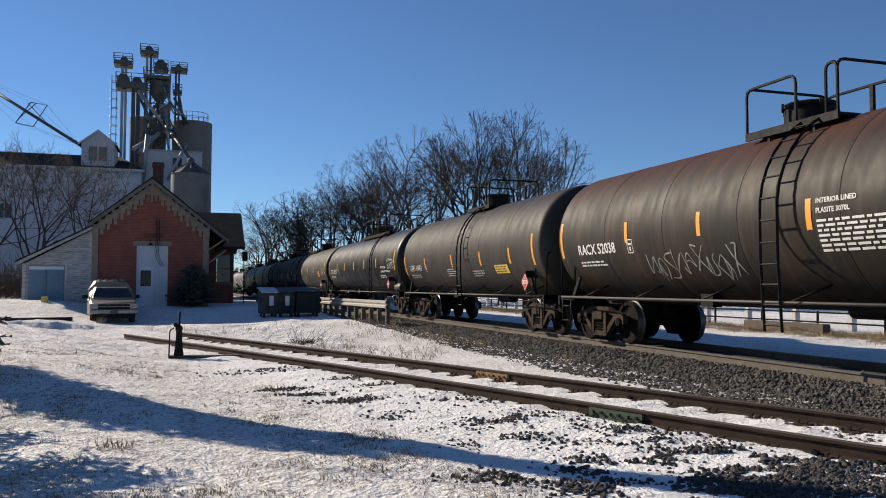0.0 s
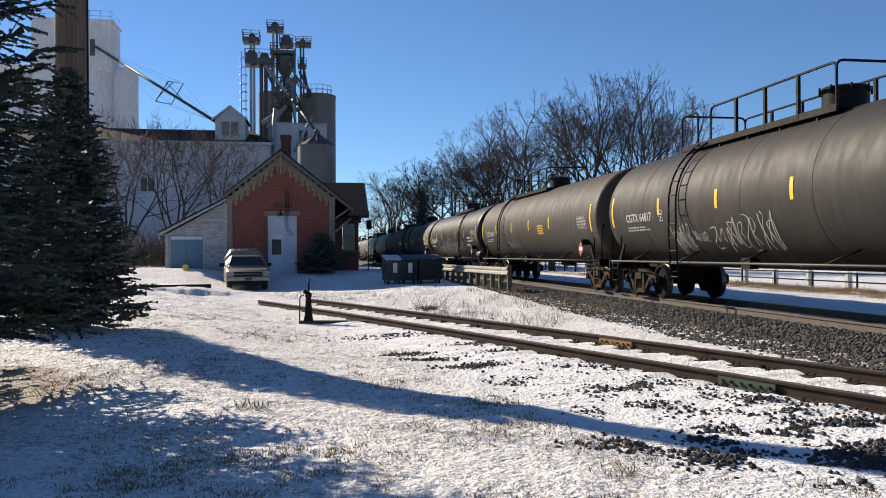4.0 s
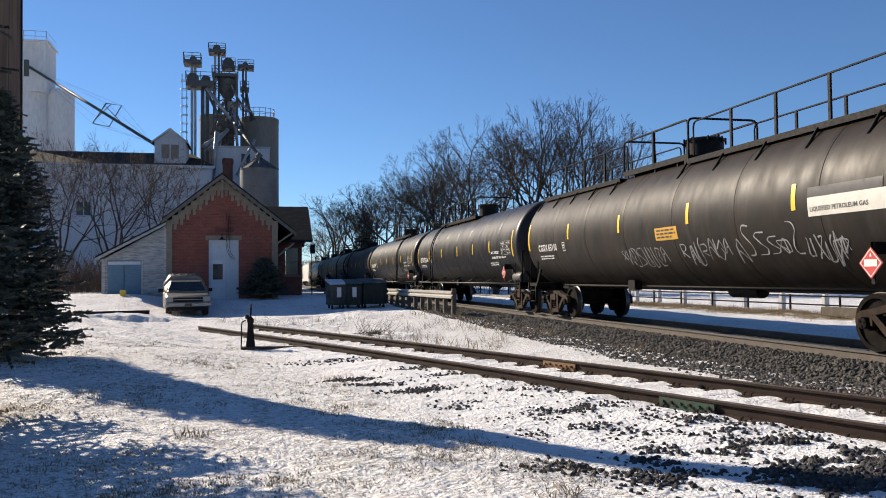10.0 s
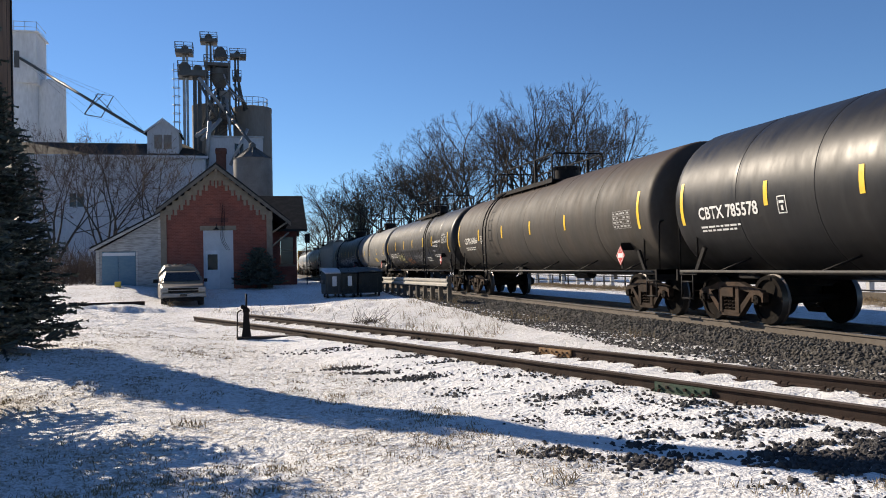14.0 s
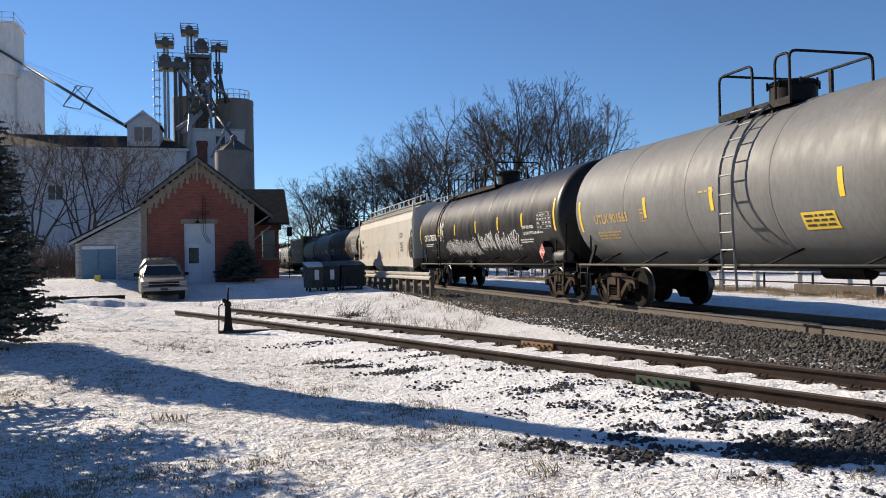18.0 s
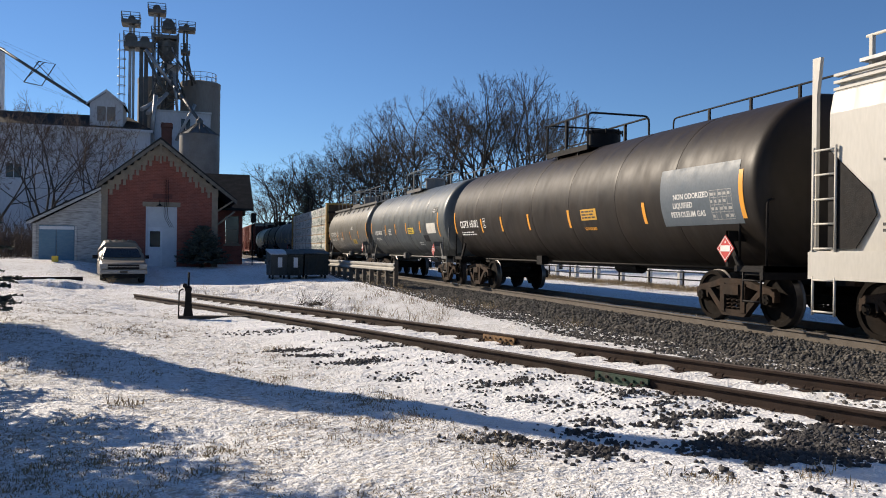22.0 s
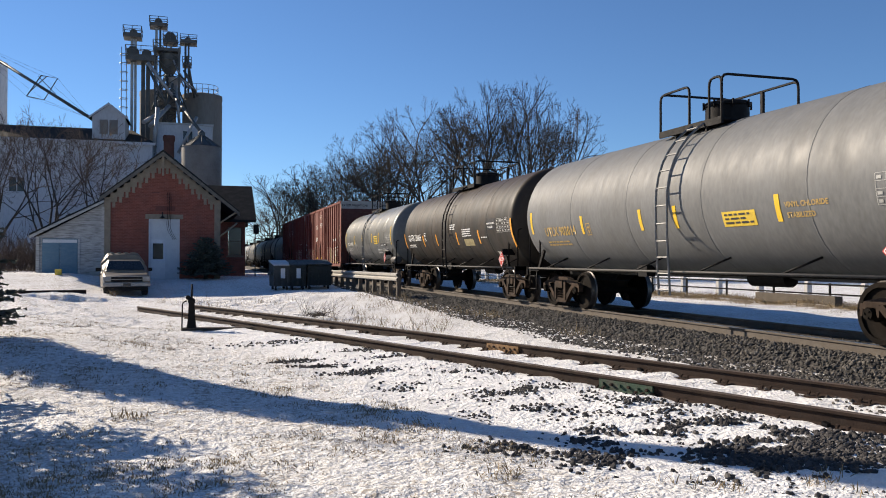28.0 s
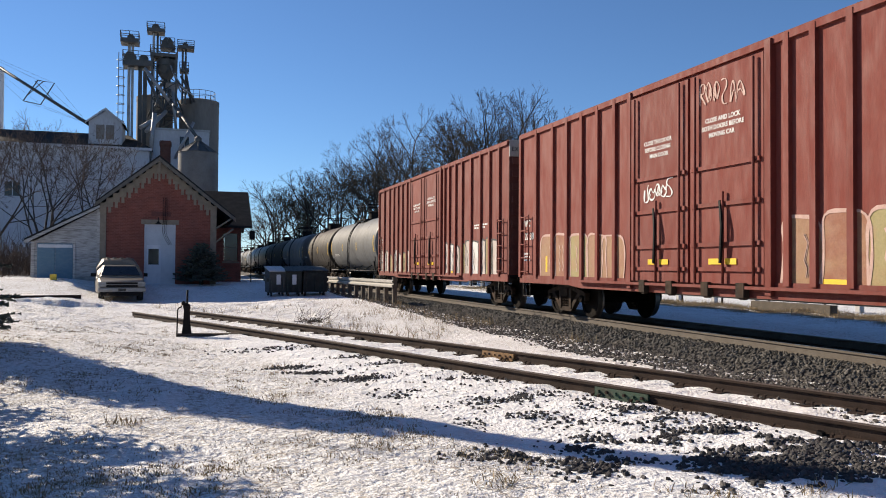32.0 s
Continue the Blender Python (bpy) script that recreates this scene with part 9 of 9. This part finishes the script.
# ---- guard rail and dumpsters ----
GUARD = mat("galvanised_guard_rail", (0.42, 0.40, 0.36), 0.55, 0.3, (0.30, 0.28, 0.24), 3, 0.5)
POST_WOOD = mat("dark_guard_post", (0.09, 0.075, 0.06), 0.9, 0, (0.14, 0.12, 0.1), 5, 0.5, 0.3, 30)
g = thing("guard_rail", "steel W-beam guard rail on wooden posts", "guard rail")
gx = lambda y: 7.5 - 0.0895 * (y - 30.5)
GZ = 0.20                                     # ground under the rail
sec = ((0.0, 0.58), (-0.06, 0.61), (-0.06, 0.68), (0.0, 0.72), (0.0, 0.75), (-0.06, 0.79), (-0.06, 0.86), (0.0, 0.89))
bm = bmesh.new()
rows = []
for y in (30.3, 32, 34, 36, 38, 40, 41.5):
    rows.append([bm.verts.new((gx(y) - 0.1 + u, y, v + GZ)) for u, v in sec] + [bm.verts.new((gx(y) - 0.094 + u, y, v + GZ)) for u, v in reversed(sec)])
for a, b in zip(rows, rows[1:]):
    for k in range(16):
        bm.faces.new((a[k], a[(k + 1) % 16], b[(k + 1) % 16], b[k]))
bm.faces.new(rows[0])
part("w_beam", bm, GUARD, g)
for k in range(11):
    y = 30.45 + k * 1.04
    z = ground_z(gx(y), y)
    box_part("post", (gx(y) - 0.09, gx(y) + 0.07, y - 0.08, y + 0.08, z - 0.1, GZ + 0.92 - 0.04 * (k % 2) + (0.06 if k == 0 else 0)), POST_WOOD, g)

BIN_GREEN = mat("dark_green_dumpster", (0.014, 0.02, 0.018), 0.7, 0.0, (0.025, 0.028, 0.026), 3, 0.5)
BIN_GREY = mat("grey_dumpster", (0.05, 0.056, 0.056), 0.7, 0.0, (0.035, 0.036, 0.036), 3, 0.5)


def dumpster(x, y, w, m, label, lid=BIN_GREY, turn=0, sign=True):
    t = thing("dumpster", label, "dumpster", "dumpsters by the line", (x, y, ground_z(x, y) - 0.03))
    t.rotation_euler[2] = radians(turn)
    bm = bmesh.new()
    add_prism(bm, ((-0.55, 0.18), (0.6, 0.18), (0.75, 1.0), (0.75, 1.28), (-0.7, 1.1)), -w / 2, w / 2)
    part("bin_body", bm, m, t)
    for s in (-1, 1):
        bm = bmesh.new()
        a, b = sorted((0.01 * s, s * w / 2 + 0.03 * s))
        vs = [bm.verts.new(p) for p in ((a, -0.76, 1.13), (b, -0.76, 1.13), (b, 0.8, 1.33), (a, 0.8, 1.33), (a, -0.76, 1.17), (b, -0.76, 1.17), (b, 0.8, 1.38), (a, 0.8, 1.38))]
        for q in ((0, 1, 2, 3), (4, 5, 6, 7), (0, 1, 5, 4), (1, 2, 6, 5), (2, 3, 7, 6), (3, 0, 4, 7)):
            bm.faces.new([vs[i] for i in q])
        part("lid", bm, lid, t)
        bm = bmesh.new()
        add_box(bm, min(s * w / 2, s * (w / 2 + 0.1)), max(s * w / 2, s * (w / 2 + 0.1)), -0.4, 0.5, 0.68, 0.84)
        part("lift_pocket", bm, m, t)
        for yy in (-0.4, 0.45):
            bm = bmesh.new()
            add_lathe(bm, ((0, -0.04), (0.09, -0.04), (0.09, 0.04), (0, 0.04)), "x", 10, (s * (w / 2 - 0.12), yy, 0.09))
            part("caster", bm, RUBBER, t)
    for k in range(3):
        bm = bmesh.new()
        xx = -w / 2 + w * (k + 0.5) / 3
        add_box(bm, xx - 0.04, xx + 0.04, -0.68, -0.62, 0.25, 1.05)
        part("front_rib", bm, m, t)
    if sign:
        bm = bmesh.new()
        add_box(bm, -w * 0.1, w * 0.16, -0.72, -0.70, 0.55, 1.0)
        part("notice_sheet", bm, DOOR_WHITE, t, "white notice sheet")
    return t


dumpster(3.78, 38.3, 0.75, BIN_GREY, "grey dumpster with a sheet taped on it", mat("snowy_lid", (0.5, 0.5, 0.5), 0.6, 0, (0.7, 0.7, 0.72), 3, 0.5), 4)
dumpster(4.56, 38.2, 0.72, BIN_GREEN, "dark green dumpster beside a grey one", BIN_GREEN, -3)
dumpster(5.50, 38.3, 1.1, BIN_GREEN, "wide dark dumpster with a closed lid", BIN_GREEN, 2, False)
yb = box_part("yellow_box", (-0.14, 0.14, -0.1, 0.1, 0.0, 0.28), PATCH_YELLOW, None, "", 0.02)
yb.location = (-6.1, 42.0, ground_z(-6.1, 42.0) - 0.02)
tagged(yb, "small yellow utility box by the lean-to", "utility box")

# ---- utility pole ----
POLE_WOOD = mat("brown_pole_wood", (0.19, 0.125, 0.088), 0.85, 0, (0.085, 0.055, 0.042), 5, 0.6, 0.5, 12, stretch=(2.5, 2.5, 0.12))
up = thing("utility_pole", "stout brown wooden utility pole", "utility pole", at=(-4.32, 15.9, 0.1))
bm = bmesh.new()
add_lathe(bm, ((0.33, -0.3), (0.31, 2), (0.285, 6), (0.25, 11), (0.001, 11.02)), "z", 28)
part("shaft", bm, POLE_WOOD, up)
for k in range(12):
    a = k * 0.52
    bm = bmesh.new()
    q = [(0.335 - 0.0075 * z) for z in (0, 6, 11)]
    add_tube(bm, [((0.322 - 0.0068 * z) * math.cos(a), (0.322 - 0.0068 * z) * math.sin(a), z) for z in (0.2, 3, 6, 10)], 0.006, 4)
    part("drying_crack", bm, BARK, up)
bm = bmesh.new()
add_tube(bm, ((0.30, -0.06, 0.0), (0.27, -0.05, 10.5)), 0.02, 5)
part("ground_wire", bm, BLACK_IRON, up)
gw = thing("guy_wire", "twisted steel guy wire from pole to ground", "wire")
bm = bmesh.new()
add_tube(bm, ((-4.35, 15.9, 7.4), (-6.1, 14.2, 3.0), (-7.2, 13.2, 0.1)), 0.012, 5)
part("strand", bm, GALV, gw)
bm = bmesh.new()
add_tube(bm, ((-4.6, 15.8, 8.6), (-30, 40, 9.5)), 0.012, 5)
part("strand", bm, BLACK_IRON, gw)

# ---- fence beyond the tracks ----
POST_WHITE = mat("white_concrete_post", (0.45, 0.45, 0.45), 0.8, 0, (0.3, 0.29, 0.27), 4, 0.5, 0.2, 30)
fx = 20.8
f = thing("pipe_fence", "dark two-rail pipe fence beyond the tracks", "fence")
for h in (0.30, 0.62):
    bm = bmesh.new()
    add_tube(bm, [(fx - 0.6, y, 0.17 + h) for y in (8, 20, 40, 75)], 0.03, 6)
    part("fence_rail", bm, BLACK_IRON, f)
for k in range(24):
    y = 8.5 + k * 2.75
    bm = bmesh.new()
    add_tube(bm, ((fx - 0.6, y, ground_z(fx - 0.6, y) - 0.1), (fx - 0.6, y, 0.84)), 0.045, 6)
    part("fence_post", bm, BLACK_IRON, f)
bm = bmesh.new()
prof = [(-0.10, 0), (0.10, 0), (0.10, 0.62), (0.06, 0.72), (-0.06, 0.72), (-0.10, 0.62)]
prism_y(bm, prof, -0.09, 0.09)
bollard = mesh_of(bm, "bollard")
bollard.materials.append(POST_WHITE)
for k in range(22):
    y = 11.3 + k * 2.6
    b = new("bollard", bollard)
    b.matrix_world = pose(fx + 0.3, y, ground_z(fx + 0.3, y) - 0.05, 0, 0, random.uniform(-4, 4))
    tagged(b, "short white concrete post by the fence", "bollard", "white posts along the fence")
for y, n in ((21.6, 3.6), (14.6, 3.0)):
    t = box_part("timber", (-0.14, 0.14, -n / 2, n / 2, 0, 0.3), POST_WOOD, None, "", 0.02)
    t.location = (18.3, y, ground_z(18.3, y) - 0.02)
    tagged(t, "weathered railway timber lying beside the tracks", "timber", "timbers beside the tracks")
spots = []
for _ in range(4200):
    y = rg.uniform(13, 52)
    spots.append((rg.gauss(18.4, 0.6), y, rg.randint(6, 12), rg.uniform(0.06, 0.22), 0.14))
grass("verge_grass", "brown dead grass along the fence", spots, 9)


def motions():
    """The train rolls past at one steady speed, and its wheels turn with it."""
    for car, y in CARS:
        walk(car, [(t, pose(TRACK_X, y - TRAIN_SPEED * t, RAIL_Z)) for t in (0, 4, 8, 12, 16, 20, 24, 28, 32)])
    turn = math.degrees(TRAIN_SPEED / 0.457)
    for s, axles in AXLES.items():
        walk(axles[0], [(k / FPS, pose(0, s * 0.889, 0.457, turn * k / FPS)) for k in range(32 * FPS + 1)])
        keys = axles[0].animation_data
        for w in axles[1:]:
            w.rotation_mode = "QUATERNION"
            mine = w.animation_data_create()
            mine.action, mine.action_slot = keys.action, keys.action_slot


motions()
